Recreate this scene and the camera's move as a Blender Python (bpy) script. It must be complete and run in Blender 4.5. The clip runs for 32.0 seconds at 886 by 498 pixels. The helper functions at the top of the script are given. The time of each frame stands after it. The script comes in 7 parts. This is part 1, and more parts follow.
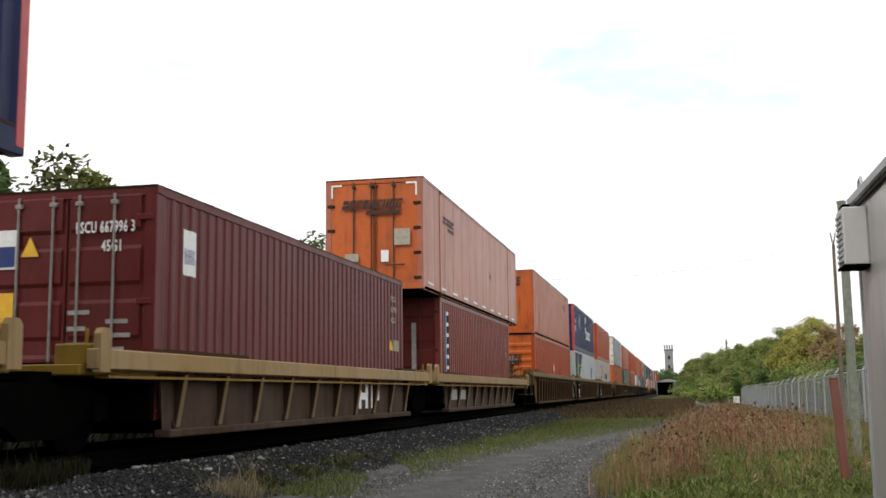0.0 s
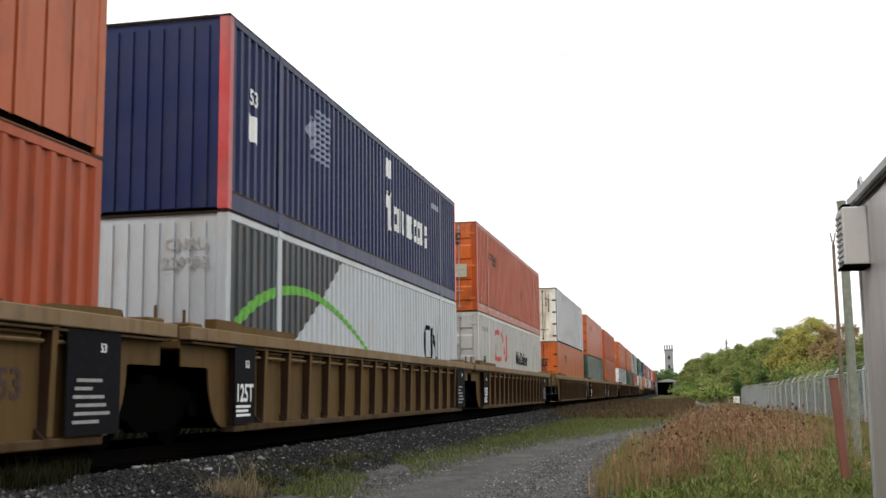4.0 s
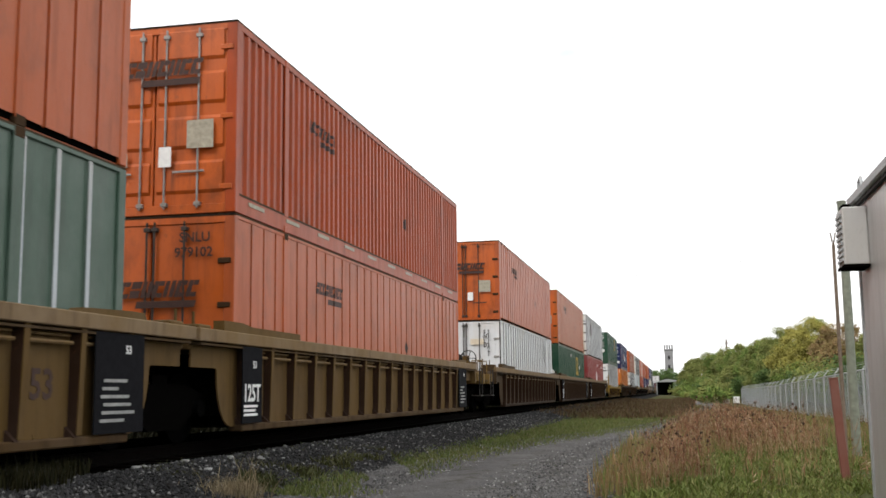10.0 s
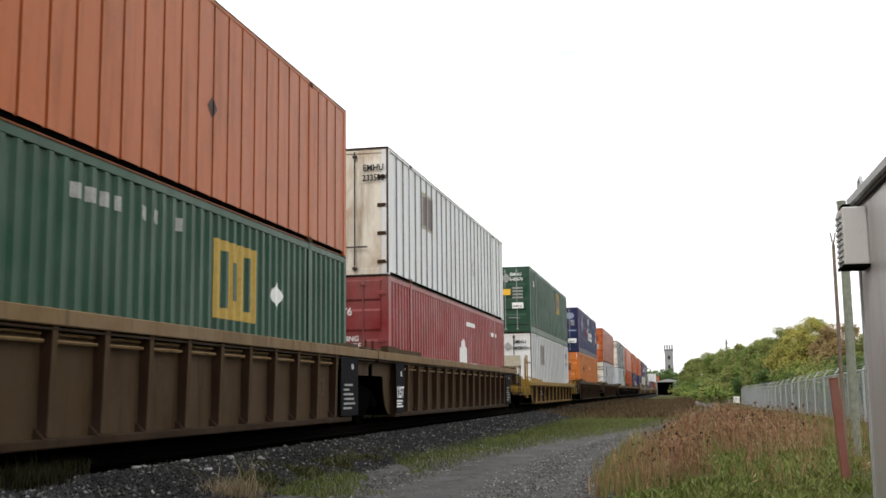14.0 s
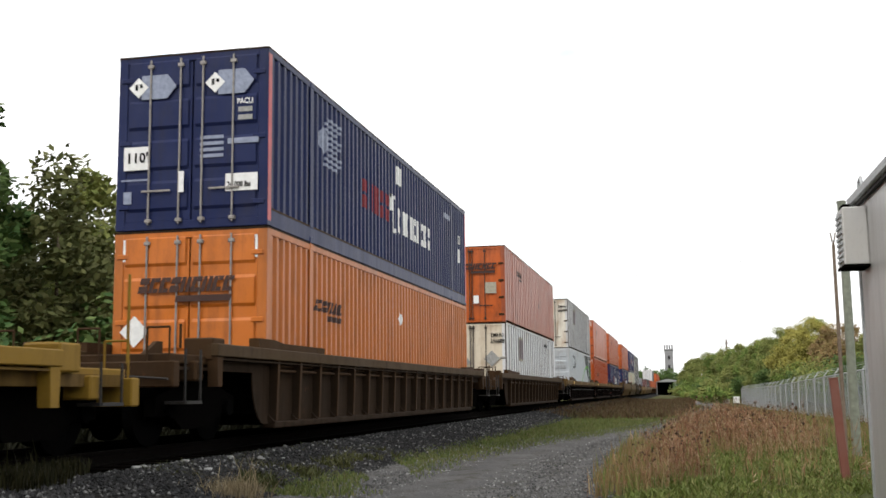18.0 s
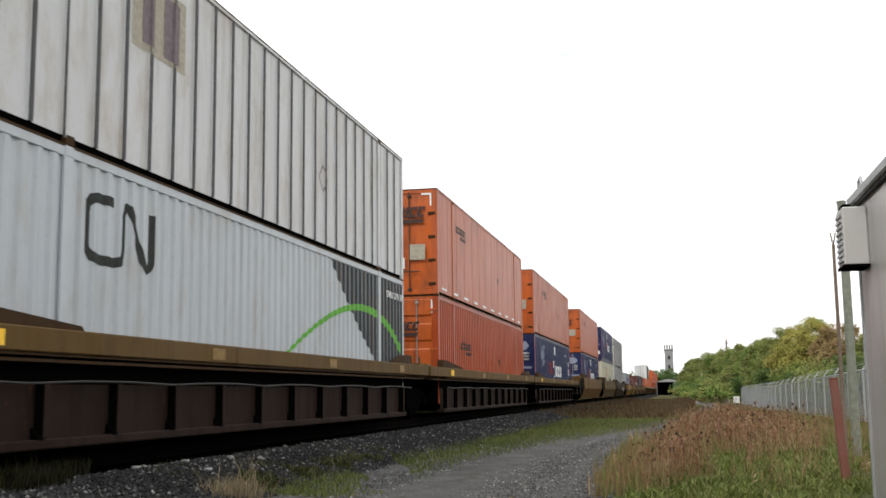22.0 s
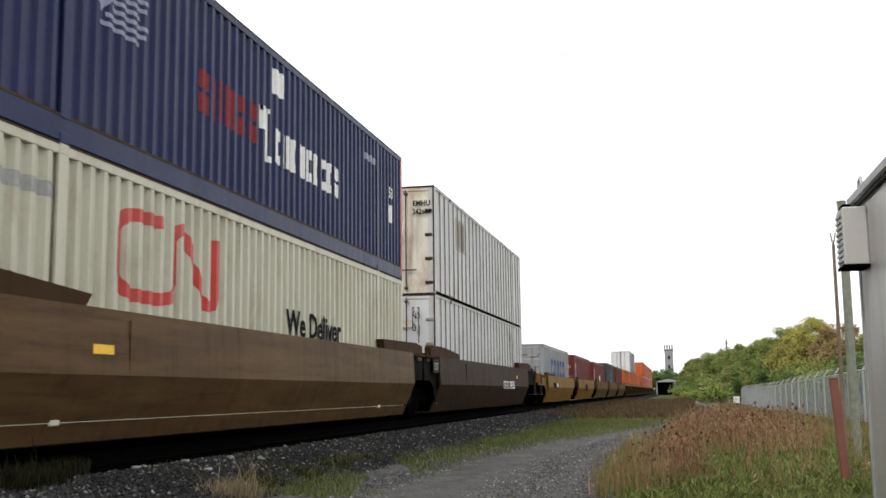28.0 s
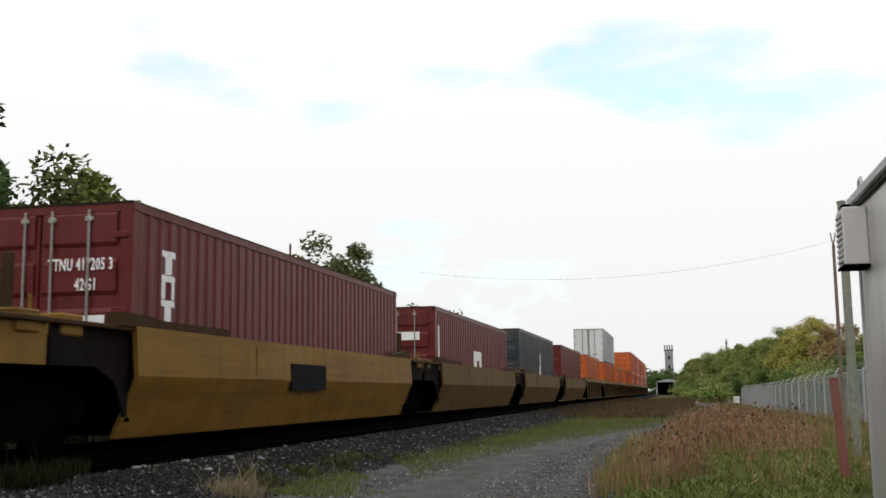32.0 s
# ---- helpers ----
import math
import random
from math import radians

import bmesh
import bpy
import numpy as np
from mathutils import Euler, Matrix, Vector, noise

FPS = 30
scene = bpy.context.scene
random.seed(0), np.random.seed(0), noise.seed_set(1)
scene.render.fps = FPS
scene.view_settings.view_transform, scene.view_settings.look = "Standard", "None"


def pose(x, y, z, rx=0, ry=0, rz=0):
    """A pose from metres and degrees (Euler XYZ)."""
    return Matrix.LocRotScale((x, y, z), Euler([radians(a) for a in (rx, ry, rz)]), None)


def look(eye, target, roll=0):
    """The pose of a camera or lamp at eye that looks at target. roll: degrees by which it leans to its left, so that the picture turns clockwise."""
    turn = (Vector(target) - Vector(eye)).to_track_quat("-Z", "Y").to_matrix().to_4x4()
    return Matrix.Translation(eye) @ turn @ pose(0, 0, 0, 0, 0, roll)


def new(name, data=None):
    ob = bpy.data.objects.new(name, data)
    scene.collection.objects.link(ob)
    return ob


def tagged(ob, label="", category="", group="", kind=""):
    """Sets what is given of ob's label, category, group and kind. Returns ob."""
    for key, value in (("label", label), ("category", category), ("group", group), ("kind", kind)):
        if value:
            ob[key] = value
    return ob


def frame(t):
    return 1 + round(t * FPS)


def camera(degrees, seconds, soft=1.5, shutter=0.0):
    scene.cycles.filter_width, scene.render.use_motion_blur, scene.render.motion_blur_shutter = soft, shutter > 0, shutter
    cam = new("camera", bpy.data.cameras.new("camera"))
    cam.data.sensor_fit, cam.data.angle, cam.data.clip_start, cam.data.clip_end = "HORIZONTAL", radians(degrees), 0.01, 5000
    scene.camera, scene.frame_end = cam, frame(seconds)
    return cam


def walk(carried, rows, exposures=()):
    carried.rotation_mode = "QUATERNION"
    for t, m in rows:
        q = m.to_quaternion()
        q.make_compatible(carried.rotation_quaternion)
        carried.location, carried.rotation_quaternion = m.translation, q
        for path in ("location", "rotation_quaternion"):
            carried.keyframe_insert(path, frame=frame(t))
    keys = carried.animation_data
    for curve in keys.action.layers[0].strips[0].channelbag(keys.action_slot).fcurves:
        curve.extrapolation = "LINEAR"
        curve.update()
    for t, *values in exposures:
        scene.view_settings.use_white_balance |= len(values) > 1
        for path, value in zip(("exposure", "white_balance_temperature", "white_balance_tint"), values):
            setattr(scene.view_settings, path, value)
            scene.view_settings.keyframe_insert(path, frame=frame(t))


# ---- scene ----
# ---- camera, world and light ----
EYE = 1.15                      # lens above the gravel
RAIL = 0.53                     # top of the rails
TRACK = -7.41                   # centre line of the track, which runs along y
cam = camera(45.21, 32.0, soft=1.6, shutter=0.08)
VIEW = Matrix.Translation((0, 0, EYE)) @ Matrix.Rotation(radians(12.186), 4, "Z") @ Matrix.Rotation(radians(90 + 7.745), 4, "X") @ Matrix.Rotation(radians(-0.706), 4, "Z")
walk(cam, [(0, VIEW), (32, VIEW)], exposures=[(0, -0.2), (1, 0.0), (29, 0.0), (30, -0.25), (31, -0.5), (32, -0.5)])

# how far the train has rolled towards the camera, second by second
ROLLED = [(0, 0.0), (1, 13.22), (2, 26.68), (3, 39.75), (3.5, 46.43), (5.5, 73.5), (6, 80.4), (7, 94.2), (8, 107.75), (9, 121.3), (10, 135.0), (11, 148.6),
          (12, 162.13), (13, 175.57), (14, 189.1), (14.5, 195.88), (16.5, 223.09), (17, 229.95), (18, 243.76), (19, 257.65), (20, 271.52), (21, 285.35),
          (22, 299.2), (23, 313.15), (24, 326.98), (25, 341.1), (27.5, 376.47), (28, 383.54), (29, 397.46), (30, 411.2), (31, 425.1), (32, 439.35)]

world = bpy.data.worlds.new("overcast_sky")
world.use_nodes = True
scene.world = world
wn, wl = world.node_tree.nodes, world.node_tree.links
wn.clear()
SUN_UP, SUN_TURN = radians(44), radians(206)
sky = wn.new("ShaderNodeTexSky")
sky.sky_type, sky.sun_disc, sky.sun_elevation, sky.sun_rotation = "NISHITA", False, SUN_UP, SUN_TURN
tc = wn.new("ShaderNodeTexCoord")
cl = wn.new("ShaderNodeTexNoise")
cl.inputs["Scale"].default_value, cl.inputs["Detail"].default_value = 3.1, 5
mp = wn.new("ShaderNodeMapping")
mp.inputs["Scale"].default_value = (1, 1, 2.6)
mp.inputs["Location"].default_value = (15.97, -9.45, 20.75)
wl.new(tc.outputs["Generated"], mp.inputs["Vector"])
wl.new(mp.outputs["Vector"], cl.inputs["Vector"])
ramp = wn.new("ShaderNodeValToRGB")
ramp.color_ramp.elements[0].position, ramp.color_ramp.elements[1].position = 0.26, 0.365
ramp.color_ramp.elements[0].color = (0.3, 0.3, 0.3, 1)
wl.new(cl.outputs["Fac"], ramp.inputs["Fac"])
mix = wn.new("ShaderNodeMix")
mix.data_type = "RGBA"
# an overcast sky is brighter overhead than near the horizon
up = wn.new("ShaderNodeSeparateXYZ")
wl.new(tc.outputs["Generated"], up.inputs["Vector"])
rise = wn.new("ShaderNodeMapRange")
rise.inputs["From Min"].default_value, rise.inputs["From Max"].default_value = 0.0, 1.0
rise.inputs["To Min"].default_value, rise.inputs["To Max"].default_value = 12.6, 18.5
wl.new(up.outputs["Z"], rise.inputs["Value"])
wl.new(rise.outputs["Result"], mix.inputs["B"])
wl.new(ramp.outputs["Color"], mix.inputs["Factor"])
clear = wn.new("ShaderNodeVectorMath")
clear.operation = "SCALE"
clear.inputs["Scale"].default_value = 3.0
wl.new(sky.outputs["Color"], clear.inputs[0])
haze = wn.new("ShaderNodeVectorMath")
haze.operation = "MULTIPLY"
haze.inputs[1].default_value = (1.08, 1.4, 1.16)
wl.new(clear.outputs["Vector"], haze.inputs[0])
wl.new(haze.outputs["Vector"], mix.inputs["A"])
bg = wn.new("ShaderNodeBackground")
bg.inputs["Strength"].default_value = 0.1
wl.new(mix.outputs["Result"], bg.inputs["Color"])
wo = wn.new("ShaderNodeOutputWorld")
wl.new(bg.outputs["Background"], wo.inputs["Surface"])

sun = new("sun", bpy.data.lights.new("sun", "SUN"))
sun.data.energy, sun.data.angle, sun.data.color = 1.4, radians(20), (1.0, 0.95, 0.88)
sun.matrix_world = look((math.sin(SUN_TURN) * math.cos(SUN_UP) * 90, math.cos(SUN_TURN) * math.cos(SUN_UP) * 90, math.sin(SUN_UP) * 90), (0, 0, 0))


# ---- materials ----
def node_material(name):
    m = bpy.data.materials.new(name)
    m.use_nodes = True
    nt = m.node_tree
    return m, nt, nt.nodes["Principled BSDF"]


def add_noise(nt, scale, detail=4.0, stretch=(1, 1, 1), rough=0.6):
    c = nt.nodes.new("ShaderNodeTexCoord")
    p = nt.nodes.new("ShaderNodeMapping")
    p.inputs["Scale"].default_value = stretch
    n = nt.nodes.new("ShaderNodeTexNoise")
    n.inputs["Scale"].default_value, n.inputs["Detail"].default_value, n.inputs["Roughness"].default_value = scale, detail, rough
    nt.links.new(c.outputs["Object"], p.inputs["Vector"])
    nt.links.new(p.outputs["Vector"], n.inputs["Vector"])
    return n


def add_ramp(nt, src, lo, hi):
    r = nt.nodes.new("ShaderNodeMapRange")
    r.inputs["From Min"].default_value, r.inputs["From Max"].default_value = lo, hi
    nt.links.new(src, r.inputs["Value"])
    return r.outputs["Result"]


def blend(nt, fac, a, b):
    m = nt.nodes.new("ShaderNodeMix")
    m.data_type = "RGBA"
    for key, v in (("A", a), ("B", b)):
        if isinstance(v, tuple):
            m.inputs[key].default_value = (*v[:3], 1)
        else:
            nt.links.new(v, m.inputs[key])
    if isinstance(fac, float):
        m.inputs["Factor"].default_value = fac
    else:
        nt.links.new(fac, m.inputs["Factor"])
    return m.outputs["Result"]


def add_bump(nt, bsdf, src, strength, dist):
    b = nt.nodes.new("ShaderNodeBump")
    b.inputs["Strength"].default_value, b.inputs["Distance"].default_value = strength, dist
    nt.links.new(src, b.inputs["Height"])
    nt.links.new(b.outputs["Normal"], bsdf.inputs["Normal"])


def shade(c, k):
    return tuple(min(1.0, v * k) for v in c)


def paint(name, colour, wear=0.35, grime=(0.07, 0.05, 0.035), rough=0.34, fade=0.12, metal=0.0, gloss=0.3, stain=None, smear=None):
    """Weathered paint on steel: cloudy fading, dirt that runs down, chips of rust."""
    m, nt, b = node_material(name)
    cloud = add_noise(nt, 0.9, 4)
    pale = tuple(v + (0.75 - v) * fade for v in colour)
    base = blend(nt, add_ramp(nt, cloud.outputs["Fac"], 0.35, 0.72), colour, pale)
    info = nt.nodes.new("ShaderNodeObjectInfo")
    base = blend(nt, add_ramp(nt, info.outputs["Random"], -0.4, 5.0), base, shade(colour, 0.55))
    streak = add_noise(nt, 5.0, 5, (1, 1, 0.09))
    base = blend(nt, add_ramp(nt, streak.outputs["Fac"], 0.52, 1.3 - wear * 0.4), base, grime)
    scuff = add_noise(nt, 1.7, 9, (1, 1, 0.55), 0.68)
    base = blend(nt, add_ramp(nt, scuff.outputs["Fac"], 0.5, 0.95 - 0.1 * wear), base, shade(grime, 1.3))
    if stain:
        blot = add_noise(nt, 0.75, 7, (1, 1, 0.6), 0.62)
        base = blend(nt, add_ramp(nt, blot.outputs["Fac"], 0.53, 0.72), base, stain)
        run = add_noise(nt, 2.6, 6, (1, 1, 0.12), 0.65)
        base = blend(nt, add_ramp(nt, run.outputs["Fac"], 0.52, 0.85), base, shade(stain, 0.6))
    if smear:
        drag = add_noise(nt, 1.5, 7, (1, 0.22, 2.6), 0.66)
        base = blend(nt, add_ramp(nt, drag.outputs["Fac"], 0.44, 0.72), base, smear)
        rub = add_noise(nt, 2.3, 6, (1, 0.12, 3.4), 0.6)
        base = blend(nt, add_ramp(nt, rub.outputs["Fac"], 0.56, 0.8), base, shade(grime, 0.7))
    pits = add_noise(nt, 23.0, 6, (1, 1, 0.6), 0.7)
    base = blend(nt, add_ramp(nt, pits.outputs["Fac"], 0.55, 1.3), base, shade(colour, 0.3))
    chip = add_noise(nt, 7.0, 8, (1, 1, 0.7), 0.72)
    base = blend(nt, add_ramp(nt, chip.outputs["Fac"], 0.72 - 0.1 * wear, 0.78), base, (0.12, 0.05, 0.025))
    nt.links.new(base, b.inputs["Base Color"])
    r = nt.nodes.new("ShaderNodeMapRange")
    r.inputs["To Min"].default_value, r.inputs["To Max"].default_value = rough - 0.1, rough + 0.2
    nt.links.new(streak.outputs["Fac"], r.inputs["Value"])
    nt.links.new(r.outputs["Result"], b.inputs["Roughness"])
    b.inputs["Metallic"].default_value = metal
    b.inputs["Specular IOR Level"].default_value = gloss
    add_bump(nt, b, chip.outputs["Fac"], 0.25, 0.01)
    return m


def plain(name, colour, rough=0.6, metal=0.0, var=0.25, scale=14.0, gloss=None):
    m, nt, b = node_material(name)
    n = add_noise(nt, scale, 5)
    nt.links.new(blend(nt, add_ramp(nt, n.outputs["Fac"], 0.3, 0.75), shade(colour, 1 - var), shade(colour, 1 + var)), b.inputs["Base Color"])
    b.inputs["Roughness"].default_value, b.inputs["Metallic"].default_value = rough, metal
    b.inputs["Specular IOR Level"].default_value = gloss if gloss is not None else (0.04 if rough > 0.74 else 0.25)
    return m


def mixed(name, cols, scale, rough=0.9, bump=0.0, bump_scale=60.0, dist=0.02, fine=30.0):
    """Ground and foliage: several colours in patches, with grain."""
    m, nt, b = node_material(name)
    n, f = add_noise(nt, scale, 6), add_noise(nt, fine, 5)
    base = blend(nt, add_ramp(nt, n.outputs["Fac"], 0.38, 0.62), cols[0], cols[1])
    if len(cols) > 2:
        n2 = add_noise(nt, scale * 3.3, 6)
        base = blend(nt, add_ramp(nt, n2.outputs["Fac"], 0.5, 0.66), base, cols[2])
    base = blend(nt, add_ramp(nt, f.outputs["Fac"], 0.35, 1.0), base, shade(cols[0], 0.35))
    nt.links.new(base, b.inputs["Base Color"])
    b.inputs["Roughness"].default_value = rough
    b.inputs["Specular IOR Level"].default_value = 0.05
    if bump:
        v = add_noise(nt, bump_scale, 6)
        add_bump(nt, b, v.outputs["Fac"], bump, dist)
    return m


def leafy(name, cols, rough=0.7, patch=0.35):
    """Leaves, blades and stalks: each island has its own shade."""
    m, nt, b = node_material(name)
    g = nt.nodes.new("ShaderNodeNewGeometry")
    r = nt.nodes.new("ShaderNodeValToRGB")
    el = r.color_ramp.elements
    el[0].color, el[1].color = (*cols[0], 1), (*cols[-1], 1)
    for i, c in enumerate(cols[1:-1]):
        e = el.new((i + 1) / (len(cols) - 1))
        e.color = (*c, 1)
    nt.links.new(g.outputs["Random Per Island"], r.inputs["Fac"])
    n = add_noise(nt, patch, 3)
    out = blend(nt, add_ramp(nt, n.outputs["Fac"], 0.42, 0.9), r.outputs["Color"], cols[0])
    nt.links.new(out, b.inputs["Base Color"])
    b.inputs["Roughness"].default_value = rough
    b.inputs["Specular IOR Level"].default_value = 0.1
    b.inputs["Subsurface Weight"].default_value = 0.0
    return m


ORANGE, BROWN, MAROON, WHITE = (0.52, 0.105, 0.012), (0.115, 0.0185, 0.017), (0.26, 0.03, 0.03), (0.68, 0.69, 0.705)
GREEN, BLUE, CREAM, GREY, PALE = (0.0095, 0.056, 0.027), (0.0125, 0.02, 0.077), (0.51, 0.5, 0.39), (0.26, 0.272, 0.29), (0.44, 0.475, 0.505)
M = {
    "orange": paint("orange_paint", ORANGE, 0.6, (0.09, 0.03, 0.012), fade=0.03), "redorange": paint("red_orange_paint", (0.44, 0.066, 0.012), 0.55, (0.08, 0.025, 0.012), fade=0.03),
    # Box sides: the sky's sheen is put into a duller orange than the doors'.
    "sheen_orange": paint("sheen_orange_paint", (0.42, 0.09, 0.022), 0.5, (0.11, 0.035, 0.016), fade=0.03, gloss=0.2), "sheen_red": paint("sheen_red_orange_paint", (0.36, 0.057, 0.01), 0.45, (0.09, 0.025, 0.012), fade=0.02, gloss=0.2), "clay_orange": paint("clay_orange_paint", (0.41, 0.1, 0.018), 0.6, (0.13, 0.043, 0.014), fade=0.02, gloss=0.2),
    "brown": paint("oxide_brown_paint", BROWN, 0.4, (0.045, 0.014, 0.011), fade=0.02, gloss=0.12), "maroon": paint("maroon_paint", MAROON, 0.3, gloss=0.2), "white": paint("white_paint", WHITE, 0.2, (0.42, 0.36, 0.29), fade=0.05),
    "stained": paint("stained_white_paint", (0.7, 0.66, 0.57), 0.8, (0.24, 0.12, 0.045), fade=0.05, stain=(0.3, 0.17, 0.065)), "dirty_white": paint("dirty_white_paint", (0.55, 0.555, 0.56), 0.6, (0.24, 0.18, 0.12), fade=0.05), "green": paint("green_paint", GREEN, 0.3, (0.02, 0.03, 0.02), fade=0.05, gloss=0.2),
    "palegreen": paint("faded_green_paint", (0.034, 0.078, 0.05), 0.35, (0.03, 0.04, 0.03), fade=0.08, gloss=0.3), "blue": paint("navy_paint", BLUE, 0.3, (0.022, 0.022, 0.035), fade=0.02, gloss=0.12), "cream": paint("cream_paint", CREAM, 0.4, (0.2, 0.16, 0.1), fade=0.1),
    "grey": paint("grey_paint", GREY, 0.45, (0.12, 0.1, 0.08), fade=0.06, gloss=0.3), "lightgrey": paint("light_grey_paint", (0.47, 0.46, 0.43), 0.4, (0.17, 0.14, 0.11), fade=0.06),
    "pale": paint("pale_grey_paint", PALE, 0.3, (0.25, 0.22, 0.18), fade=0.06), "slate": paint("slate_paint", (0.028, 0.036, 0.042), 0.4, fade=0.04, gloss=0.2),
    "tan": paint("tan_car_paint", (0.115, 0.069, 0.023), 0.95, (0.045, 0.028, 0.015), 0.6, 0.02, gloss=0.06), "end_yellow": paint("worn_yellow_platform_paint", (0.165, 0.1, 0.026), 0.9, (0.05, 0.03, 0.014), 0.55, 0.03, gloss=0.1), "yellow": paint("yellow_car_paint", (0.2, 0.106, 0.016), 0.5, (0.06, 0.033, 0.013), 0.5, 0.02, gloss=0.08, smear=(0.13, 0.068, 0.015)),
    "rust": paint("brown_car_paint", (0.05, 0.027, 0.0125), 0.8, (0.018, 0.012, 0.008), 0.65, 0.01, gloss=0.05), "umber": paint("umber_car_paint", (0.062, 0.0385, 0.019), 0.95, (0.022, 0.014, 0.009), 0.6, 0.02, gloss=0.05),
    # Chord paints are lighter, grimy_ paints darker, than each car's own.
    "grimy_tan": paint("dark_tan_car_paint", (0.075, 0.045, 0.02), 1.0, (0.02, 0.014, 0.01), 0.7, 0.03, gloss=0.04), "old_sheet": paint("rust_brown_car_sheet", (0.055, 0.029, 0.0145), 1.0, (0.02, 0.012, 0.009), 0.65, 0.05, gloss=0.08), "tan_chord": paint("light_tan_chord_paint", (0.185, 0.118, 0.052), 0.9, (0.06, 0.038, 0.022), 0.6, 0.08, gloss=0.1), "umber_chord": paint("light_umber_chord_paint", (0.175, 0.112, 0.05), 0.95, (0.05, 0.028, 0.017), 0.6, 0.06, gloss=0.1),
    # Rib web paint: rust brown, darkened further for the shade beside each rib.
    "shade_rust_web": paint("shaded_rusty_rib_steel", (0.036, 0.018, 0.01), 1.0, (0.014, 0.008, 0.006), 0.7, 0.02, gloss=0.05), "deep_sheet": paint("dark_brown_car_steel", (0.02, 0.0108, 0.0076), 1.0, (0.009, 0.0055, 0.0042), 0.7, 0.01, gloss=0.06),
    "amber_brown": paint("scraped_amber_brown_car_paint", (0.125, 0.064, 0.016), 0.9, (0.035, 0.018, 0.009), 0.42, 0.01, gloss=0.06, smear=(0.07, 0.036, 0.014)), "taupe": paint("dusty_taupe_car_paint", (0.08, 0.045, 0.02), 0.85, (0.035, 0.02, 0.011), 0.42, 0.01, gloss=0.06, smear=(0.125, 0.077, 0.033)),
    "worn_reflector": plain("worn_yellow_reflector", (0.2, 0.115, 0.025), 0.5, var=0.3), "oxblood": paint("faded_oxblood_paint", (0.2, 0.04, 0.027), 0.45, (0.07, 0.022, 0.016), fade=0.03, gloss=0.18), "mark_moss": plain("worn_gold_mark", (0.25, 0.19, 0.06), 0.7, var=0.25),
    "grimy_umber": paint("dark_umber_car_paint", (0.034, 0.02, 0.011), 1.0, (0.012, 0.009, 0.007), 0.7, 0.02, gloss=0.04),
    "old_chord": paint("light_yellow_chord_paint", (0.29, 0.185, 0.07), 0.8, (0.09, 0.055, 0.025), 0.5, 0.08, gloss=0.15), "amber": paint("amber_car_paint", (0.235, 0.138, 0.018), 0.6, (0.07, 0.04, 0.014), 0.5, 0.01, gloss=0.12), "grimy_amber": paint("dark_amber_car_paint", (0.12, 0.071, 0.018), 0.95, (0.03, 0.02, 0.012), 0.7, 0.03, gloss=0.04), "grimy_yellow": paint("dark_yellow_car_paint", (0.09, 0.048, 0.014), 1.0, (0.03, 0.02, 0.012), 0.7, 0.03, gloss=0.04), "grimy_rust": paint("dark_brown_car_paint", (0.027, 0.0165, 0.0095), 0.9, (0.008, 0.006, 0.004), 0.75, 0.01, gloss=0.04),
    "door_orange": paint("scuffed_orange_paint", (0.5, 0.098, 0.01), 1.0, (0.05, 0.017, 0.008), fade=0.03), "rusty_orange": paint("rust_dulled_orange_paint", (0.34, 0.074, 0.021), 0.8, (0.06, 0.024, 0.015), fade=0.04),
    "faded_orange": paint("pale_orange_paint", (0.39, 0.108, 0.05), 0.5, (0.12, 0.05, 0.03), fade=0.08, gloss=0.38), "creamwhite": paint("yellowed_white_paint", (0.68, 0.6, 0.47), 0.6, (0.22, 0.12, 0.05), fade=0.05),
    "lockbar": plain("grimy_locking_bar", (0.045, 0.035, 0.03), 0.7), "hinge_grey": plain("grey_hinge", (0.26, 0.25, 0.23), 0.6),
    "ochre": paint("dusty_ochre_car_paint", (0.027, 0.0135, 0.0066), 0.95, (0.015, 0.009, 0.006), 0.5, 0.01, gloss=0.06, smear=(0.036, 0.02, 0.01)),
    "red": paint("red_paint", (0.48, 0.04, 0.04), 0.3), "mark_red": paint("red_mark_paint", (0.55, 0.035, 0.025), 0.2), "mark_black": plain("black_mark", (0.01, 0.01, 0.012), 0.8),
    "mark_white": plain("white_mark", (0.75, 0.75, 0.74), 0.6, var=0.1), "mark_dim": plain("dim_mark", (0.05, 0.025, 0.02), 0.6), "mark_grey": plain("grey_mark", (0.3, 0.3, 0.29), 0.6), "ribgrey": plain("rib_grey", (0.055, 0.056, 0.058), 0.6),
    "mark_yellow": plain("yellow_mark", (0.72, 0.42, 0.04), 0.5, var=0.12), "mark_navy": plain("navy_mark", (0.03, 0.05, 0.17), 0.6), "mark_green": plain("leaf_green_mark", (0.12, 0.36, 0.05), 0.6),
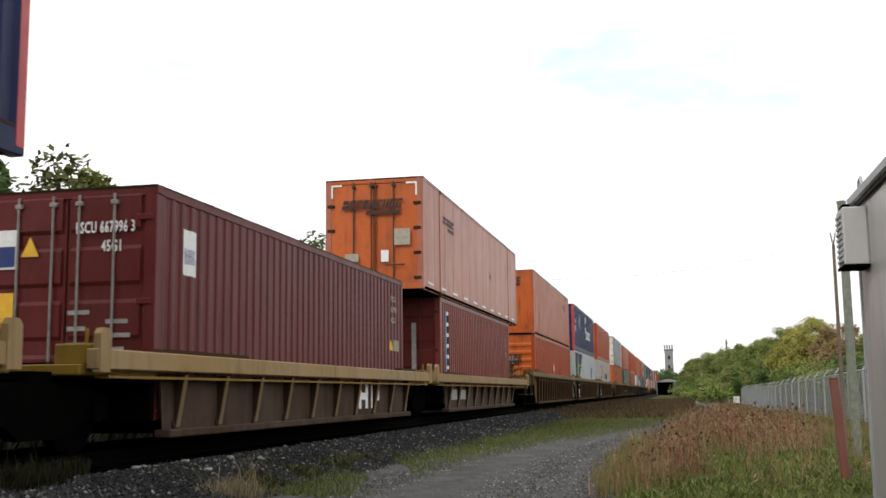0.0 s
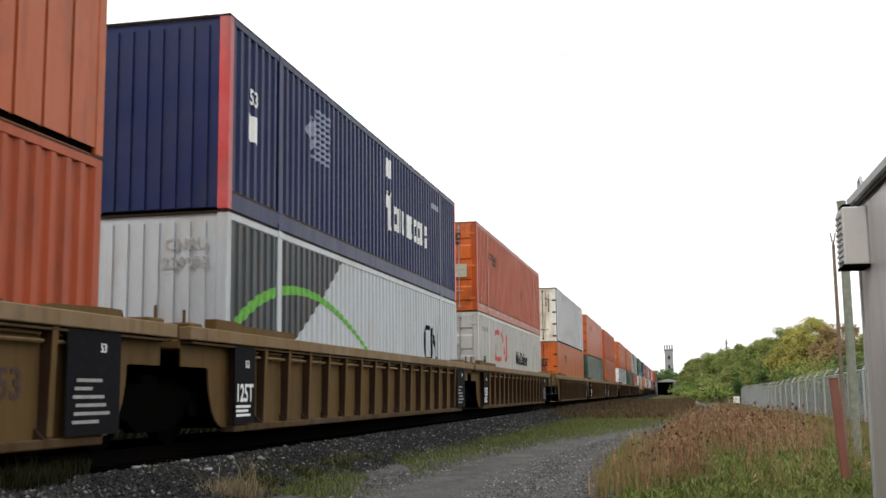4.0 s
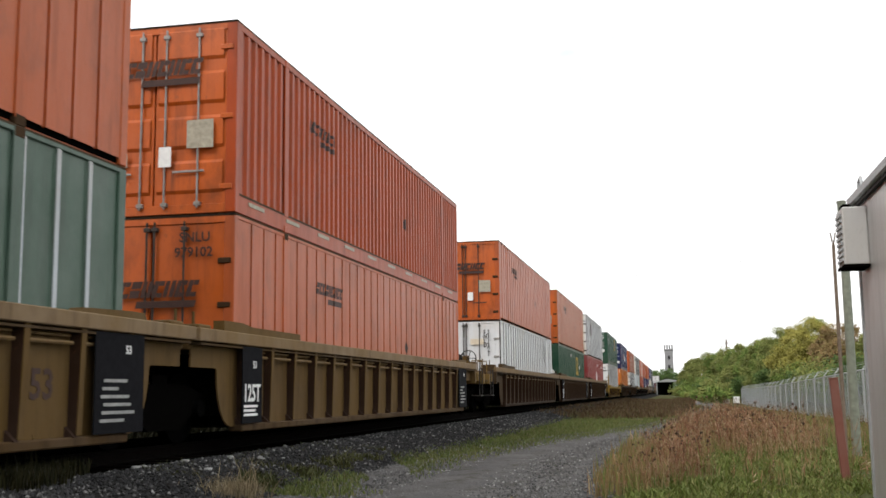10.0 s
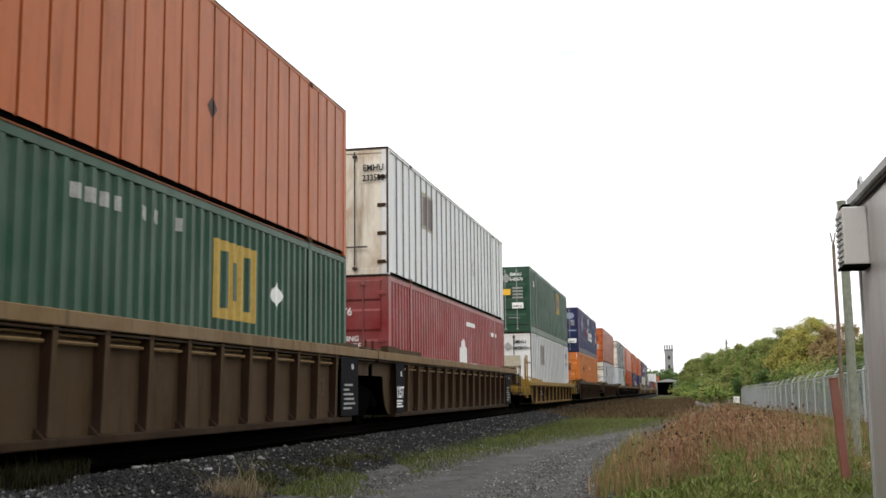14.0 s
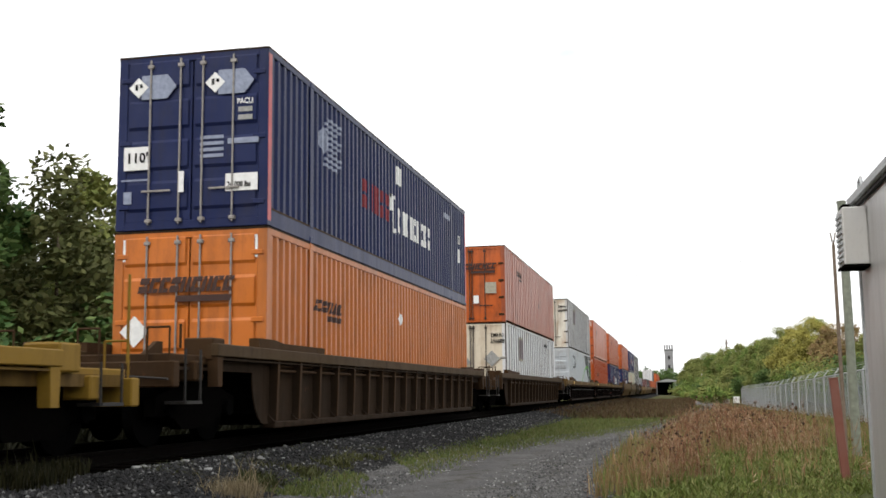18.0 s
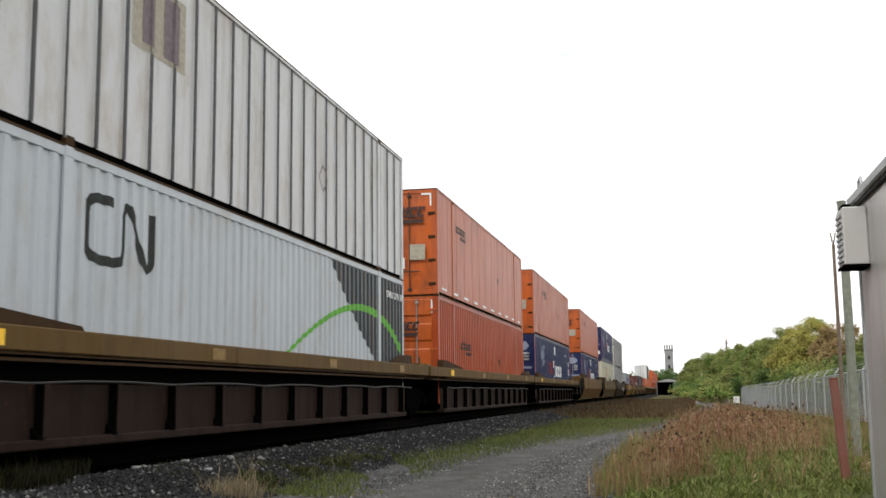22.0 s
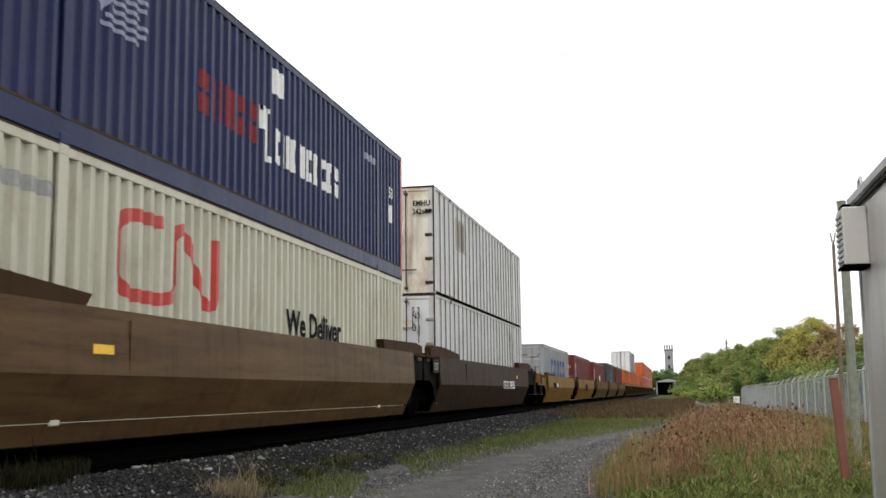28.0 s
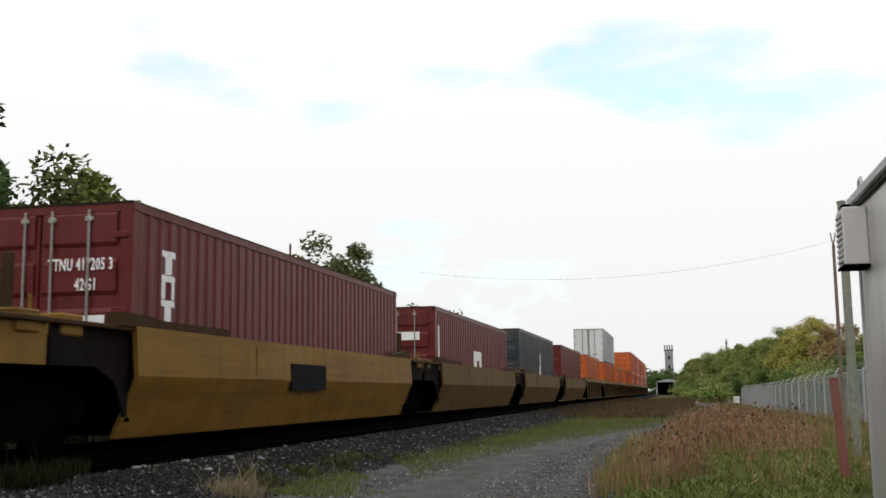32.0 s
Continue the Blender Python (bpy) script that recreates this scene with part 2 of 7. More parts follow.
    # Near-black for smooth cars' ends: shade over the trucks as colour.
    "faded_red": plain("faded_red_mark", (0.19, 0.022, 0.03), 0.7), "end_shade": paint("shaded_car_end_steel", (0.0058, 0.0034, 0.0027), 0.8, (0.004, 0.003, 0.003), 0.8, 0.02, gloss=0.03), "bright_orange": paint("bright_orange_paint", (0.46, 0.137, 0.022), 0.4, (0.12, 0.045, 0.014), fade=0.02), "bright_door": paint("bright_orange_door_paint", (0.55, 0.15, 0.014), 0.55, (0.1, 0.035, 0.012), fade=0.03), "mark_coal": plain("coal_mark", (0.045, 0.048, 0.045), 0.8), "mark_gold": plain("dull_gold_mark", (0.4, 0.27, 0.06), 0.6, var=0.15), "mark_plum": plain("faded_plum_mark", (0.17, 0.14, 0.15), 0.7), "mark_buff": plain("buff_mark", (0.36, 0.33, 0.26), 0.7), "mark_blue": plain("sky_blue_mark", (0.12, 0.3, 0.55), 0.6), "mark_silver": plain("silver_mark", (0.24, 0.27, 0.36), 0.5),
    # First dark steel and wheel steel: shade under the cars is in the colour.
    "dark": plain("dark_steel", (0.0028, 0.0026, 0.0024), 0.95, gloss=0.0), "steel": plain("worn_steel", (0.03, 0.027, 0.025), 0.6, 0.2), "wheelsteel": plain("shaded_wheel_steel", (0.0028, 0.0028, 0.0028), 0.95, gloss=0.0), "galv": plain("galvanised_steel", (0.36, 0.37, 0.375), 0.5, 0.3, 0.2), "olive": plain("dull_green_grey_steel", (0.2, 0.215, 0.17), 0.6, 0.1),
    "rod": plain("zinc_rod", (0.27, 0.25, 0.235), 0.5, 0.3), "black": plain("black_paint", (0.012, 0.012, 0.012), 0.7), "reflector": plain("yellow_reflector", (0.85, 0.5, 0.02), 0.3, var=0.1),
    # Rails and sleepers: near-black, with the train's shade in their colour.
    "shade_rail": plain("shaded_rail", (0.004, 0.0034, 0.003), 0.9, gloss=0.01), "tie": plain("shaded_timber", (0.004, 0.0035, 0.003), 0.95, gloss=0.0),
    "hut": paint("hut_aluminium", (0.52, 0.51, 0.5), 0.4, (0.3, 0.28, 0.26), 0.38, 0.1, 0.55), "hutwhite": paint("white_hut_panel", (0.52, 0.515, 0.51), 0.2, (0.4, 0.38, 0.35), 0.5, 0.05),
    "redpost": paint("red_post_paint", (0.2, 0.062, 0.038), 0.6, (0.09, 0.045, 0.03), 0.6), "concrete": plain("concrete", (0.27, 0.27, 0.28), 0.9, var=0.2, scale=2.0),
    "shed": plain("grey_sheet", (0.3, 0.31, 0.31), 0.6), "timber": plain("weathered_timber", (0.17, 0.13, 0.1), 0.9), "bark": mixed("bark", ((0.09, 0.07, 0.05), (0.14, 0.11, 0.08)), 4.0, 0.95, 0.6, 20, 0.03),
}


# ---- building blocks ----
def mesh_of(name, bm):
    me = bpy.data.meshes.new(name)
    bm.to_mesh(me)
    bm.free()
    return me


def part(name, bm, material, parent, label="", smooth=False):
    me = bm if isinstance(bm, bpy.types.Mesh) else mesh_of(name, bm)
    if not me.materials:
        me.materials.append(material)
    if smooth:
        for f in me.polygons:
            f.use_smooth = True
    ob = new(name, me)
    ob.parent = parent
    if label:
        ob["label"] = label
    return ob


def thing(name, label, category, group="", kind=""):
    return tagged(new(name), label, category, group, kind)


def box(x0, y0, z0, x1, y1, z1, bevel=0.0, bm=None):
    own = bm is None
    bm = bm or bmesh.new()
    vs = [bm.verts.new((x, y, z)) for x in (x0, x1) for y in (y0, y1) for z in (z0, z1)]
    fs = [bm.faces.new([vs[i] for i in q]) for q in ((0, 1, 3, 2), (4, 6, 7, 5), (0, 4, 5, 1), (2, 3, 7, 6), (0, 2, 6, 4), (1, 5, 7, 3))]
    if bevel and own:
        bmesh.ops.bevel(bm, geom=bm.edges[:], offset=bevel, segments=1, affect="EDGES")
    return bm


def rod(a, b, r, n=8, r2=None, bm=None):
    bm = bm or bmesh.new()
    a, b = Vector(a), Vector(b)
    q = (b - a).to_track_quat("Z", "Y")
    rings = []
    for p, rr in ((a, r), (b, r if r2 is None else r2)):
        rings.append([bm.verts.new(p + q @ Vector((math.cos(t) * rr, math.sin(t) * rr, 0))) for t in (2 * math.pi * i / n for i in range(n))])
    for i in range(n):
        bm.faces.new((rings[0][i], rings[0][(i + 1) % n], rings[1][(i + 1) % n], rings[1][i]))
    bm.faces.new(rings[0][::-1])
    bm.faces.new(rings[1])
    return bm


def prism(outline, y0, y1, bm=None):
    """An outline in (x, z), run along y."""
    bm = bm or bmesh.new()
    a = [bm.verts.new((x, y0, z)) for x, z in outline]
    b = [bm.verts.new((x, y1, z)) for x, z in outline]
    n = len(outline)
    for i in range(n):
        bm.faces.new((a[i], a[(i + 1) % n], b[(i + 1) % n], b[i]))
    bm.faces.new(a[::-1])
    bm.faces.new(b)
    bmesh.ops.recalc_face_normals(bm, faces=bm.faces[:])
    return bm


def slab(outline, x0, x1, bm=None):
    """An outline in (y, z), with its thickness along x."""
    bm = bm or bmesh.new()
    a = [bm.verts.new((x0, y, z)) for y, z in outline]
    b = [bm.verts.new((x1, y, z)) for y, z in outline]
    n = len(outline)
    for i in range(n):
        bm.faces.new((a[i], a[(i + 1) % n], b[(i + 1) % n], b[i]))
    bm.faces.new(a[::-1])
    bm.faces.new(b)
    bmesh.ops.recalc_face_normals(bm, faces=bm.faces[:])
    return bm


def disc(x0, x1, y, z, r, n=24, bm=None):
    return rod((x0, y, z), (x1, y, z), r, n, bm=bm)


LETTERS = {}


def lettering(parent, text, size, m, mat, name="lettering", label="", space=1.0, tall=1.0, bold=0.022):
    """Words or numbers in the built-in font, as a flat mesh of its own; m: where its lower left corner goes."""
    key = (text, size, space, tall, bold)
    if key not in LETTERS:
        cu = bpy.data.curves.new("text", "FONT")
        cu.body, cu.size, cu.extrude, cu.space_character, cu.space_line = text, size, 0.0015, space, tall
        cu.resolution_u, cu.offset = 2, size * bold
        ob = bpy.data.objects.new("text", cu)
        scene.collection.objects.link(ob)
        dg = bpy.context.evaluated_depsgraph_get()
        LETTERS[key] = bpy.data.meshes.new_from_object(ob.evaluated_get(dg))
        bpy.data.objects.remove(ob)
        bpy.data.curves.remove(cu)
    me = LETTERS[key].copy()
    me.materials.clear()
    ob = part(name, me, mat, parent, label)
    ob.matrix_basis = m
    return ob


# ---- containers ----
# A side is a run of (y, depth) along the box: corrugated sheet, or flat sheet with upright ribs.
def side_profile(style, length, deep=0.05):
    a, b = 0.16, length - 0.16
    pts = [(a, -0.004)]
    if style == "wave":
        n = round((b - a) / 0.275)
        w = (b - a) / n
        for i in range(n):
            y = a + i * w
            pts += [(y + 0.3 * w, -0.004), (y + 0.47 * w, -deep), (y + 0.83 * w, -deep), (y + w, -0.004)]
    elif style == "seam":
        n = round((b - a) / 0.5)
        w = (b - a) / n
        for i in range(1, n):
            y = a + i * w
            pts += [(y - 0.03, -0.012), (y - 0.012, -0.05), (y + 0.006, -0.05), (y + 0.01, -0.004), (y + 0.05, -0.006)]
        pts = [(a, -0.012)] + pts[1:] + [(b, -0.012)]
    elif style == "rib":
        n = round((b - a) / 0.61)
        w = (b - a) / n
        for i in range(1, n):
            y = a + i * w
            pts += [(y - 0.045, -0.03), (y - 0.03, -0.002), (y + 0.03, -0.002), (y + 0.045, -0.03)]
        pts = [(a, -0.03)] + pts[1:] + [(b, -0.03)]
    else:
        n = round((b - a) / 1.22)
        w = (b - a) / n
        for i in range(1, n):
            y = a + i * w
            pts += [(y - 0.012, -0.012), (y - 0.01, -0.022), (y + 0.01, -0.022), (y + 0.012, -0.012)]
        pts = [(a, -0.012)] + pts[1:] + [(b, -0.012)]
    return pts


def depth_at(prof, y):
    for (y0, d0), (y1, d1) in zip(prof, prof[1:]):
        if y0 <= y <= y1:
            return d0 + (d1 - d0) * (y - y0) / max(1e-6, y1 - y0)
    return prof[0][1]


def sheet(prof, half, z0, z1, sign):
    bm = bmesh.new()
    lo = [bm.verts.new((sign * (half + d), y, z0)) for y, d in prof]
    hi = [bm.verts.new((sign * (half + d), y, z1)) for y, d in prof]
    for i in range(len(prof) - 1):
        q = (lo[i], lo[i + 1], hi[i + 1], hi[i])
        bm.faces.new(q if sign > 0 else q[::-1])
    return bm


def span(poly, y):
    """Where an upright line at y meets a convex outline of (y, z)."""
    zs = []
    for (y0, z0), (y1, z1) in zip(poly, poly[1:] + poly[:1]):
        if min(y0, y1) <= y <= max(y0, y1):
            if abs(y1 - y0) < 1e-7:
                zs += [z0, z1]
            else:
                zs.append(z0 + (z1 - z0) * (y - y0) / (y1 - y0))
    return (min(zs), max(zs)) if zs else None


def decals(polys, prof, half, lift=0.004):
    """Convex outlines painted on the near side: they follow its folds."""
    bm = bmesh.new()
    for poly in polys:
        ya, yb = min(p[0] for p in poly), max(p[0] for p in poly)
        ys = sorted({ya + 1e-5, yb - 1e-5, *(y for y, _ in prof if ya < y < yb), *(p[0] for p in poly if ya < p[0] < yb)})
        prev = None
        for y in ys:
            s = span(poly, y)
            if not s:
                continue
            x = half + depth_at(prof, y) + lift
            cur = (bm.verts.new((x, y, s[0])), bm.verts.new((x, y, s[1])))
            if prev:
                bm.faces.new((prev[0], cur[0], cur[1], prev[1]))
            prev = cur
    bmesh.ops.remove_doubles(bm, verts=bm.verts[:], dist=0.0004)
    return bm


def rect(y, z, w, h, skew=0.0):
    return [(y, z), (y + w, z), (y + w + skew, z + h), (y + skew, z + h)]


def stroke(a, b, w):
    """A straight bar of width w between two points (y, z)."""
    v = Vector((b[0] - a[0], b[1] - a[1])).normalized() * (w / 2)
    return [(a[0] - v.y - v.x, a[1] + v.x - v.y), (a[0] + v.y - v.x, a[1] - v.x - v.y), (b[0] + v.y + v.x, b[1] - v.x + v.y), (b[0] - v.y + v.x, b[1] + v.x + v.y)]


def end_at(x, z, d=0.012, size=0):
    return pose(x, -d, z, 90, 0, 0)


SIDE = Euler((radians(90), 0, radians(90))).to_matrix().to_4x4()


def on_side(half, y, z):
    return Matrix.Translation((half + 0.006, y, z)) @ SIDE


def container(colour, length=16.154, height=2.896, width=2.591, style="wave", end="doors", rib_mat=None, label="", end_mat=None, rods="rod", post_mat=None, castings=True, trim=None, far=False, edge=None, hinge="rust"):
    """A box with its foot at the origin, its near end at y = 0 and its near side at +x. Returns the root and what marks need."""
    root = thing("container", label, "container", "containers on the train")
    mat, half = M[{"orange": "sheen_orange", "redorange": "sheen_red"}.get(colour, colour)], width / 2
    endm = M[end_mat or ("door_orange" if colour in ("orange", "redorange") else colour)]
    prof = side_profile(style, length, 0.034 if colour == "pale" else 0.024 if colour == "brown" else 0.066 if colour in ("lightgrey", "cream") else 0.055 if colour == "grey" else 0.054 if colour == "bright_orange" else 0.044)
    z0, z1 = (0.3 if length > 13 else 0.17) if style == "wave" else 0.1, height - 0.12 if style == "wave" else height - 0.07
    part("side_wall", sheet(prof, half, z0, z1, 1), mat, root)
    part("side_wall", sheet(prof, half, z0, z1, -1), mat, root)
    if rib_mat and style == "rib":
        ys = [(p[0] + q[0]) / 2 for p, q in zip(prof, prof[1:]) if abs(p[1] + 0.002) < 1e-4 and abs(q[1] + 0.002) < 1e-4]
        rw = 0.05 if rib_mat == "mark_grey" else 0.034
        rib = mesh_of("rib", box(half - 0.01, -rw, z0, half + 0.002, rw, z1))
        for y in ys:
            part("rib", rib, M[rib_mat], root).location = (0, y, 0)
    # rails, posts and roof
    for s in (1, -1):
        part("top_rail", box(s * (half - 0.07), 0.1, z1, s * half, length - 0.1, height - 0.012, 0.008), M[trim] if trim else mat, root)
        # ribbed boxes: a dark brown rail draws the seam between stacks
        part("bottom_rail", box(s * (half - 0.09), 0.1, 0.02, s * (half - (0.002 if style == "wave" else 0.055)), length - 0.1, z0, 0.01), M["rust"] if style == "rib" else mat, root)
        if style == "wave" and length > 13:
            part("rail_lip", box(s * (half - 0.05), 0.16, z0 - 0.02, s * (half + 0.002), length - 0.16, z0 + 0.012), M["umber"], root)
        part("roof_edge", box(s * (half - 0.03), 0.02, height - 0.018, s * (half + 0.003), length - 0.02, height + 0.004), M["umber"], root)
        for y in (0.0, length - 0.16):
            part("corner_post", box(s * (half - 0.16), y, 0.02, s * half, y + 0.16, height - 0.01, 0.012), M[post_mat] if post_mat else M[trim] if trim else mat, root)
            if edge and s > 0:
                part("post_stripe", box(half - 0.004, y + 0.012, 0.1, half + 0.003, y + 0.148, height - 0.1), M[edge], root)
    part("roof", box(-half + 0.06, 0.05, height - 0.04, half - 0.06, length - 0.05, height - 0.01), mat, root)
    part("roof_edge", box(-half, -0.004, height - 0.03, half, 0.03, height + 0.004), M["grimy_rust"], root)
    part("floor", box(-half + 0.05, 0.05, 0.04, half - 0.05, length - 0.05, 0.16), M["dark"], root)
    inset = [0.0, length - 0.18]
    if length > 13:
        inset = [(length - 12.19) / 2, (length + 12.19) / 2 - 0.18]
        for y in inset:
            part("lifting_post", box(half - 0.03, y, z0 - 0.03, half + 0.006, y + 0.18, height, 0.006), mat, root)
    if castings and not far:
        cast = mesh_of("corner_casting", box(-0.09, 0, -0.003, 0.01, 0.18, 0.118, 0.012))
        for y in inset:
            for z in (0.0, height - 0.115):
                part("corner_casting", cast, mat if style == "wave" else M["rust"], root).location = (half, y, z)
    # far end: plain folded sheet
    bm = box(-half + 0.15, length - 0.07, 0.1, half - 0.15, length - 0.03, height - 0.1)
    part("end_wall", bm, mat, root)
    # near end
    w2 = half - 0.15
    if end == "doors":
        for s in (1, -1):
            x0, x1 = (0.012, w2) if s > 0 else (-w2, -0.012)
            door = part("door", box(x0, 0.02, 0.16, x1, 0.06, height - 0.13, 0.006), endm, root)
            for k in range(4 if style == "wave" else 0):
                z = 0.32 + k * (height - 0.62) / 3.4
                zz = z + (height - 0.62) / 4.6
                bm = bmesh.new()
                a = [bm.verts.new(v) for v in ((x0 + 0.05, 0.018, z), (x1 - 0.05, 0.018, z), (x1 - 0.05, -0.012, z + 0.05), (x0 + 0.05, -0.012, z + 0.05), (x0 + 0.05, -0.012, zz - 0.05), (x1 - 0.05, -0.012, zz - 0.05), (x1 - 0.05, 0.018, zz), (x0 + 0.05, 0.018, zz))]
                for q in ((0, 1, 2, 3), (3, 2, 5, 4), (4, 5, 6, 7)):
                    bm.faces.new([a[i] for i in q])
                part("door_panel", bm, endm, door)
            for x in () if far else (s * 0.06, s * 0.53) if style != "wave" else (x0 + 0.16 * (x1 - x0), x0 + 0.62 * (x1 - x0)) if s > 0 else (x1 - 0.16 * (x1 - x0), x1 - 0.62 * (x1 - x0)):
                bar = part("locking_bar", rod((x, -0.035, 0.1), (x, -0.035, height - 0.09), 0.017, 8), M[rods], door)
                for z in (0.16, height - 0.2):
                    part("bracket", box(x - 0.05, -0.055, z - 0.03, x + 0.05, 0.02, z + 0.03, 0.008), M[rods], bar)
            xh = x0 + 0.5 * (x1 - x0)
            part("handle", box(xh - 0.25, -0.065, 0.62, xh + 0.25, -0.045, 0.655, 0.006), M[rods], door)
            for k in range(0 if far else 4 if style != "wave" else 3):
                z = 0.3 + k * (height - 0.6) / 3.6 if style != "wave" else 0.4 + k * (height - 0.8) / 2
                xe = s * w2
                part("hinge", box(min(xe - s * 0.1, xe + s * 0.1), -0.022, z - 0.04, max(xe - s * 0.1, xe + s * 0.1), 0.021, z + 0.04, 0.01), M[hinge] if style != "wave" else endm, door)
        part("door_header", box(-w2, 0.0, height - 0.13, w2, 0.06, height - 0.012, 0.008), endm, root)
        part("door_sill", box(-w2, 0.0, 0.02, w2, 0.06, 0.16, 0.008), endm, root)
    elif end == "smooth":
        part("end_wall", box(-w2 - 0.01, 0.005, 0.05, w2 + 0.01, 0.06, height - 0.02, 0.01), endm, root)
    else:
        part("end_wall", box(-w2 - 0.01, 0.035, 0.05, w2 + 0.01, 0.07, height - 0.02, 0.01), endm, root)
        if end == "bars":
            for k in range(7):
                z = 0.25 + k * (height - 0.5) / 7
                part("end_rib", prism_x(-w2 + 0.02, w2 - 0.02, 0.036, z, z + 0.2), endm, root)
        else:
            for k in range(9):
                x = -w2 + 0.06 + k * (2 * w2 - 0.12) / 9
                part("end_rib", prism([(x, 0.06), (x + 0.13, 0.06), (x + 0.13, height - 0.14), (x, height - 0.14)], 0.0, 0.04), endm, root)
    root["half"], root["long"], root["tall"] = half, length, height
    return root, prof


def prism_x(x0, x1, y, z0, z1):
    """A bar across the end with sloping edges."""
    bm = bmesh.new()
    o = ((y, z0), (y - 0.04, z0 + 0.05), (y - 0.04, z1 - 0.05), (y, z1))
    a = [bm.verts.new((x0, p, z)) for p, z in o]
    b = [bm.verts.new((x1, p, z)) for p, z in o]
    for i in range(3):
        bm.faces.new((a[i], b[i], b[i + 1], a[i + 1]))
    return bm


def mark(c, polys, mat, name="marking", label=""):
    """Painted shapes on the near side: one part, or one for each group of outlines."""
    root, prof = c
    if isinstance(polys[0][0], list):
        return [mark(c, group, mat, name, label) for group in polys]
    return part(name, decals(polys, prof, root["half"]), M[mat], root, label)


def end_mark(c, x, z, w, h, mat, name="sign", skew=0.0, label="", d=0.03):
    """A flat plate on the near end."""
    root = c[0]
    bm = bmesh.new()
    v = [bm.verts.new(p) for p in ((x, -d, z), (x + w, -d, z), (x + w + skew, -d, z + h), (x + skew, -d, z + h))]
    bm.faces.new(v)
    return part(name, bm, M[mat], root, label)


def diamond(y, z, r):
    return [(y - r, z), (y, z - r), (y + r, z), (y, z + r)]


def end_diamond(c, x, z, r, mat, name="placard", label=""):
    bm = bmesh.new()
    bm.faces.new([bm.verts.new(p) for p in ((x - r, -0.032, z), (x, -0.032, z - r), (x + r, -0.032, z), (x, -0.032, z + r))])
    return part(name, bm, M[mat], c[0], label)


def end_text(c, x, z, size, text, mat, space=1.0, tall=1.0, d=0.034, label="", narrow=1.0):
    return lettering(c[0], text, size, pose(x, -d, z, 90, 0, 0) @ Matrix.Diagonal((narrow, 1, 1, 1)), M[mat], "lettering", label, space, tall)


def side_text(c, y, z, size, text, mat, space=1.0, tall=1.0, label=""):
    return lettering(c[0], text, size, on_side(c[0]["half"], y, z), M[mat], "lettering", label, space, tall)


def wordmark(y, z, w, h, n, gap=0.3, skew=0.0, seed=1):
    """A run of plain upright bars, a group for each letter of a brand name."""
    rnd = random.Random(seed)
    step = w / n
    out = []
    for i in range(n):
        y0, ww = y + i * step, step * (1 - gap)
        k = rnd.choice((0, 1, 2))
        if k == 0:
            out.append([rect(y0, z, ww, h * 0.45, skew * 0.45), rect(y0 + skew * 0.57, z + h * 0.57, ww, h * 0.43, skew * 0.43)])
        elif k == 1:
            out.append([rect(y0, z, ww * 0.42, h, skew), rect(y0 + ww * 0.58, z, ww * 0.42, h, skew)])
        else:
            out.append([rect(y0, z, ww * 0.44, h, skew), rect(y0 + ww * 0.46, z, ww * 0.54, h * 0.28, skew * 0.28), rect(y0 + ww * 0.46 + skew * 0.7, z + h * 0.7, ww * 0.54, h * 0.3, skew * 0.3)])
    return out


def carrier_mark(c, y, z, w=1.5, mat="mark_dim"):
    """The carrier's slanted name bar with a line beneath it, on the side."""
    mark(c, sum(wordmark(y, z, w, 0.21, 9, 0.12, 0.05, 3), []) + [rect(y + 0.42 * w, z - 0.15, w * 0.56, 0.1, 0.03)], mat)


def end_carrier(c, x, z, w=1.6, mat="mark_dim"):
    bm = bmesh.new()
    for poly in sum(wordmark(x, z, w, 0.15 * w, 9, 0.1, 0.07, 3), []) + [rect(x + w * 0.4, z - 0.15, w * 0.58, 0.1, 0.03)]:
        bm.faces.new([bm.verts.new((p, -0.058, q)) for p, q in poly])
    part("marking", bm, M[mat], c[0])


def worm(c, y, z, h, mat, k=1.0, wide=0.075):
    """The railway's mark as plain bent bars."""
    way = [(0.7, 1.0), (0.24, 1.0), (0.1, 0.96), (0.03, 0.88), (0.0, 0.76), (0.0, 0.24), (0.03, 0.12), (0.1, 0.04), (0.24, 0.0), (0.72, 0.0), (0.86, 0.04), (0.93, 0.12), (0.96, 0.24), (0.96, 0.84), (1.0, 0.95), (1.07, 1.0), (1.13, 0.97), (1.2, 0.86), (1.52, 0.14), (1.6, 0.03), (1.68, 0.0), (1.76, 0.05), (1.8, 0.16), (1.8, 1.0)]
    pts = [Vector((u * h * k + y, v * h + z)) for u, v in way]
    ends = []
    for i, p in enumerate(pts):
        d = (pts[min(i + 1, len(pts) - 1)] - pts[max(i - 1, 0)]).normalized()
        n = Vector((-d.y, d.x)) * h * wide
        ends.append(((p.x + n.x, p.y + n.y), (p.x - n.x, p.y - n.y)))
    mark(c, [[a0, b0, b1, a1] for (a0, b0), (a1, b1) in zip(ends, ends[1:])], mat)


# ---- the train: well cars ----
MOVING = []
CACHE = {}


def cached(key, make):
    if key not in CACHE:
        CACHE[key] = mesh_of(key[0], make())
    return CACHE[key]


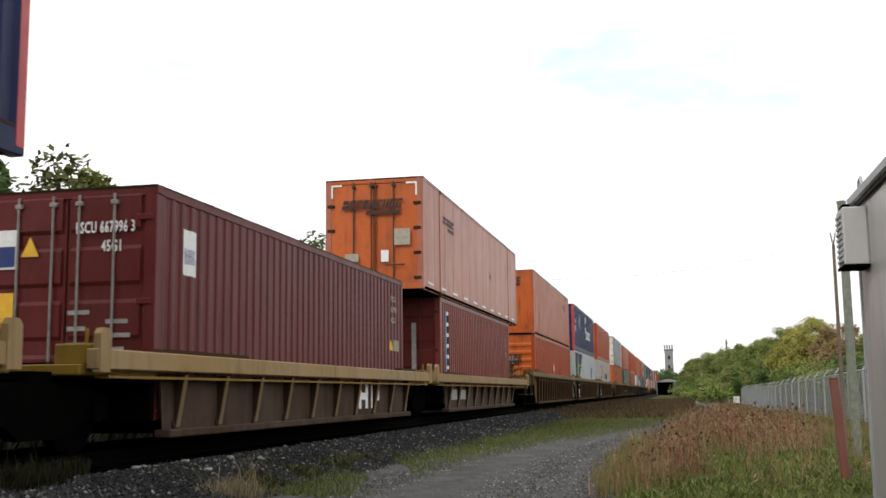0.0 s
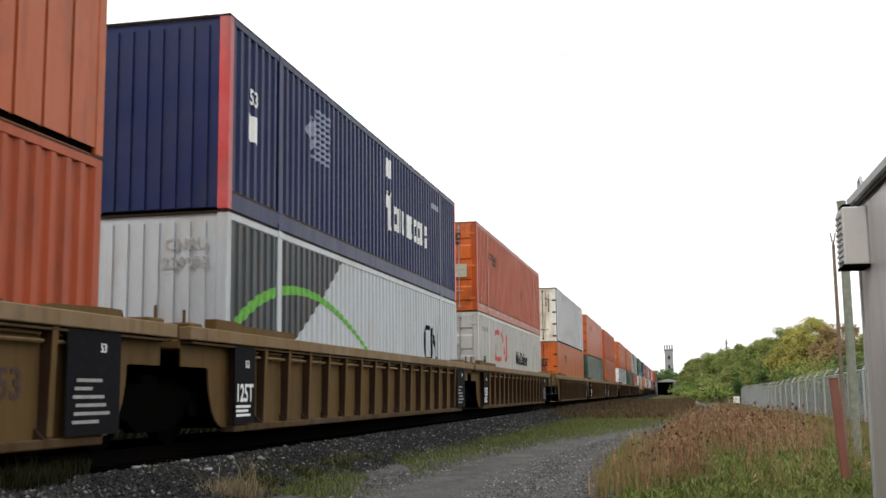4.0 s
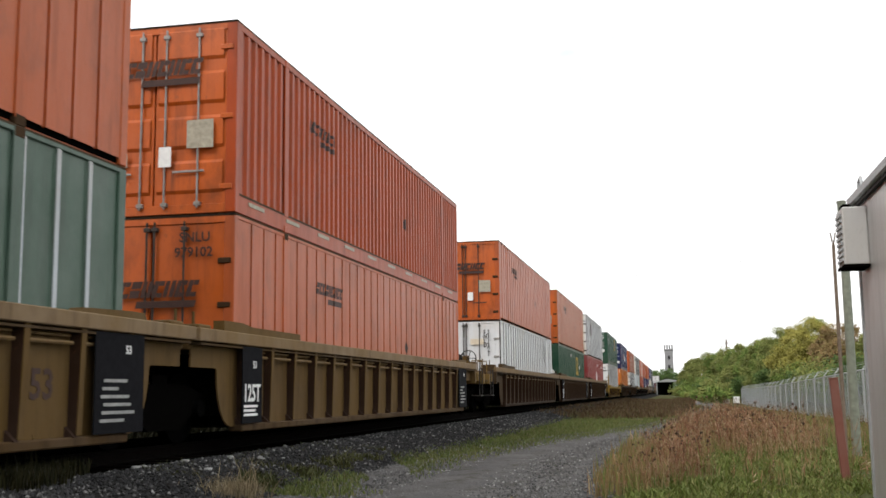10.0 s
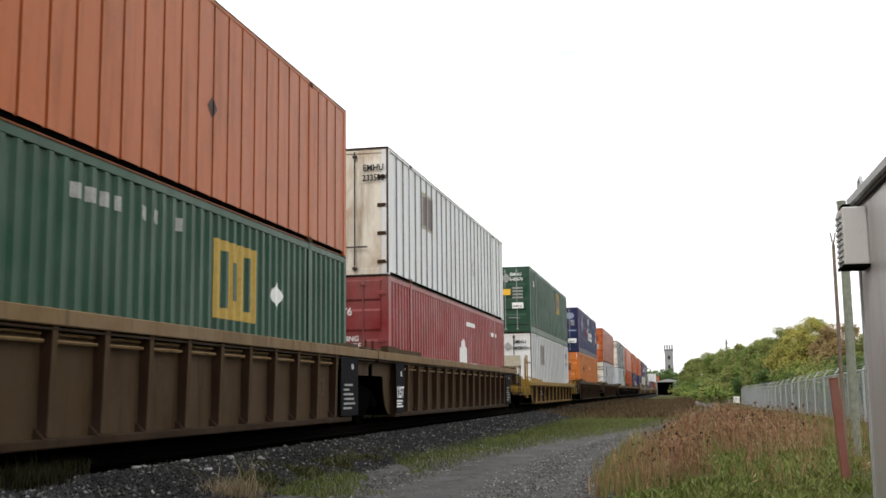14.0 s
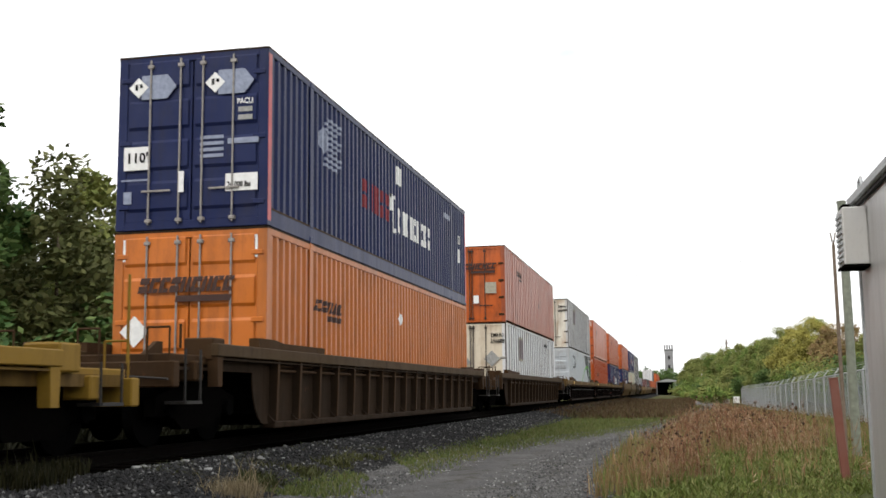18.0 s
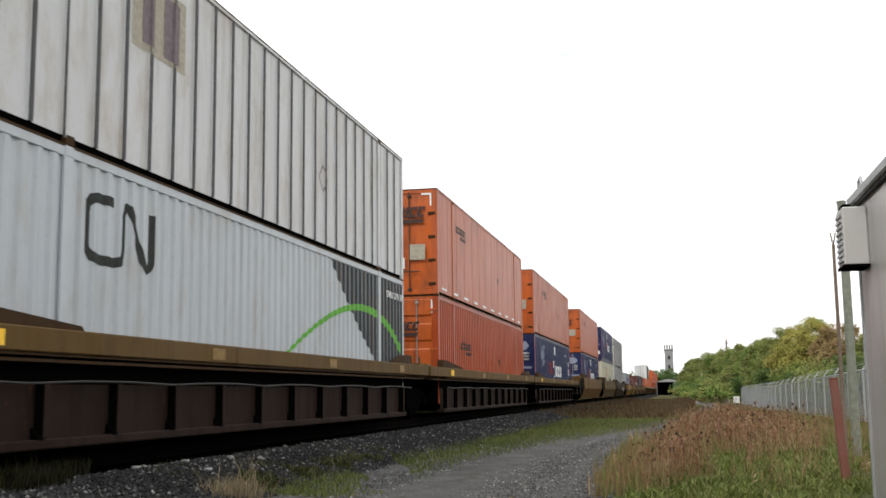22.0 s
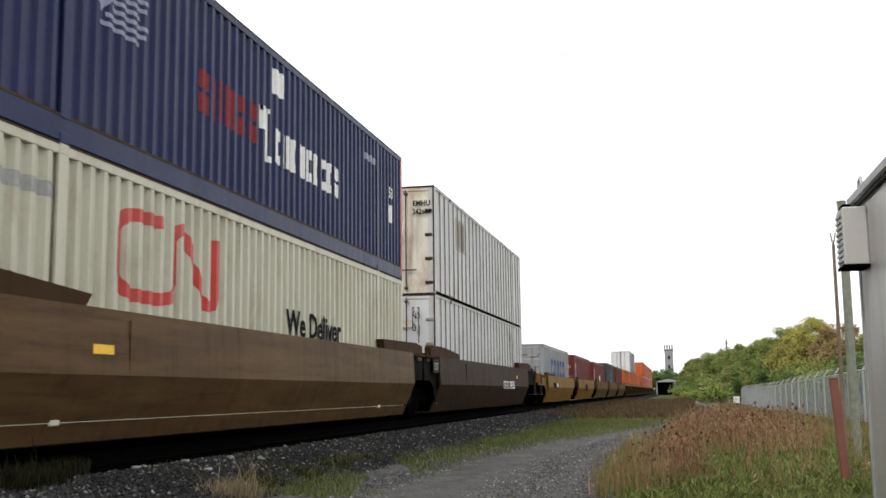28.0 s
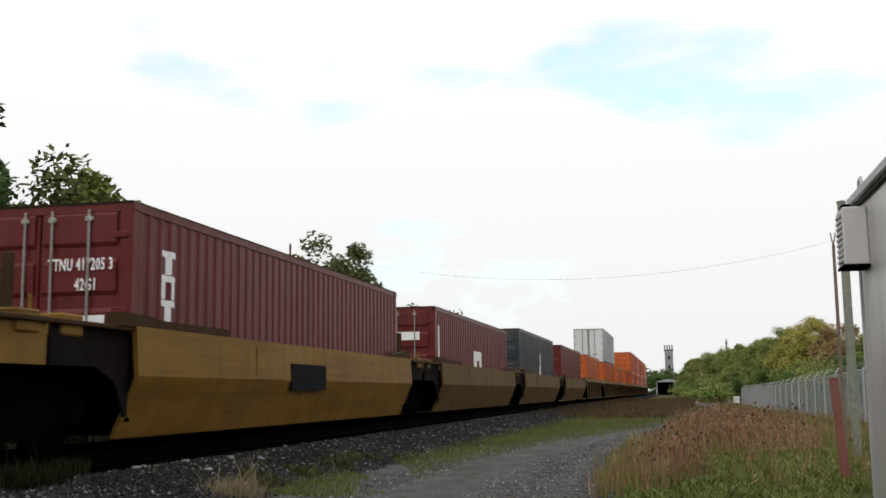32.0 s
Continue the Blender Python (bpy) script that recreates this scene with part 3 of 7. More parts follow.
def truck(car, y):
    """A two-axle truck under one end: wheels, axles, side frames and springs."""
    # Near-black throughout: the colour holds the shade beneath the car.
    for s in (1, -1):
        for dy in (-0.89, 0.89):
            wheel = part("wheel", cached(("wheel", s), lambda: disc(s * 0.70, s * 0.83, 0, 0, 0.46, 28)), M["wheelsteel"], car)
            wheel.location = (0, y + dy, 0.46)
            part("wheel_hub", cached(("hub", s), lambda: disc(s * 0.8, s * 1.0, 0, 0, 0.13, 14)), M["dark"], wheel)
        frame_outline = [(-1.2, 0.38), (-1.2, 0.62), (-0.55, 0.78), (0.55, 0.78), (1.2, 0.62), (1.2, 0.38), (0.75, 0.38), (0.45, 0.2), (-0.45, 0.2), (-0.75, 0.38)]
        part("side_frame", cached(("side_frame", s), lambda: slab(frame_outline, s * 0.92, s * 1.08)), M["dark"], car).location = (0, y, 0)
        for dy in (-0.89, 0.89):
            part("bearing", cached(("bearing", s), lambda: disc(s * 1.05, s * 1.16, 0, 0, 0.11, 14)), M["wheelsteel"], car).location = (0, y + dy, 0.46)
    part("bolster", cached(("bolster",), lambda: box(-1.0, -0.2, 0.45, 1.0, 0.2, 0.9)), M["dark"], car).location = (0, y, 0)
    # Added block with no seen counterpart: closes the view beneath the truck.
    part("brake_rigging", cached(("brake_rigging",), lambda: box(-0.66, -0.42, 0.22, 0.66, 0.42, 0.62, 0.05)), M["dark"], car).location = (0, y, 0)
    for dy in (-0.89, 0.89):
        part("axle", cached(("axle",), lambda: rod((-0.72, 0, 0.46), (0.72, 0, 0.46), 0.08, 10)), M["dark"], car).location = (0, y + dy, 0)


def arch(y0, y1, base, lift, near_left, n=6):
    """Points of a rounded cut from the foot of the side up over the truck."""
    pts = []
    for i in range(n + 1):
        a = math.pi / 2 * i / n
        pts.append((y0 + (y1 - y0) * math.sin(a), base + (lift - base) * (1 - math.cos(a))))
    return pts


def rib_mesh(key, s, foot, head, z0, z1, web, flange):
    """An angle section on the car side: a web darkened for rust and shade, with a painted outer leg; foot and head: its
    reach below and above.
    """
    if key not in CACHE:
        bm = prism([(s * 1.31, z0), (s * foot, z0), (s * head, z1), (s * 1.31, z1)], -0.012, 0.012)
        n = len(bm.faces)
        prism([(s * foot, z0 + 0.03), (s * (foot + 0.014), z0 + 0.03), (s * (head + 0.014), z1), (s * head, z1)], -0.014, 0.075, bm)
        n2 = len(bm.faces)
        prism([(s * 1.315, z0 + 0.004), (s * (foot + 0.02), z0 + 0.004), (s * 1.318, z0 + 0.12)], -0.07, -0.02, bm)
        bm.faces.ensure_lookup_table()
        for f in bm.faces[n:n2]:
            f.material_index = 1
        CACHE[key] = mesh_of("rib", bm)
        CACHE[key].materials.append(M[web])
        CACHE[key].materials.append(M[flange])
    return CACHE[key]


def side_outline(length, front, rear, base, top, lift=1.0, inset=0.1):
    """The car side in (y, z): deep between the trucks, raised over them."""
    o = [(-front, top), (-front, lift)] if front < 2.4 else [(-2.1, top), (-2.1, top - 0.2), (-front, top - 0.2), (-front, lift)]
    o += [(-inset - 0.55, lift)] if front > 0.8 else []
    o += [(y, z) for y, z in reversed(arch(-inset, -inset - 0.5, base, lift - 0.02, True))]
    o += [(y, z) for y, z in arch(length + inset, length + inset + 0.5, base, lift - 0.02, False)]
    o += [(length + inset + 0.55, lift)] if rear > 0.8 else []
    o += [(length + rear, lift), (length + rear, top)] if rear < 2.4 else [(length + rear, lift), (length + rear, top - 0.2), (length + 1.7, top - 0.2), (length + 1.7, top)]
    return o


def well_car(kind, colour, length, front, rear, front_truck, rear_truck, label, plate=None, rib_step=1.0, reflect=False, brake=False, ladder=False, top=None, gear=False, tags=(), stencil=None, number="", badge=""):
    """front, rear: reach of the frame beyond the well. Trucks: y from the well's end, or None. top: height of the sill."""
    car = thing("well_car", label, "railway car", "well cars of the train")
    m = M[colour]
    a, b = -front, length + rear
    # the car's darker tone, for lips, bottom chords and some sides
    dirty = M.get("grimy_" + colour, m)
    top = top or {"rib": 1.5, "old": 1.14, "deep": 1.3, "smooth": 1.57}[kind]
    low = top - {"rib": 0.17, "old": 0.22, "deep": 0.24, "smooth": 0.07}[kind]
    for s in (1, -1):
        if kind == "rib":
            ca, cb = (a, -2.2)[front > 2.4], (b, length + 1.75)[rear > 2.4]
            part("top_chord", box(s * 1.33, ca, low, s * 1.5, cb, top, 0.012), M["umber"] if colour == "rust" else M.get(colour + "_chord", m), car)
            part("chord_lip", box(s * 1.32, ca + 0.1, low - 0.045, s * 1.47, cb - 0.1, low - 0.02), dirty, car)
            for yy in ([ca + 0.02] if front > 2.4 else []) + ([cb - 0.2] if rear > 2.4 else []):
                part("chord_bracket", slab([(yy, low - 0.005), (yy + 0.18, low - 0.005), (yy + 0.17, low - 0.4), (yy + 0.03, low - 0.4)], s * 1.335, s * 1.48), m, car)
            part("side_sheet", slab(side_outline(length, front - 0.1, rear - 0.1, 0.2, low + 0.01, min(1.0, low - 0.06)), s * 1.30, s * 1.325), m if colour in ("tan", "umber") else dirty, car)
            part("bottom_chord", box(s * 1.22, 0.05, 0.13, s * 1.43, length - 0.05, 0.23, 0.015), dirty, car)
            rib = rib_mesh(("rib", colour, s, top), s, 1.425, 1.455, 0.22, low, "grimy_rust" if colour == "rust" else "shade_rust_web", colour)
            n = round(length / (2.6 if "far" in label or "end of the train" in label else rib_step))
            for i in range(n + 1):
                part("rib", rib, m, car).location = (0, 0.1 + i * (length - 0.2) / n, 0)
            slot = cached(("stiffener", kind, s, top), lambda: rod((s * 1.4, -0.41, low - 0.15), (s * 1.4, 0.41, low - 0.15), 0.022, 6, bm=rod((s * 1.37, -0.41, low - 0.075), (s * 1.37, 0.41, low - 0.075), 0.016, 6)))
            for i in range(n if rib_step < 1.3 and s > 0 else 0):
                part("pipe", slot, M.get(colour + "_chord", m), car).location = (0, 0.1 + (i + 0.5) * (length - 0.2) / n, 0)
        elif kind == "smooth":
            part("side_sheet", prism([(s * 1.47, top), (s * 1.5, 0.86), (s * 1.2, 0.16), (s * 1.15, 0.16), (s * 1.45, 0.84), (s * 1.4, top)], -0.3, length + 0.3), m, car)
            # Ends over the trucks: near-black paint carries the shade there.
            for y0, y1 in ((a, -0.3), (length + 0.3, b)):
                ym, sg = (y0, 1) if y0 < 0 else (y1, -1)
                o = [(ym, top - 0.06), (ym, 0.95), (ym + sg * (abs(y1 - y0) - 0.7), 0.95), (ym + sg * (abs(y1 - y0) - 0.3), 0.8), (ym + sg * (abs(y1 - y0) - 0.05), 0.4), (ym + sg * abs(y1 - y0), 0.4), (ym + sg * abs(y1 - y0), top - 0.06)]
                part("end_side", slab(o, s * 1.34, s * 1.37), m if front > 3 and colour == "yellow" else M["end_shade"], car)
            part("top_chord", box(s * 1.33, -0.3, top - 0.06, s * 1.46, length + 0.3, top - 0.004, 0.012), m, car)
            for y0, y1 in ((a, -0.31), (length + 0.31, b)):
                part("end_chord", box(s * 1.33, y0, top - 0.06, s * 1.45, y1, top - 0.006, 0.012), M["rust"], car)
            part("side_seam", box(s * 1.46, 3.2, 0.9, s * 1.5, 3.23, top - 0.1), m, car)
        else:
            old = kind == "old"
            for ye in (a + 0.12, b - 0.34) if old else ():
                part("lug", slab([(ye, low - 0.03), (ye + 0.22, low - 0.03), (ye + 0.22, top + 0.16), (ye + 0.16, top + 0.22), (ye + 0.06, top + 0.22), (ye, top + 0.16)], s * 1.43, s * 1.515), M["old_chord"], car)
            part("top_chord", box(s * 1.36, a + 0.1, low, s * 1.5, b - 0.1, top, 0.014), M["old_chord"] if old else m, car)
            part("chord_lip", box(s * 1.30, a + 0.4, low - 0.09, s * 1.46, b - 0.4, low - 0.06), m if old else M["rust"], car)
            if not old:
                part("chord_shelf", box(s * 1.3, 0.2, low - 0.03, s * 1.47, length - 0.2, low - 0.005), M["rust"], car)
                for k in range(int(length)):
                    part("hose", rod((s * 1.42, k + 0.5, low - 0.27 - 0.025 * (k % 3 == 1)), (s * 1.42, k + 1.5, low - 0.27 - 0.025 * ((k + 1) % 3 == 1)), 0.014, 6), M["steel"], car)
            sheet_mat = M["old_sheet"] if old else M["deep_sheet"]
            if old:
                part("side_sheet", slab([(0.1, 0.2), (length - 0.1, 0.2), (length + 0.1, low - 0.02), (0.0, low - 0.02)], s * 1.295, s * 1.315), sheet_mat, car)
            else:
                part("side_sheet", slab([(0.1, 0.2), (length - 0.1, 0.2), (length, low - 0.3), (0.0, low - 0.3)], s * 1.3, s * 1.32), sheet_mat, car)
                # Black strip under the chord: the overhang's shade painted on.
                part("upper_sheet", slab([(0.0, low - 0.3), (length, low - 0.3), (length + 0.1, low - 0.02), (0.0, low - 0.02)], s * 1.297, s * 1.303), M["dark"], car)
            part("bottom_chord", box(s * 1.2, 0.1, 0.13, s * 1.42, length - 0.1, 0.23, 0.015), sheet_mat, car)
            rib = rib_mesh(("rib", kind, s, top), s, 1.34, 1.45, 0.22, low - 0.03, "shade_rust_web", "tan_chord") if old else rib_mesh(("rib", kind, s, top), s, 1.42, 1.42, 0.22, low - 0.29, "dark", "deep_sheet")
            n = round((length - 0.8) / (1.2 if old else 1.45))
            for i in range(n + 1):
                part("rib", rib, m, car).location = (0, 0.4 + i * (length - 0.8) / n, 0)
        # raised guides that hold the box's ends
        gh = {"rib": 0.08, "old": 0.05, "deep": 0.2, "smooth": 0.16}[kind]
        for y in (0.0, length - 2.4):
            part("guide", slab([(yy, zz) for yy, zz in (((-0.25, top - 0.01), (2.4, top - 0.01), (2.35, top + 0.05), (0.15, top + gh), (-0.2, top + gh)) if kind in ("old", "deep") else ((-1.3, top - 0.01), (2.3, top - 0.01), (2.42, top + 0.13), (0.6, top + 0.24), (-0.2, top + 0.26), (-1.2, top + 0.26), (-1.3, top + 0.2)) if kind == "smooth" and length > 13 else ((-0.7, top - 0.01), (2.3, top - 0.01), (2.3, top + 0.1), (0.3, top + 0.1), (-0.05, top + 0.14), (-0.7, top + 0.14)))] if y == 0 else [(length - yy, zz) for yy, zz in (((-1.2, top - 0.01), (2.2, top - 0.01), (2.3, top + 0.2), (-0.6, top + 0.24), (-1.2, top + 0.18)) if kind == "smooth" and length > 13 else ((-0.25, top - 0.01), (1.2, top - 0.01), (1.1, top + 0.05), (0.15, top + gh), (-0.2, top + gh)))], s * 1.31, s * 1.47), m if kind == "rib" else M["rust"], car)
        if reflect:
            for i in range(4):
                y = 0.8 + i * (length - 1.6) / 3
                part("reflector", box(s * 1.488, y - 0.2, low + 0.04, s * 1.508, y + 0.2, top - 0.05), M["reflector" if i == 0 else "worn_reflector"], car)
    half = 1.08 if kind == "smooth" else 1.2
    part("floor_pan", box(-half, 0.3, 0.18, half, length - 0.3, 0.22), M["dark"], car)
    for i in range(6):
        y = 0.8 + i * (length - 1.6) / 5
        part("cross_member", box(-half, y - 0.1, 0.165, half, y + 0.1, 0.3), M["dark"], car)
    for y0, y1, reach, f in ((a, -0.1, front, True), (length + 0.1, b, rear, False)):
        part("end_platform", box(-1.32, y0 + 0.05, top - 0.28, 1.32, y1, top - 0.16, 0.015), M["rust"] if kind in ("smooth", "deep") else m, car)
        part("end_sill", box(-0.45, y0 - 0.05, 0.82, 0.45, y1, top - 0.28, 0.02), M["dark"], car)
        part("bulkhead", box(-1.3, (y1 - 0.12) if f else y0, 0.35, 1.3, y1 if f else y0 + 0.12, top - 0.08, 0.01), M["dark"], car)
        if reach > 2.4:
            ye = y0 if f else y1
            sg = -1 if f else 1
            part("coupler", box(-0.16, min(ye, ye + sg * 0.75), 0.78, 0.16, max(ye, ye + sg * 0.75), 1.02, 0.05), M["dark"], car)
            drop, pm = (0.22, M["end_yellow"] if colour in ("tan", "umber") else m) if kind == "rib" else (0.0, m)
            part("end_beam", box(-1.45, ye - 0.09, top - 0.36 - drop, 1.45, ye + 0.09, top - 0.04 - drop, 0.015), pm, car)
            if kind == "rib":
                yi = ye - sg * 0.75
                part("cross_beam", box(-1.4, yi - 0.12, top - 0.5, 1.4, yi + 0.12, top - 0.24, 0.02), pm, car)
                part("walkway", box(-1.25, min(ye - sg * 0.12, yi), top - 0.235, 1.25, max(ye - sg * 0.12, yi), top - 0.2), M["hinge_grey"], car, "pale grating walkway")
                for xg in (-1.1, 0.1, 1.05):
                    bm = bmesh.new()
                    for pa, pb in (((xg, ye, top - 0.26), (xg, ye, top + 0.16)), ((xg, ye, top + 0.16), (xg + 0.3, ye, top + 0.16)), ((xg + 0.3, ye, top + 0.16), (xg + 0.3, ye, top - 0.26))):
                        rod(pa, pb, 0.016, 6, bm=bm)
                    part("grab_iron", bm, pm, car)
                part("release_lever", rod((1.4, ye + sg * 0.13, top - 0.48), (0.2, ye + sg * 0.16, top - 0.4), 0.016, 6), M["steel"], car)
                for xg in (-0.85, 0.85):
                    part("bracket_plate", slab([(ye - sg * 0.1, top - 0.24), (ye - sg * 0.75, top - 0.24), (ye - sg * 0.75, top + 0.02), (ye - sg * 0.6, top + 0.02)], xg - 0.03, xg + 0.03), pm, car)
            for s in (1, -1):
                for dz in (0.55,):
                    part("step", box(s * 1.16, ye - sg * 0.5 - 0.22, dz - 0.02, s * 1.46, ye - sg * 0.5 + 0.22, dz + 0.02), M["steel"], car)
                for dy in (-0.22, 0.22):
                    part("step_hanger", rod((s * 1.43, ye - sg * 0.5 + dy, 0.53), (s * 1.43, ye - sg * 0.5 + dy, top - 0.1), 0.018, 6), M["steel"], car)
                part("hand_rail", rod((s * 1.42, ye - sg * 0.15, top - 0.1), (s * 1.42, ye - sg * 0.15, 2.0 if ladder else top + 0.2), 0.02, 6), m, car)
                part("corner_box", box(s * 1.0, ye - sg * (1.3 if kind == "rib" else 0.9) - 0.2, top - 0.22, s * 1.42, ye - sg * (1.3 if kind == "rib" else 0.9) + 0.2, top + 0.08, 0.02), m, car)
        else:
            ye = y0 if f else y1
            part("articulation", rod((0, ye, 0.8), (0, ye, top - 0.2), 0.3, 14), M["dark"], car)
            for s in (1, -1):
                part("corner_box", box(s * 0.95, (ye + 0.15) if f else ye - 0.55, top - 0.17, s * 1.4, (ye + 0.55) if f else ye - 0.15, top + 0.06, 0.02), m, car)
                if kind in ("deep", "smooth") and f:
                    part("stanchion", box(s * 0.62 - 0.06, ye + 0.3, top - 0.2, s * 0.62 + 0.06, ye + 0.38, 2.15, 0.01), M["rust"], car)
                else:
                    part("hand_rail", rod((s * 1.3, ye + (0.2 if f else -0.2), top - 0.2), (s * 1.3, ye + (0.2 if f else -0.2), top + 0.22), 0.022, 6), m, car)
    if brake:
        y = -front + 0.25
        part("brake_post", box(0.52, y - 0.1, top - 0.4, 0.72, y + 0.1, 1.86, 0.02), M["end_yellow"], car)
        part("brake_cylinder", rod((0.3, y - 0.1, 1.72), (0.3, y + 0.12, 1.72), 0.22, 16), M["black"], car, "black brake cylinder")
        bm = bmesh.new()
        for i in range(16):
            p = [(0.72 + 0.26 * math.cos(t), y - 0.12, 1.77 + 0.26 * math.sin(t)) for t in (2 * math.pi * i / 16, 2 * math.pi * (i + 1) / 16)]
            rod(p[0], p[1], 0.018, 6, bm=bm)
        for i in range(5):
            t = 2 * math.pi * i / 5
            rod((0.72, y - 0.12, 1.77), (0.72 + 0.26 * math.cos(t), y - 0.12, 1.77 + 0.26 * math.sin(t)), 0.013, 6, bm=bm)
        part("brake_wheel", bm, M["black"], car, "spoked handbrake wheel")
    if ladder:
        for s in (1,):
            for dy in (0.0, 0.5):
                part("ladder_rail", rod((s * 1.45, -front + 0.2 + dy, 0.4), (s * 1.45, -front + 0.2 + dy, 2.15), 0.025, 8), m, car)
            for k in range(5):
                part("ladder_rung", rod((s * 1.45, -front + 0.2, 0.45 + k * 0.38), (s * 1.45, -front + 0.7, 0.45 + k * 0.38), 0.018, 6), m, car)
    if plate:
        w, yy = (0.72, -0.05) if kind == "rib" else (2.4, 1.6) if plate == "743401" else (1.7, 4.6)
        xx = 1.468 if kind == "rib" else 1.503
        z0, z1 = (0.24, 1.32) if kind == "rib" else (0.84, 1.08) if plate == "743401" else (0.7, 1.12)
        if kind == "rib":
            y = length - 0.85
            p = part("stencil_plate", box(xx - 0.012, y, z0, xx + 0.004, y + 1.05, z1), M["mark_black"], car, "black stencil panel")
            lettering(p, "53", 0.13, Matrix.Translation((xx + 0.008, y + 0.62, 1.1)) @ SIDE, M["mark_white"], "lettering")
            for k, ww in enumerate((0.5, 0.72, 0.64, 0.6, 0.36, 0.55)):
                part("stencil_line", box(xx + 0.004, y + 0.12 + 0.03 * (k % 3), 0.36 + k * 0.085, xx + 0.008, y + 0.12 + ww, 0.395 + k * 0.085), M["mark_grey"], p)
            lettering(car, "53", 0.42, Matrix.Translation((1.33, y - 0.95, 0.62)) @ SIDE, M["mark_dim"], "lettering")
        for y in (yy,) if plate != "rear" else ():
            p = part("stencil_plate", box(xx - 0.012, y, z0, xx + 0.004, y + w, z1), M["mark_black"], car, "black stencil panel")
            if kind == "rib":
                lettering(p, plate, 0.34, Matrix.Translation((xx + 0.008, y + 0.03, 0.55)) @ SIDE @ Matrix.Diagonal((0.86, 1, 1, 1)), M["mark_white"], "lettering")
                for k, ww in enumerate((0.5, 0.42, 0.5)):
                    part("stencil_line", box(xx + 0.004, y + 0.05, 0.34 + k * 0.06, xx + 0.008, y + 0.05 + ww, 0.375 + k * 0.06), M["mark_white"], p)
                lettering(p, "53", 0.14, Matrix.Translation((xx + 0.008, y + 0.36, 1.02)) @ SIDE, M["mark_white"], "lettering")
            else:
                lettering(p, plate, 0.27, Matrix.Translation((xx + 0.008, y + 1.42, z0 + 0.04)) @ SIDE, M["mark_white"], "lettering")
    for y0, z0, w, h, mat in tags:
        xx = {"rib": 1.327, "old": 1.317, "deep": 1.317, "smooth": 1.49}[kind]
        part("stencil_bar", slab(rect(y0, z0, w, h), xx, xx + (0.009 if mat == "mark_grey" else 0.006)), M[mat], car)
    if badge:
        p = part("stencil_plate", box(1.44, -0.95, top - 0.42, 1.46, -0.32, top - 0.08), M["mark_coal"], car, "dark stencil panel")
        lettering(p, badge, 0.24, Matrix.Translation((1.464, -0.9, top - 0.34)) @ SIDE, M["mark_grey"])
    if number:
        lettering(car, number, 0.29, Matrix.Translation((1.336, 2.6, 0.5)) @ SIDE, M["mark_grey"])
    if stencil:
        lettering(car, stencil[1], 0.37, Matrix.Translation((1.502, stencil[0], 0.78)) @ SIDE @ Matrix.Diagonal((1.14, 1, 1, 1)), M["mark_white"])
        part("reflector", box(1.475, stencil[0] + 3.2, 1.15, 1.49, stencil[0] + 3.5, 1.25), M["reflector"], car)
    if gear:
        y = length + rear - 1.0
        part("air_reservoir", rod((0.3, y - 1.2, top + 0.75), (0.3, y + 0.5, top + 0.75), 0.2, 14), M["rust"], car)
        part("valve_box", box(-0.5, y - 0.5, top - 0.1, 0.5, y + 0.1, top + 0.55, 0.03), M["rust"], car)
        part("valve", rod((0.55, y + 0.2, top - 0.1), (0.55, y + 0.2, top + 0.8), 0.13, 10), M["rust"], car)
        for k in range(3):
            part("air_hose", rod((0.2 + k * 0.3, y + 0.45, top - 0.1), (0.1 + k * 0.25, y - 0.2, top + 0.7), 0.025, 6), M["dark"], car)
    if front_truck is not None:
        truck(car, -front_truck)
    if rear_truck is not None:
        truck(car, length + rear_truck)
    return car


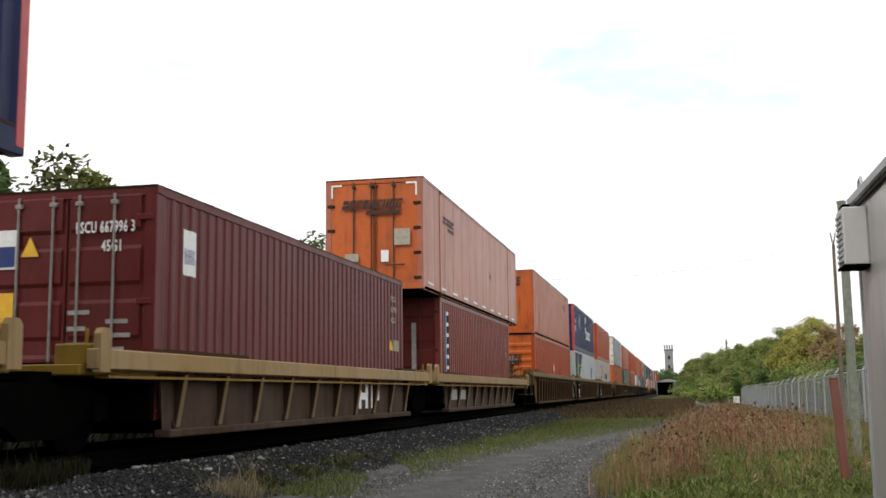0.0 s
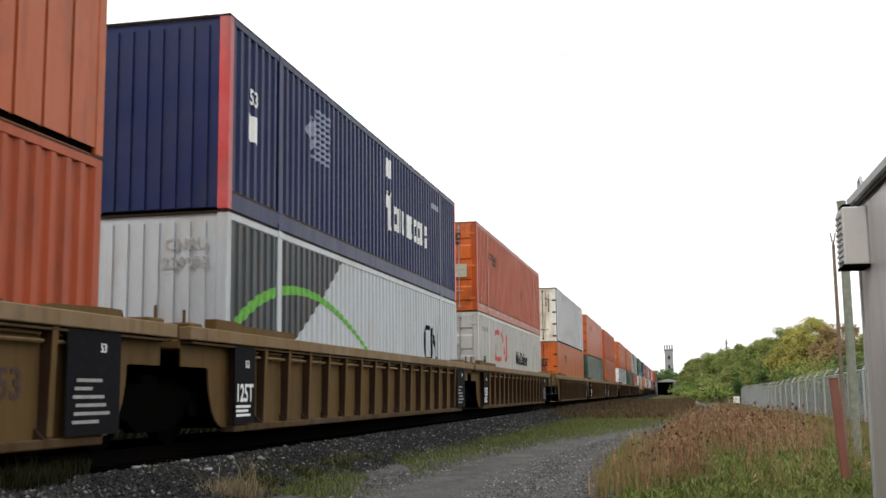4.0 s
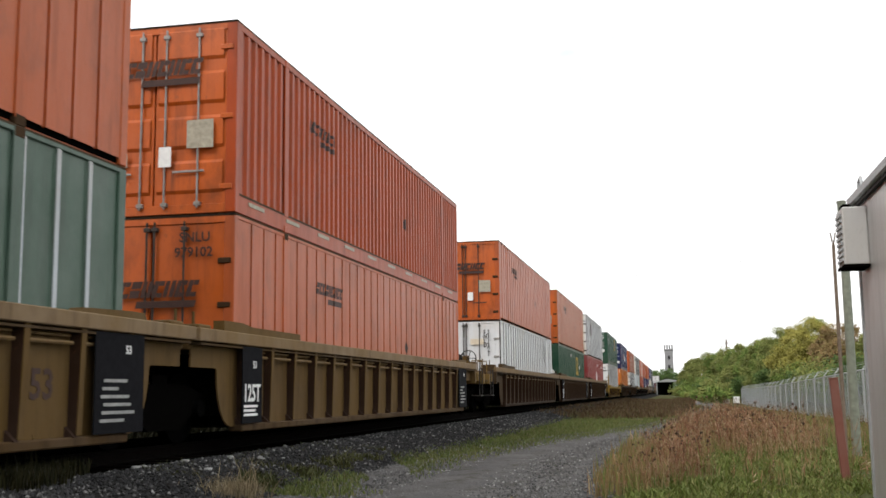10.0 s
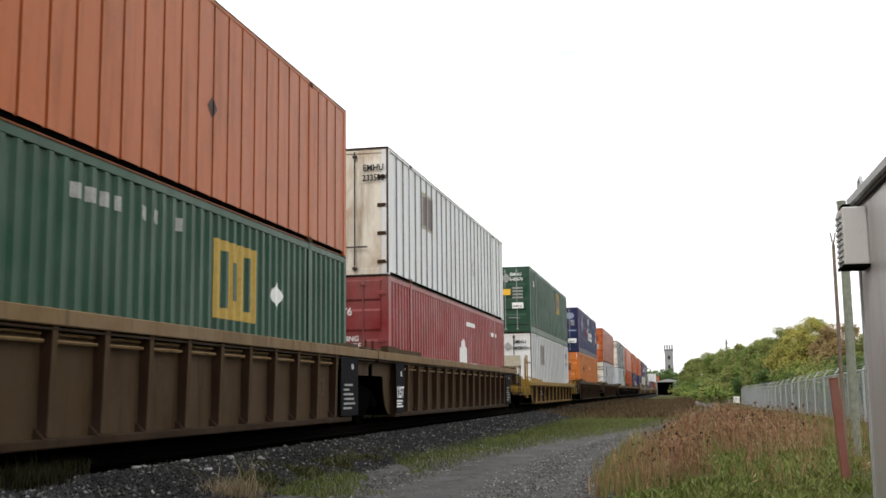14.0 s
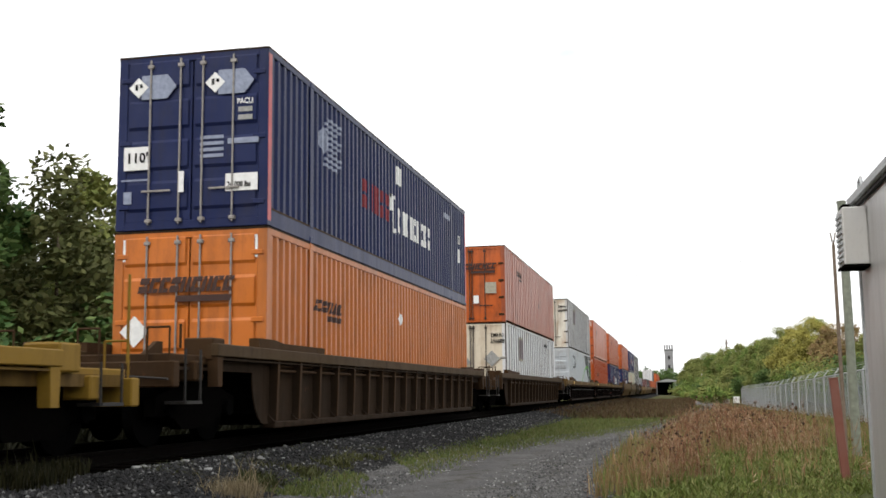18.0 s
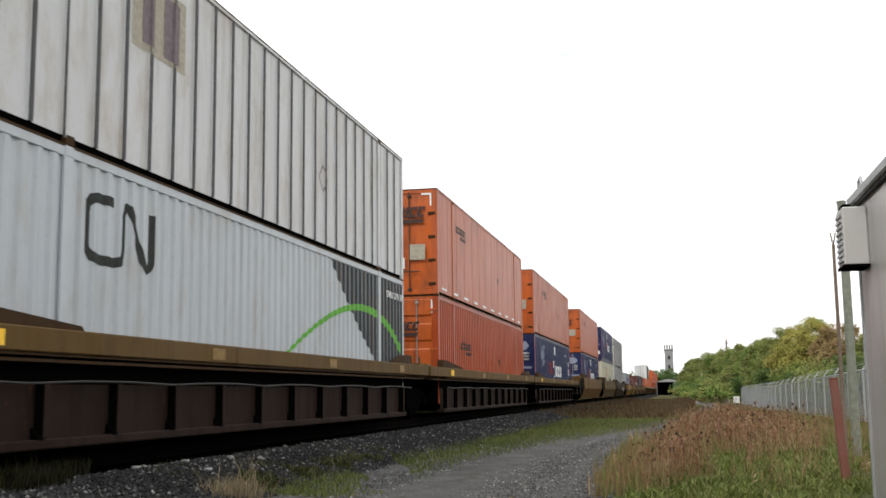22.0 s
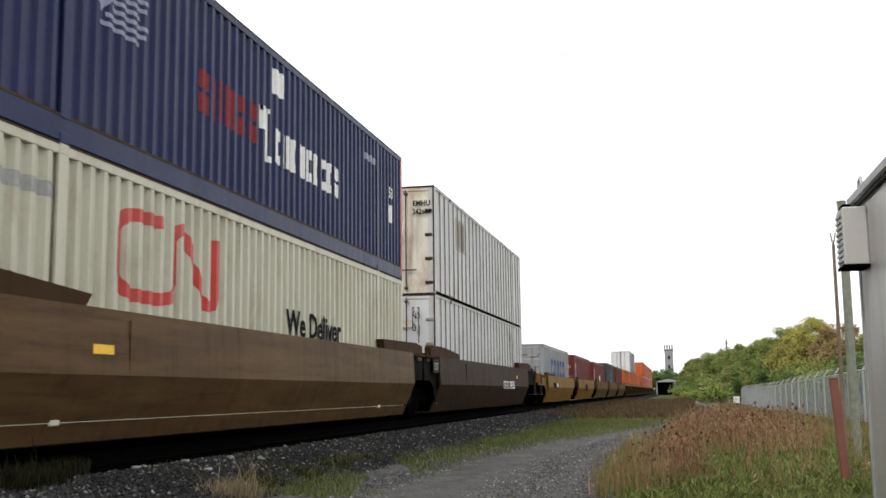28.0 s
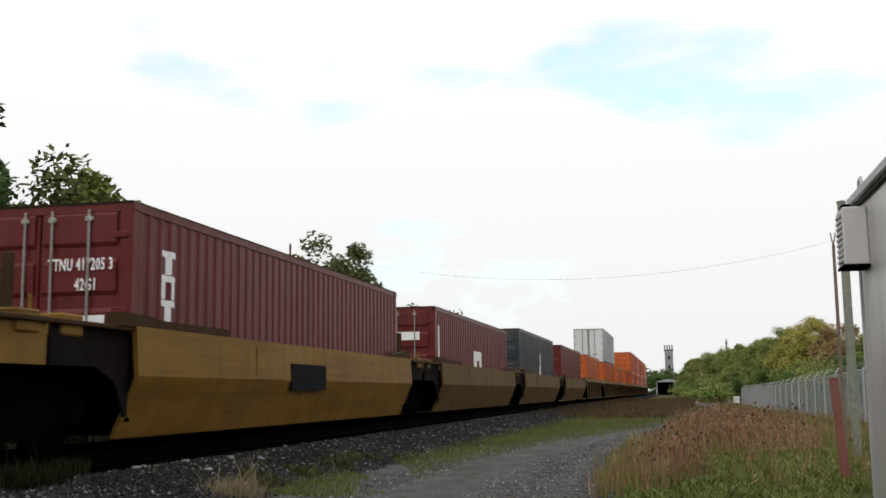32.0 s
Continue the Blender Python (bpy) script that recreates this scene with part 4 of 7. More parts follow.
# Each unit: where its well begins along the train, kind, paint, well length, frame reach and trucks.
L53, L40 = 16.15, 12.19
A53, A40, CPL = 1.5, 1.85, 3.3
UNITS = [
    (-5.1, "old", "amber", L40, A40, A40, 2.0, None, dict(label="yellow ribbed well car under a stacked load")),
    (11.93, "old", "amber", L40, A40, A40, 2.0, None, dict(label="dirty yellow ribbed well car with one brown container", tags=[(8.3, 0.35, 0.16, 0.5, "mark_white"), (8.75, 0.35, 0.16, 0.5, "mark_white"), (8.46, 0.52, 0.3, 0.14, "mark_white"), (9.15, 0.35, 0.16, 0.5, "mark_white"), (9.35, 0.5, 0.4, 0.35, "mark_white")])),
    (28.2, "old", "amber", L40, A40, CPL, 2.0, 1.9, dict(label="dirty yellow well car with worn stencils and brake gear", gear=True, tags=[(0.9, 0.45, 0.9, 0.28, "mark_grey"), (2.1, 0.45, 0.9, 0.28, "mark_grey")])),
    (47.5, "rib", "tan", L53, CPL - 0.3, A53, 1.9, None, dict(label="tan ribbed well car with a dark lip under its sill", plate="rear", brake=True, tags=[(2.35, 0.82, 0.5, 0.22, "mark_coal"), (3.05, 0.8, 0.5, 0.24, "mark_coal"), (2.4, 0.86, 0.38, 0.12, "mark_grey"), (3.1, 0.86, 0.38, 0.12, "mark_grey")])),
    (67.02, "rib", "tan", L53, A53, A53, 1.6, None, dict(label="tan ribbed well car with black stencil panels", plate="125T")),
    (86.6, "rib", "tan", L53, A53, CPL, 1.6, 1.9, dict(label="tan ribbed well car with black stencil panels", plate="125T")),
    (110.2, "rib", "tan", L53, CPL, A53, 1.9, None, dict(label="tan ribbed well car with a dark lip under its sill", plate="rear", brake=True)),
    (129.88, "rib", "tan", L53, A53, A53, 1.6, None, dict(label="tan ribbed well car with black stencil panels", plate="125T")),
    (149.14, "rib", "tan", L53, A53, CPL, 1.6, 1.9, dict(label="tan ribbed well car with black stencil panels", plate="125T")),
    (172.92, "rib", "umber", L53, CPL, A53, 1.9, None, dict(label="brown ribbed well car with a handbrake wheel", brake=True)),
    (192.42, "rib", "umber", L53, A53, A53, 1.6, None, dict(label="brown ribbed well car with black stencil panels", plate="125T")),
    (211.67, "rib", "umber", L53, A53, CPL, 1.6, 1.9, dict(label="brown ribbed well car with black stencil panels", plate="125T")),
    (235.4, "rib", "amber", L53, CPL, CPL, 1.9, 1.9, dict(label="bright yellow ribbed well car with an end ladder", ladder=True, rib_step=1.6, top=1.1, tags=[(1.9, 0.44, 3.0, 0.32, "mark_black")], number="TTX  167850")),
    (259.15, "rib", "rust", L53, CPL, CPL, 1.9, 1.9, dict(label="dark brown ribbed well car", top=1.32)),
    (282.85, "rib", "rust", L53, CPL, CPL, 1.9, 1.9, dict(label="dark brown ribbed well car with a rusty sill", top=1.32)),
    (306.76, "deep", "tan", L53, CPL, 1.9, 1.9, None, dict(label="brown well car with a deep top sill and yellow reflectors", reflect=True)),
    (326.8, "deep", "tan", L53, 1.9, 1.8, 1.95, None, dict(label="brown well car with a deep top sill and yellow reflectors", reflect=True)),
    (346.6, "deep", "tan", L53, 1.8, CPL, 1.8, 1.9, dict(label="brown well car with a deep top sill and yellow reflectors", reflect=True)),
    (370.6, "smooth", "amber_brown", L53, CPL, 2.1, 1.9, None, dict(label="scraped amber-brown smooth-sided well car")),
    (391.2, "smooth", "taupe", L53, 2.1, 1.6, 2.2, None, dict(label="dusty taupe smooth-sided well car", tags=[(2.43, 1.08, 0.42, 0.1, "reflector")])),
    (410.76, "smooth", "ochre", L53, 1.6, CPL, 1.65, 1.9, dict(label="dusty brown smooth-sided well car with stencilled numbers", stencil=(9.95, "DTTX  724253"), gear=True, badge="125T")),
    (434.74, "smooth", "yellow", L40, CPL, A40, 1.9, None, dict(label="yellow smooth-sided well car with a black number plate", plate="743401", top=1.42)),
    (450.7, "smooth", "yellow", L40, A40, A40, 1.9, None, dict(label="yellow smooth-sided well car with a dark stencil panel", plate=" ", top=1.42)),
    (466.9, "smooth", "tan", L40, A40, A40, 1.9, None, dict(label="tan smooth-sided well car", top=1.42)),
    (482.6, "smooth", "tan", L40, A40, A40, 1.9, None, dict(label="tan smooth-sided well car", top=1.42)),
    (498.8, "smooth", "tan", L40, A40, A40, 1.9, 1.9, dict(label="tan smooth-sided well car", top=1.42)),
    (515.5, "rib", "tan", L40, A40, A40, 1.9, None, dict(label="tan ribbed well car far down the line")),
    (533.9, "rib", "tan", L53, A53, A53, 1.6, None, dict(label="tan ribbed well car far down the line")),
    (553.8, "rib", "tan", L53, A53, A53, 1.6, None, dict(label="tan ribbed well car far down the line")),
    (573.2, "rib", "tan", L53, A53, A53, 1.6, None, dict(label="tan ribbed well car far down the line")),
    (592.5, "rib", "tan", L53, A53, A53, 1.6, None, dict(label="tan ribbed well car far down the line")),
    (612.0, "rib", "tan", L53, A53, A53, 1.6, None, dict(label="tan ribbed well car far down the line")),
    (631.5, "rib", "tan", L53, A53, A53, 1.6, None, dict(label="tan ribbed well car far down the line")),
    (653.0, "rib", "tan", L53, A53, CPL, 1.6, 1.9, dict(label="tan ribbed well car at the end of the train", brake=True)),
]
for y, kind, colour, length, front, rear, ft, rt, extra in UNITS:
    MOVING.append((well_car(kind, colour, length, front, rear, ft, rt, **extra), y, 0.0))

# ---- the train: its load ----
FLOOR, UPPER = 0.343, 3.239


def load(c, y, z=FLOOR):
    MOVING.append((c[0] if isinstance(c, tuple) else c, y, z))
    return c


def orange_box(style="seam", end="doors", colour="orange", name_y=3.1, label="", name_z=2.05, end_z=2.1, plates=True, seed=0, tape=False, end_mat=None, corners=False, end_x=-0.85, end_w=1.6):
    c = container(colour, style=style, end=end, end_mat=end_mat, label=label or "weathered orange steel container with upright ribs", rods="lockbar" if style != "wave" else "rod")
    if name_y:
        carrier_mark(c, name_y, name_z)
    if end == "doors":
        end_carrier(c, end_x, end_z, end_w)
        if style == "flat" or corners:
            for s in (1, -1):
                end_mark(c, 1.1 if s > 0 else -1.14, 2.42, 0.045, 0.32, "mark_white", "corner_stripe", d=0.006)
                end_mark(c, 0.86 if s > 0 else -1.14, 2.72, 0.28, 0.05, "mark_white", "corner_stripe", d=0.006)
        if plates:
            rnd = random.Random(seed)
            end_mark(c, 0.06 + rnd.uniform(0, 0.15), 0.72, 0.2, 0.3, "mark_white", d=0.06)
            end_mark(c, 0.55, 0.95 + rnd.uniform(0, 0.2), 0.42, 0.42, "mark_buff", d=0.06)
            end_mark(c, -0.75, 0.75, 0.36, 0.2, "mark_buff", d=0.06)
    elif end == "bars":
        end_carrier(c, -0.8, end_z, 1.5)
    else:
        end_carrier(c, -0.8, 2.35, 1.5)
    if tape:
        for k in range(10):
            part("reflective_strip", box(c[0]["half"] - 0.002, 0.5 + k * 1.58, 0.18, c[0]["half"] + 0.005, 1.12 + k * 1.58, 0.24), M["mark_white" if style == "flat" else "mark_buff"], c[0])
    y = root_len(c) * 0.62
    if colour != "bright_orange":
        mark(c, [diamond(y, 1.35, 0.16)], "mark_dim", "placard_holder")
    return c


def root_len(c):
    return c[0]["long"]


def blue_box(near_red=True, label="", reverse=False):
    c = container("blue", style="wave", end="doors" if not reverse else "waves", label=label or "navy blue steel container with red corner posts", post_mat="red" if reverse else None, edge="red")
    half = c[0]["half"]
    if not reverse:
        for x in (-0.93, 0.4):
            bm = bmesh.new()
            bm.faces.new([bm.verts.new((x + u, -0.024, 2.36 + v)) for u, v in ((0.05, -0.2), (0.5, -0.2), (0.66, 0.0), (0.5, 0.2), (0.05, 0.2))])
            part("emblem", bm, M["mark_silver"], c[0])
            end_diamond(c, x, 2.36, 0.17, "mark_white", "emblem")
            end_mark(c, x - 0.06, 2.32, 0.05, 0.1, "mark_black", "emblem", d=0.036)
            end_mark(c, x + 0.02, 2.36, 0.05, 0.06, "mark_black", "emblem", d=0.036)
        end_text(c, 0.78, 1.98, 0.13, "PACU", "mark_white", narrow=0.8)
        end_mark(c, 0.8, 1.85, 0.24, 0.08, "mark_grey", "number_bar")
        end_mark(c, 0.8, 1.72, 0.24, 0.08, "mark_grey", "number_bar")
        end_mark(c, -1.16, 1.0, 0.45, 0.38, "mark_white", "sign")
        end_text(c, -1.12, 1.12, 0.23, "110'", "mark_black", d=0.037)
        end_mark(c, 0.6, 0.58, 0.54, 0.28, "mark_white", "sign")
        end_text(c, 0.63, 0.64, 0.13, "24,000 lbs", "mark_black", d=0.037, narrow=0.75)
        for k in range(4):
            end_mark(c, 0.16, 1.14 + k * 0.1, 0.4, 0.055, "mark_silver", "stencil_bar")
        end_mark(c, 0.63, 1.34, 0.52, 0.09, "mark_silver", "stencil_bar")
        end_mark(c, -1.2, 0.82, 0.5, 0.03, "mark_silver", "stencil_bar")
        end_mark(c, -1.15, 0.45, 0.14, 0.2, "mark_silver", "sign")
        end_mark(c, -0.2, 0.6, 0.1, 0.34, "mark_white", "sign", d=0.05)
    o = 0.0 if not reverse else 0.9
    mark(c, [diamond(2.75 + o, 2.0, 0.32)] + [rect(2.75 + o + 0.1 * (k % 3), 1.55 + k * 0.11, 0.9, 0.055) for k in range(9)], "mark_silver", "emblem")
    y = 7.45 if not reverse else 8.6
    mark(c, [[rect(y + 0.2, 1.08, 0.12, 0.8), rect(y, 1.5, 0.22, 0.38), rect(y, 1.8, 0.36, 0.08), rect(y + 0.2, 1.02, 0.3, 0.1)]], "mark_white", "letter_bar")
    mark(c, wordmark(y + 0.62, 1.08, 3.4, 0.56, 9, 0.34, 0.0, 5), "mark_white", "letter_bar")
    if not reverse:
        mark(c, wordmark(5.3, 1.2, 2.1, 0.6, 5, 0.3, 0.0, 8), "faded_red", "letter_bar")
    mark(c, [rect(7.95 if not reverse else 8.6, 2.2, 0.45, 0.42)], "mark_white", "size_plate")
    mark(c, [rect(13.2, 2.25, 0.8, 0.14)], "mark_silver", "number_bar")
    for y in ((14.95,) if not reverse else (0.75,)):
        side_text(c, y, 1.75, 0.34, "53", "mark_white")
        mark(c, [rect(y, 1.2, 0.42, 0.4)], "mark_white", "size_plate")
    return c


def white_box(end="doors", label="", stained=False, patch=3.6, number="", col=False, ends="white", rib="ribgrey", colour="white"):
    c = container(colour, style="rib", end=end, rib_mat=rib, label=label or "white ribbed container with rust-stained doors", end_mat="stained" if stained else ends, rods="lockbar", hinge="rust" if stained else "hinge_grey")
    if patch:
        mark(c, [rect(patch - 0.25, 1.55, 1.4, 0.95)], "mark_buff", "logo_patch")
        part("logo_bar", decals([rect(patch, 1.65, 0.3, 0.75), rect(patch + 0.55, 1.62, 0.42, 0.8)], c[1], c[0]["half"], 0.009), M["mark_plum"], c[0])
    if number:
        if col:
            end_text(c, 0.68, 2.4, 0.21, "S\nN\nL\nU", "mark_black", 1.0, 0.76, d=0.05, narrow=0.8)
            end_text(c, 0.82, 2.4, 0.21, "\n".join(number), "mark_black", 1.0, 0.76, d=0.05, narrow=0.8)
            end_mark(c, 0.2, 2.02, 0.5, 0.2, "creamwhite", "patch")
        else:
            end_text(c, 0.72, 2.36, 0.2, "EMHU", "mark_black", narrow=0.9)
            end_text(c, 0.71, 2.13, 0.2, number, "mark_black", narrow=0.86)
    h = c[0]["half"]
    for x in (-h, h - 0.035):
        part("edge_trim", box(x - 0.003, -0.006, 0.05, x + 0.038, 0.03, 2.87), M["lockbar"], c[0])
    part("edge_trim", box(-h + 0.04, -0.006, 2.845, h - 0.04, 0.02, 2.87), M["lockbar"], c[0])
    hub = 7.83 if rib == "mark_grey" else 10.4
    outline = [stroke(p, q, 0.035) for p, q in zip(diamond(hub, 1.3, 0.24), diamond(hub, 1.3, 0.24)[1:] + diamond(hub, 1.3, 0.24)[:1])]
    mark(c, outline, "mark_plum", "placard_holder")
    return c


def rail_box(colour="cream", mat="mark_red", ribs=False, end="doors", label="", slogan=True, y=3.2):
    c = container(colour, style="wave", end=end, label=label, rods="grey")
    worm(c, y + 0.1, 1.46, 0.95, mat, 1.52, 0.085)
    if slogan:
        side_text(c, 8.1 if colour == "lightgrey" else 8.6, 1.4 if colour == "lightgrey" else 1.25, 0.7 if colour == "lightgrey" else 0.6, "We Deliver", "mark_black")
    side_text(c, 0.95, 1.2, 0.4, "53", "mark_black")
    mark(c, [rect(0.8, 2.3, 1.2, 0.16)], "mark_grey", "number_bar")
    return c


def eco_box(reverse, label):
    """Pale box with a dark folded corner and a green sweep."""
    c = container("pale", style="wave", end="doors" if not reverse else "waves", label=label, rods="pale")
    n = 14
    dark, green = [], []
    y0, z0, z1 = (16.0, 0.18, 2.77) if not reverse else (0.17, 0.18, 2.77)
    sg = -1 if not reverse else 1
    for i in range(n):
        u0, u1 = i / n, (i + 1) / n
        f = lambda u: z0 + 0.1 + (z1 - z0 - 0.1) * u ** 1.5
        ya, yb = y0 + sg * 5.2 * u0, y0 + sg * 5.2 * u1
        q = [(ya, f(u0)), (yb, f(u1)), (yb, z1), (ya, z1)]
        dark.append(q)
        g = lambda u: 1.95 - 1.75 * (2.0 * u - 0.85) ** 2 * (0.8 if u > 0.42 else 0.6)
        ya, yb = y0 + sg * (0.2 + 9.0 * u0 * (0.6 + 0.4 * u0)), y0 + sg * (0.2 + 9.0 * u1 * (0.6 + 0.4 * u1))
        w0, w1 = 0.15 * (1 - u0) + 0.05, 0.15 * (1 - u1) + 0.05
        a, b = max(0.22, g(u0)), max(0.22, g(u1))
        green.append([(ya, a), (yb, b), (yb, b + w1), (ya, a + w0)])
    mark(c, dark, "slate", "dark_panel")
    root, prof = c
    part("green_sweep", decals(green, prof, root["half"], 0.009), M["mark_green"], root)
    if not reverse:
        worm(c, 2.5, 1.78, 0.68, "mark_coal", 1.18, 0.085)
        side_text(c, 14.6, 2.4, 0.2, "CNRU  23 91 59", "mark_white")
        bm = bmesh.new()
        for poly in [stroke(p, q, 0.09) for p, q in (((0.1, 1.1), (-0.42, 1.1)), ((-0.42, 1.1), (-0.42, 0.7)), ((-0.42, 0.7), (0.1, 0.7)), ((0.1, 0.7), (0.1, 1.1)), ((0.1, 1.1), (0.55, 0.7)), ((0.55, 0.7), (0.55, 1.1)))]:
            bm.faces.new([bm.verts.new((p, -0.06, q)) for p, q in poly])
        part("marking", bm, M["mark_black"], root)
        end_text(c, 0.5, 1.95, 0.2, "CNRU", "mark_grey", d=0.04)
        end_text(c, 0.48, 1.7, 0.2, "239159", "mark_grey", d=0.04)
        end_diamond(c, -0.85, 0.8, 0.22, "mark_white")
    else:
        worm(c, 12.2, 1.15, 0.8, "mark_black")
        end_text(c, 0.35, 2.35, 0.24, "CNRU", "mark_grey", d=0.01)
        end_text(c, 0.32, 2.08, 0.24, "239935", "mark_grey", d=0.01)
    return c


def sea_box(colour, height=2.591, label="", marks=None):
    return container(colour, length=L40, height=height, width=2.438, style="wave", end="doors", label=label)


# leading pair, then car by car
load(blue_box(label="navy blue container with a red rear corner post"), -7.1, FLOOR + 2.591)
load(sea_box("brown", 2.591, "oxide-brown shipping container in a well"), -5.1)

c = load(sea_box("brown", 2.896, "oxide-brown corrugated shipping container alone in its well"), 11.93)
end_text(c, 0.14, 2.32, 0.2, "FSCU 667996 3", "mark_white", 1.1, narrow=0.58)
end_text(c, 0.5, 2.08, 0.2, "45G1", "mark_white", 1.1, narrow=0.6)
end_mark(c, -1.1, 1.9, 0.42, 0.5, "mark_white")
end_mark(c, -1.08, 1.93, 0.38, 0.26, "mark_navy", d=0.036)
end_mark(c, -1.1, 1.15, 0.4, 0.45, "mark_yellow")
bm = bmesh.new()
bm.faces.new([bm.verts.new(p) for p in ((-0.62, -0.034, 2.05), (-0.36, -0.034, 2.05), (-0.49, -0.034, 2.3))])
part("warning_sign", bm, M["mark_yellow"], c[0], "yellow warning triangle")
for k in range(5):
    end_mark(c, 0.06, 0.5 + k * 0.2, 0.3 - 0.05 * (k % 2), 0.055, "mark_grey", "stencil_bar")
    end_mark(c, 0.58, 0.5 + k * 0.17, 0.34 - 0.04 * (k % 3), 0.055, "mark_grey", "stencil_bar")
mark(c, [rect(0.75, 1.85, 0.42, 0.6)], "mark_white", "sign")
mark(c, [rect(0.78, 2.0, 0.36, 0.2, 0.0)], "mark_navy", "sign")
for k, (word, size) in enumerate((("FSCU", 0.17), ("667996", 0.17), ("45G1", 0.17))):
    side_text(c, 11.1, 2.35 - k * 0.24, size, word, "mark_buff")
mark(c, [[(11.0, 1.25), (11.3, 1.25), (11.15, 1.5)]], "mark_yellow", "warning_sign")
mark(c, [[rect(11.42 + k * 0.24, 1.25, 0.14, 0.24)] for k in range(2)], "mark_buff", "sign")
mark(c, [rect(11.45, 0.3, 0.36, 0.2)], "mark_yellow", "sign")

load(orange_box("flat", "doors", "faded_orange", end_mat="orange", label="weathered orange smooth-sided container stacked on a brown one", seed=2, name_y=2.4, tape=True), 25.95, UPPER)
# End and bars darker brown: the overhanging box's shade put into colour.
c = load(container("oxblood", length=L40, width=2.438, style="wave", end="doors", end_mat="brown", rods="brown", label="faded maroon shipping container with a blue name strip"), 28.2)
end_mark(c, 0.42, 0.5, 0.13, 1.7, "mark_grey", "name_strip")
mark(c, [rect(0.8, 0.35, 0.42, 2.2)], "mark_white", "name_strip")
mark(c, [rect(0.7, 0.35, 0.1, 2.2)], "mark_blue", "name_strip")
root, prof = c
for k in range(7):
    part("letter_bar", decals([rect(0.86, 0.45 + k * 0.3, 0.3, 0.2)], prof, root["half"], 0.008), M["mark_coal"], root)
mark(c, [rect(11.55, 0.35, 0.22, 0.45)], "mark_white", "sign")
mark(c, [[rect(11.2 + 0.16 * (k % 2), 1.6 + k * 0.12, 0.11, 0.08)] for k in range(6)], "mark_buff", "number_bar")
mark(c, [rect(9.0, 1.85, 0.25, 0.28)], "mark_dim", "plate")

load(orange_box("seam", "smooth", label="orange ribbed container with a faded plain end wall", name_y=12.6), 47.5, UPPER)
c = load(orange_box("wave", "bars", "redorange", 13.0, "red-orange corrugated container with white hazard placards", 1.0, 1.78), 47.5)
end_diamond(c, -0.32, 1.78, 0.2, "mark_white")
end_diamond(c, 0.3, 1.78, 0.2, "mark_white")
mark(c, [diamond(7.6, 1.5, 0.24)], "mark_white", "placard")

load(blue_box(label="navy container with a bright red corner post", reverse=True), 67.02, UPPER)
load(eco_box(True, "pale grey container with a green sweep on a dark corner"), 67.02)

load(orange_box("wave", "doors", "redorange", 2.3, "red-orange corrugated container with barred doors", 1.95, 2.3, seed=5, tape=True), 86.6, UPPER)
c = load(rail_box("lightgrey", "mark_red", label="light grey corrugated railway container with red mark"), 86.6)
end_mark(c, 0.2, 1.35, 0.5, 0.5, "mark_grey")
end_mark(c, -0.9, 0.9, 0.6, 0.3, "mark_red")

c = load(white_box(label="white ribbed container with rusty door stains", stained=True, patch=0, number="330398", col=True), 110.2, UPPER + 0.08)
side_text(c, 15.3, 0.6, 0.34, "53", "mark_black")
load(orange_box("seam", "doors", "clay_orange", end_mat="door_orange", label="clay-orange ribbed container under a white one", end_z=1.75, plates=False, name_y=3.3), 110.2, FLOOR + 0.08)

load(orange_box("seam", "doors", label="orange ribbed container with pale door plates", seed=3), 129.88, UPPER)
c = load((container("palegreen", style="rib", rib_mat="pale", end="doors", label="faded green container with pale ribs", end_mat="green", rods="green")), 129.88)
end_text(c, 0.42, 2.45, 0.21, "EMHU", "mark_white")
end_text(c, 0.4, 2.18, 0.21, "244009", "mark_white")
mark(c, [rect(3.35, 1.35, 1.75, 1.15)], "mark_moss", "logo_patch")
part("logo_bar", decals([rect(3.5, 1.48, 0.36, 0.88), rect(4.0, 1.5, 0.34, 0.6), rect(4.5, 1.48, 0.4, 0.88)], c[1], c[0]["half"], 0.009), M["palegreen"], c[0])
mark(c, [diamond(10.0, 0.9, 0.25)], "mark_white", "placard")
side_text(c, 1.15, 2.42, 0.12, "WTP", "mark_white")

load(orange_box("wave", "doors", "redorange", 3.2, "red-orange corrugated container with barred doors", 2.0, 2.1, seed=7, tape=True), 149.14, UPPER)
c = load(orange_box("seam", "doors", label="orange ribbed container with stencilled door number", end_z=1.7, plates=False, name_y=3.6), 149.14)
end_text(c, 0.45, 2.5, 0.2, "SNLU", "mark_dim")
end_text(c, 0.38, 2.28, 0.2, "979102", "mark_dim")

load(orange_box("seam", "doors", label="orange ribbed container with patched doors", end_z=1.85, seed=9), 172.92, UPPER)
c = load(white_box(label="clean white ribbed container with dark rib lines", patch=0, number="331221", col=True), 172.92)
side_text(c, 12.7, 2.35, 0.23, "S\nN\nL\nU", "mark_black", 1.0, 0.76)
side_text(c, 13.02, 2.35, 0.23, "3\n3\n1\n2\n2\n1", "mark_black", 1.0, 0.76)

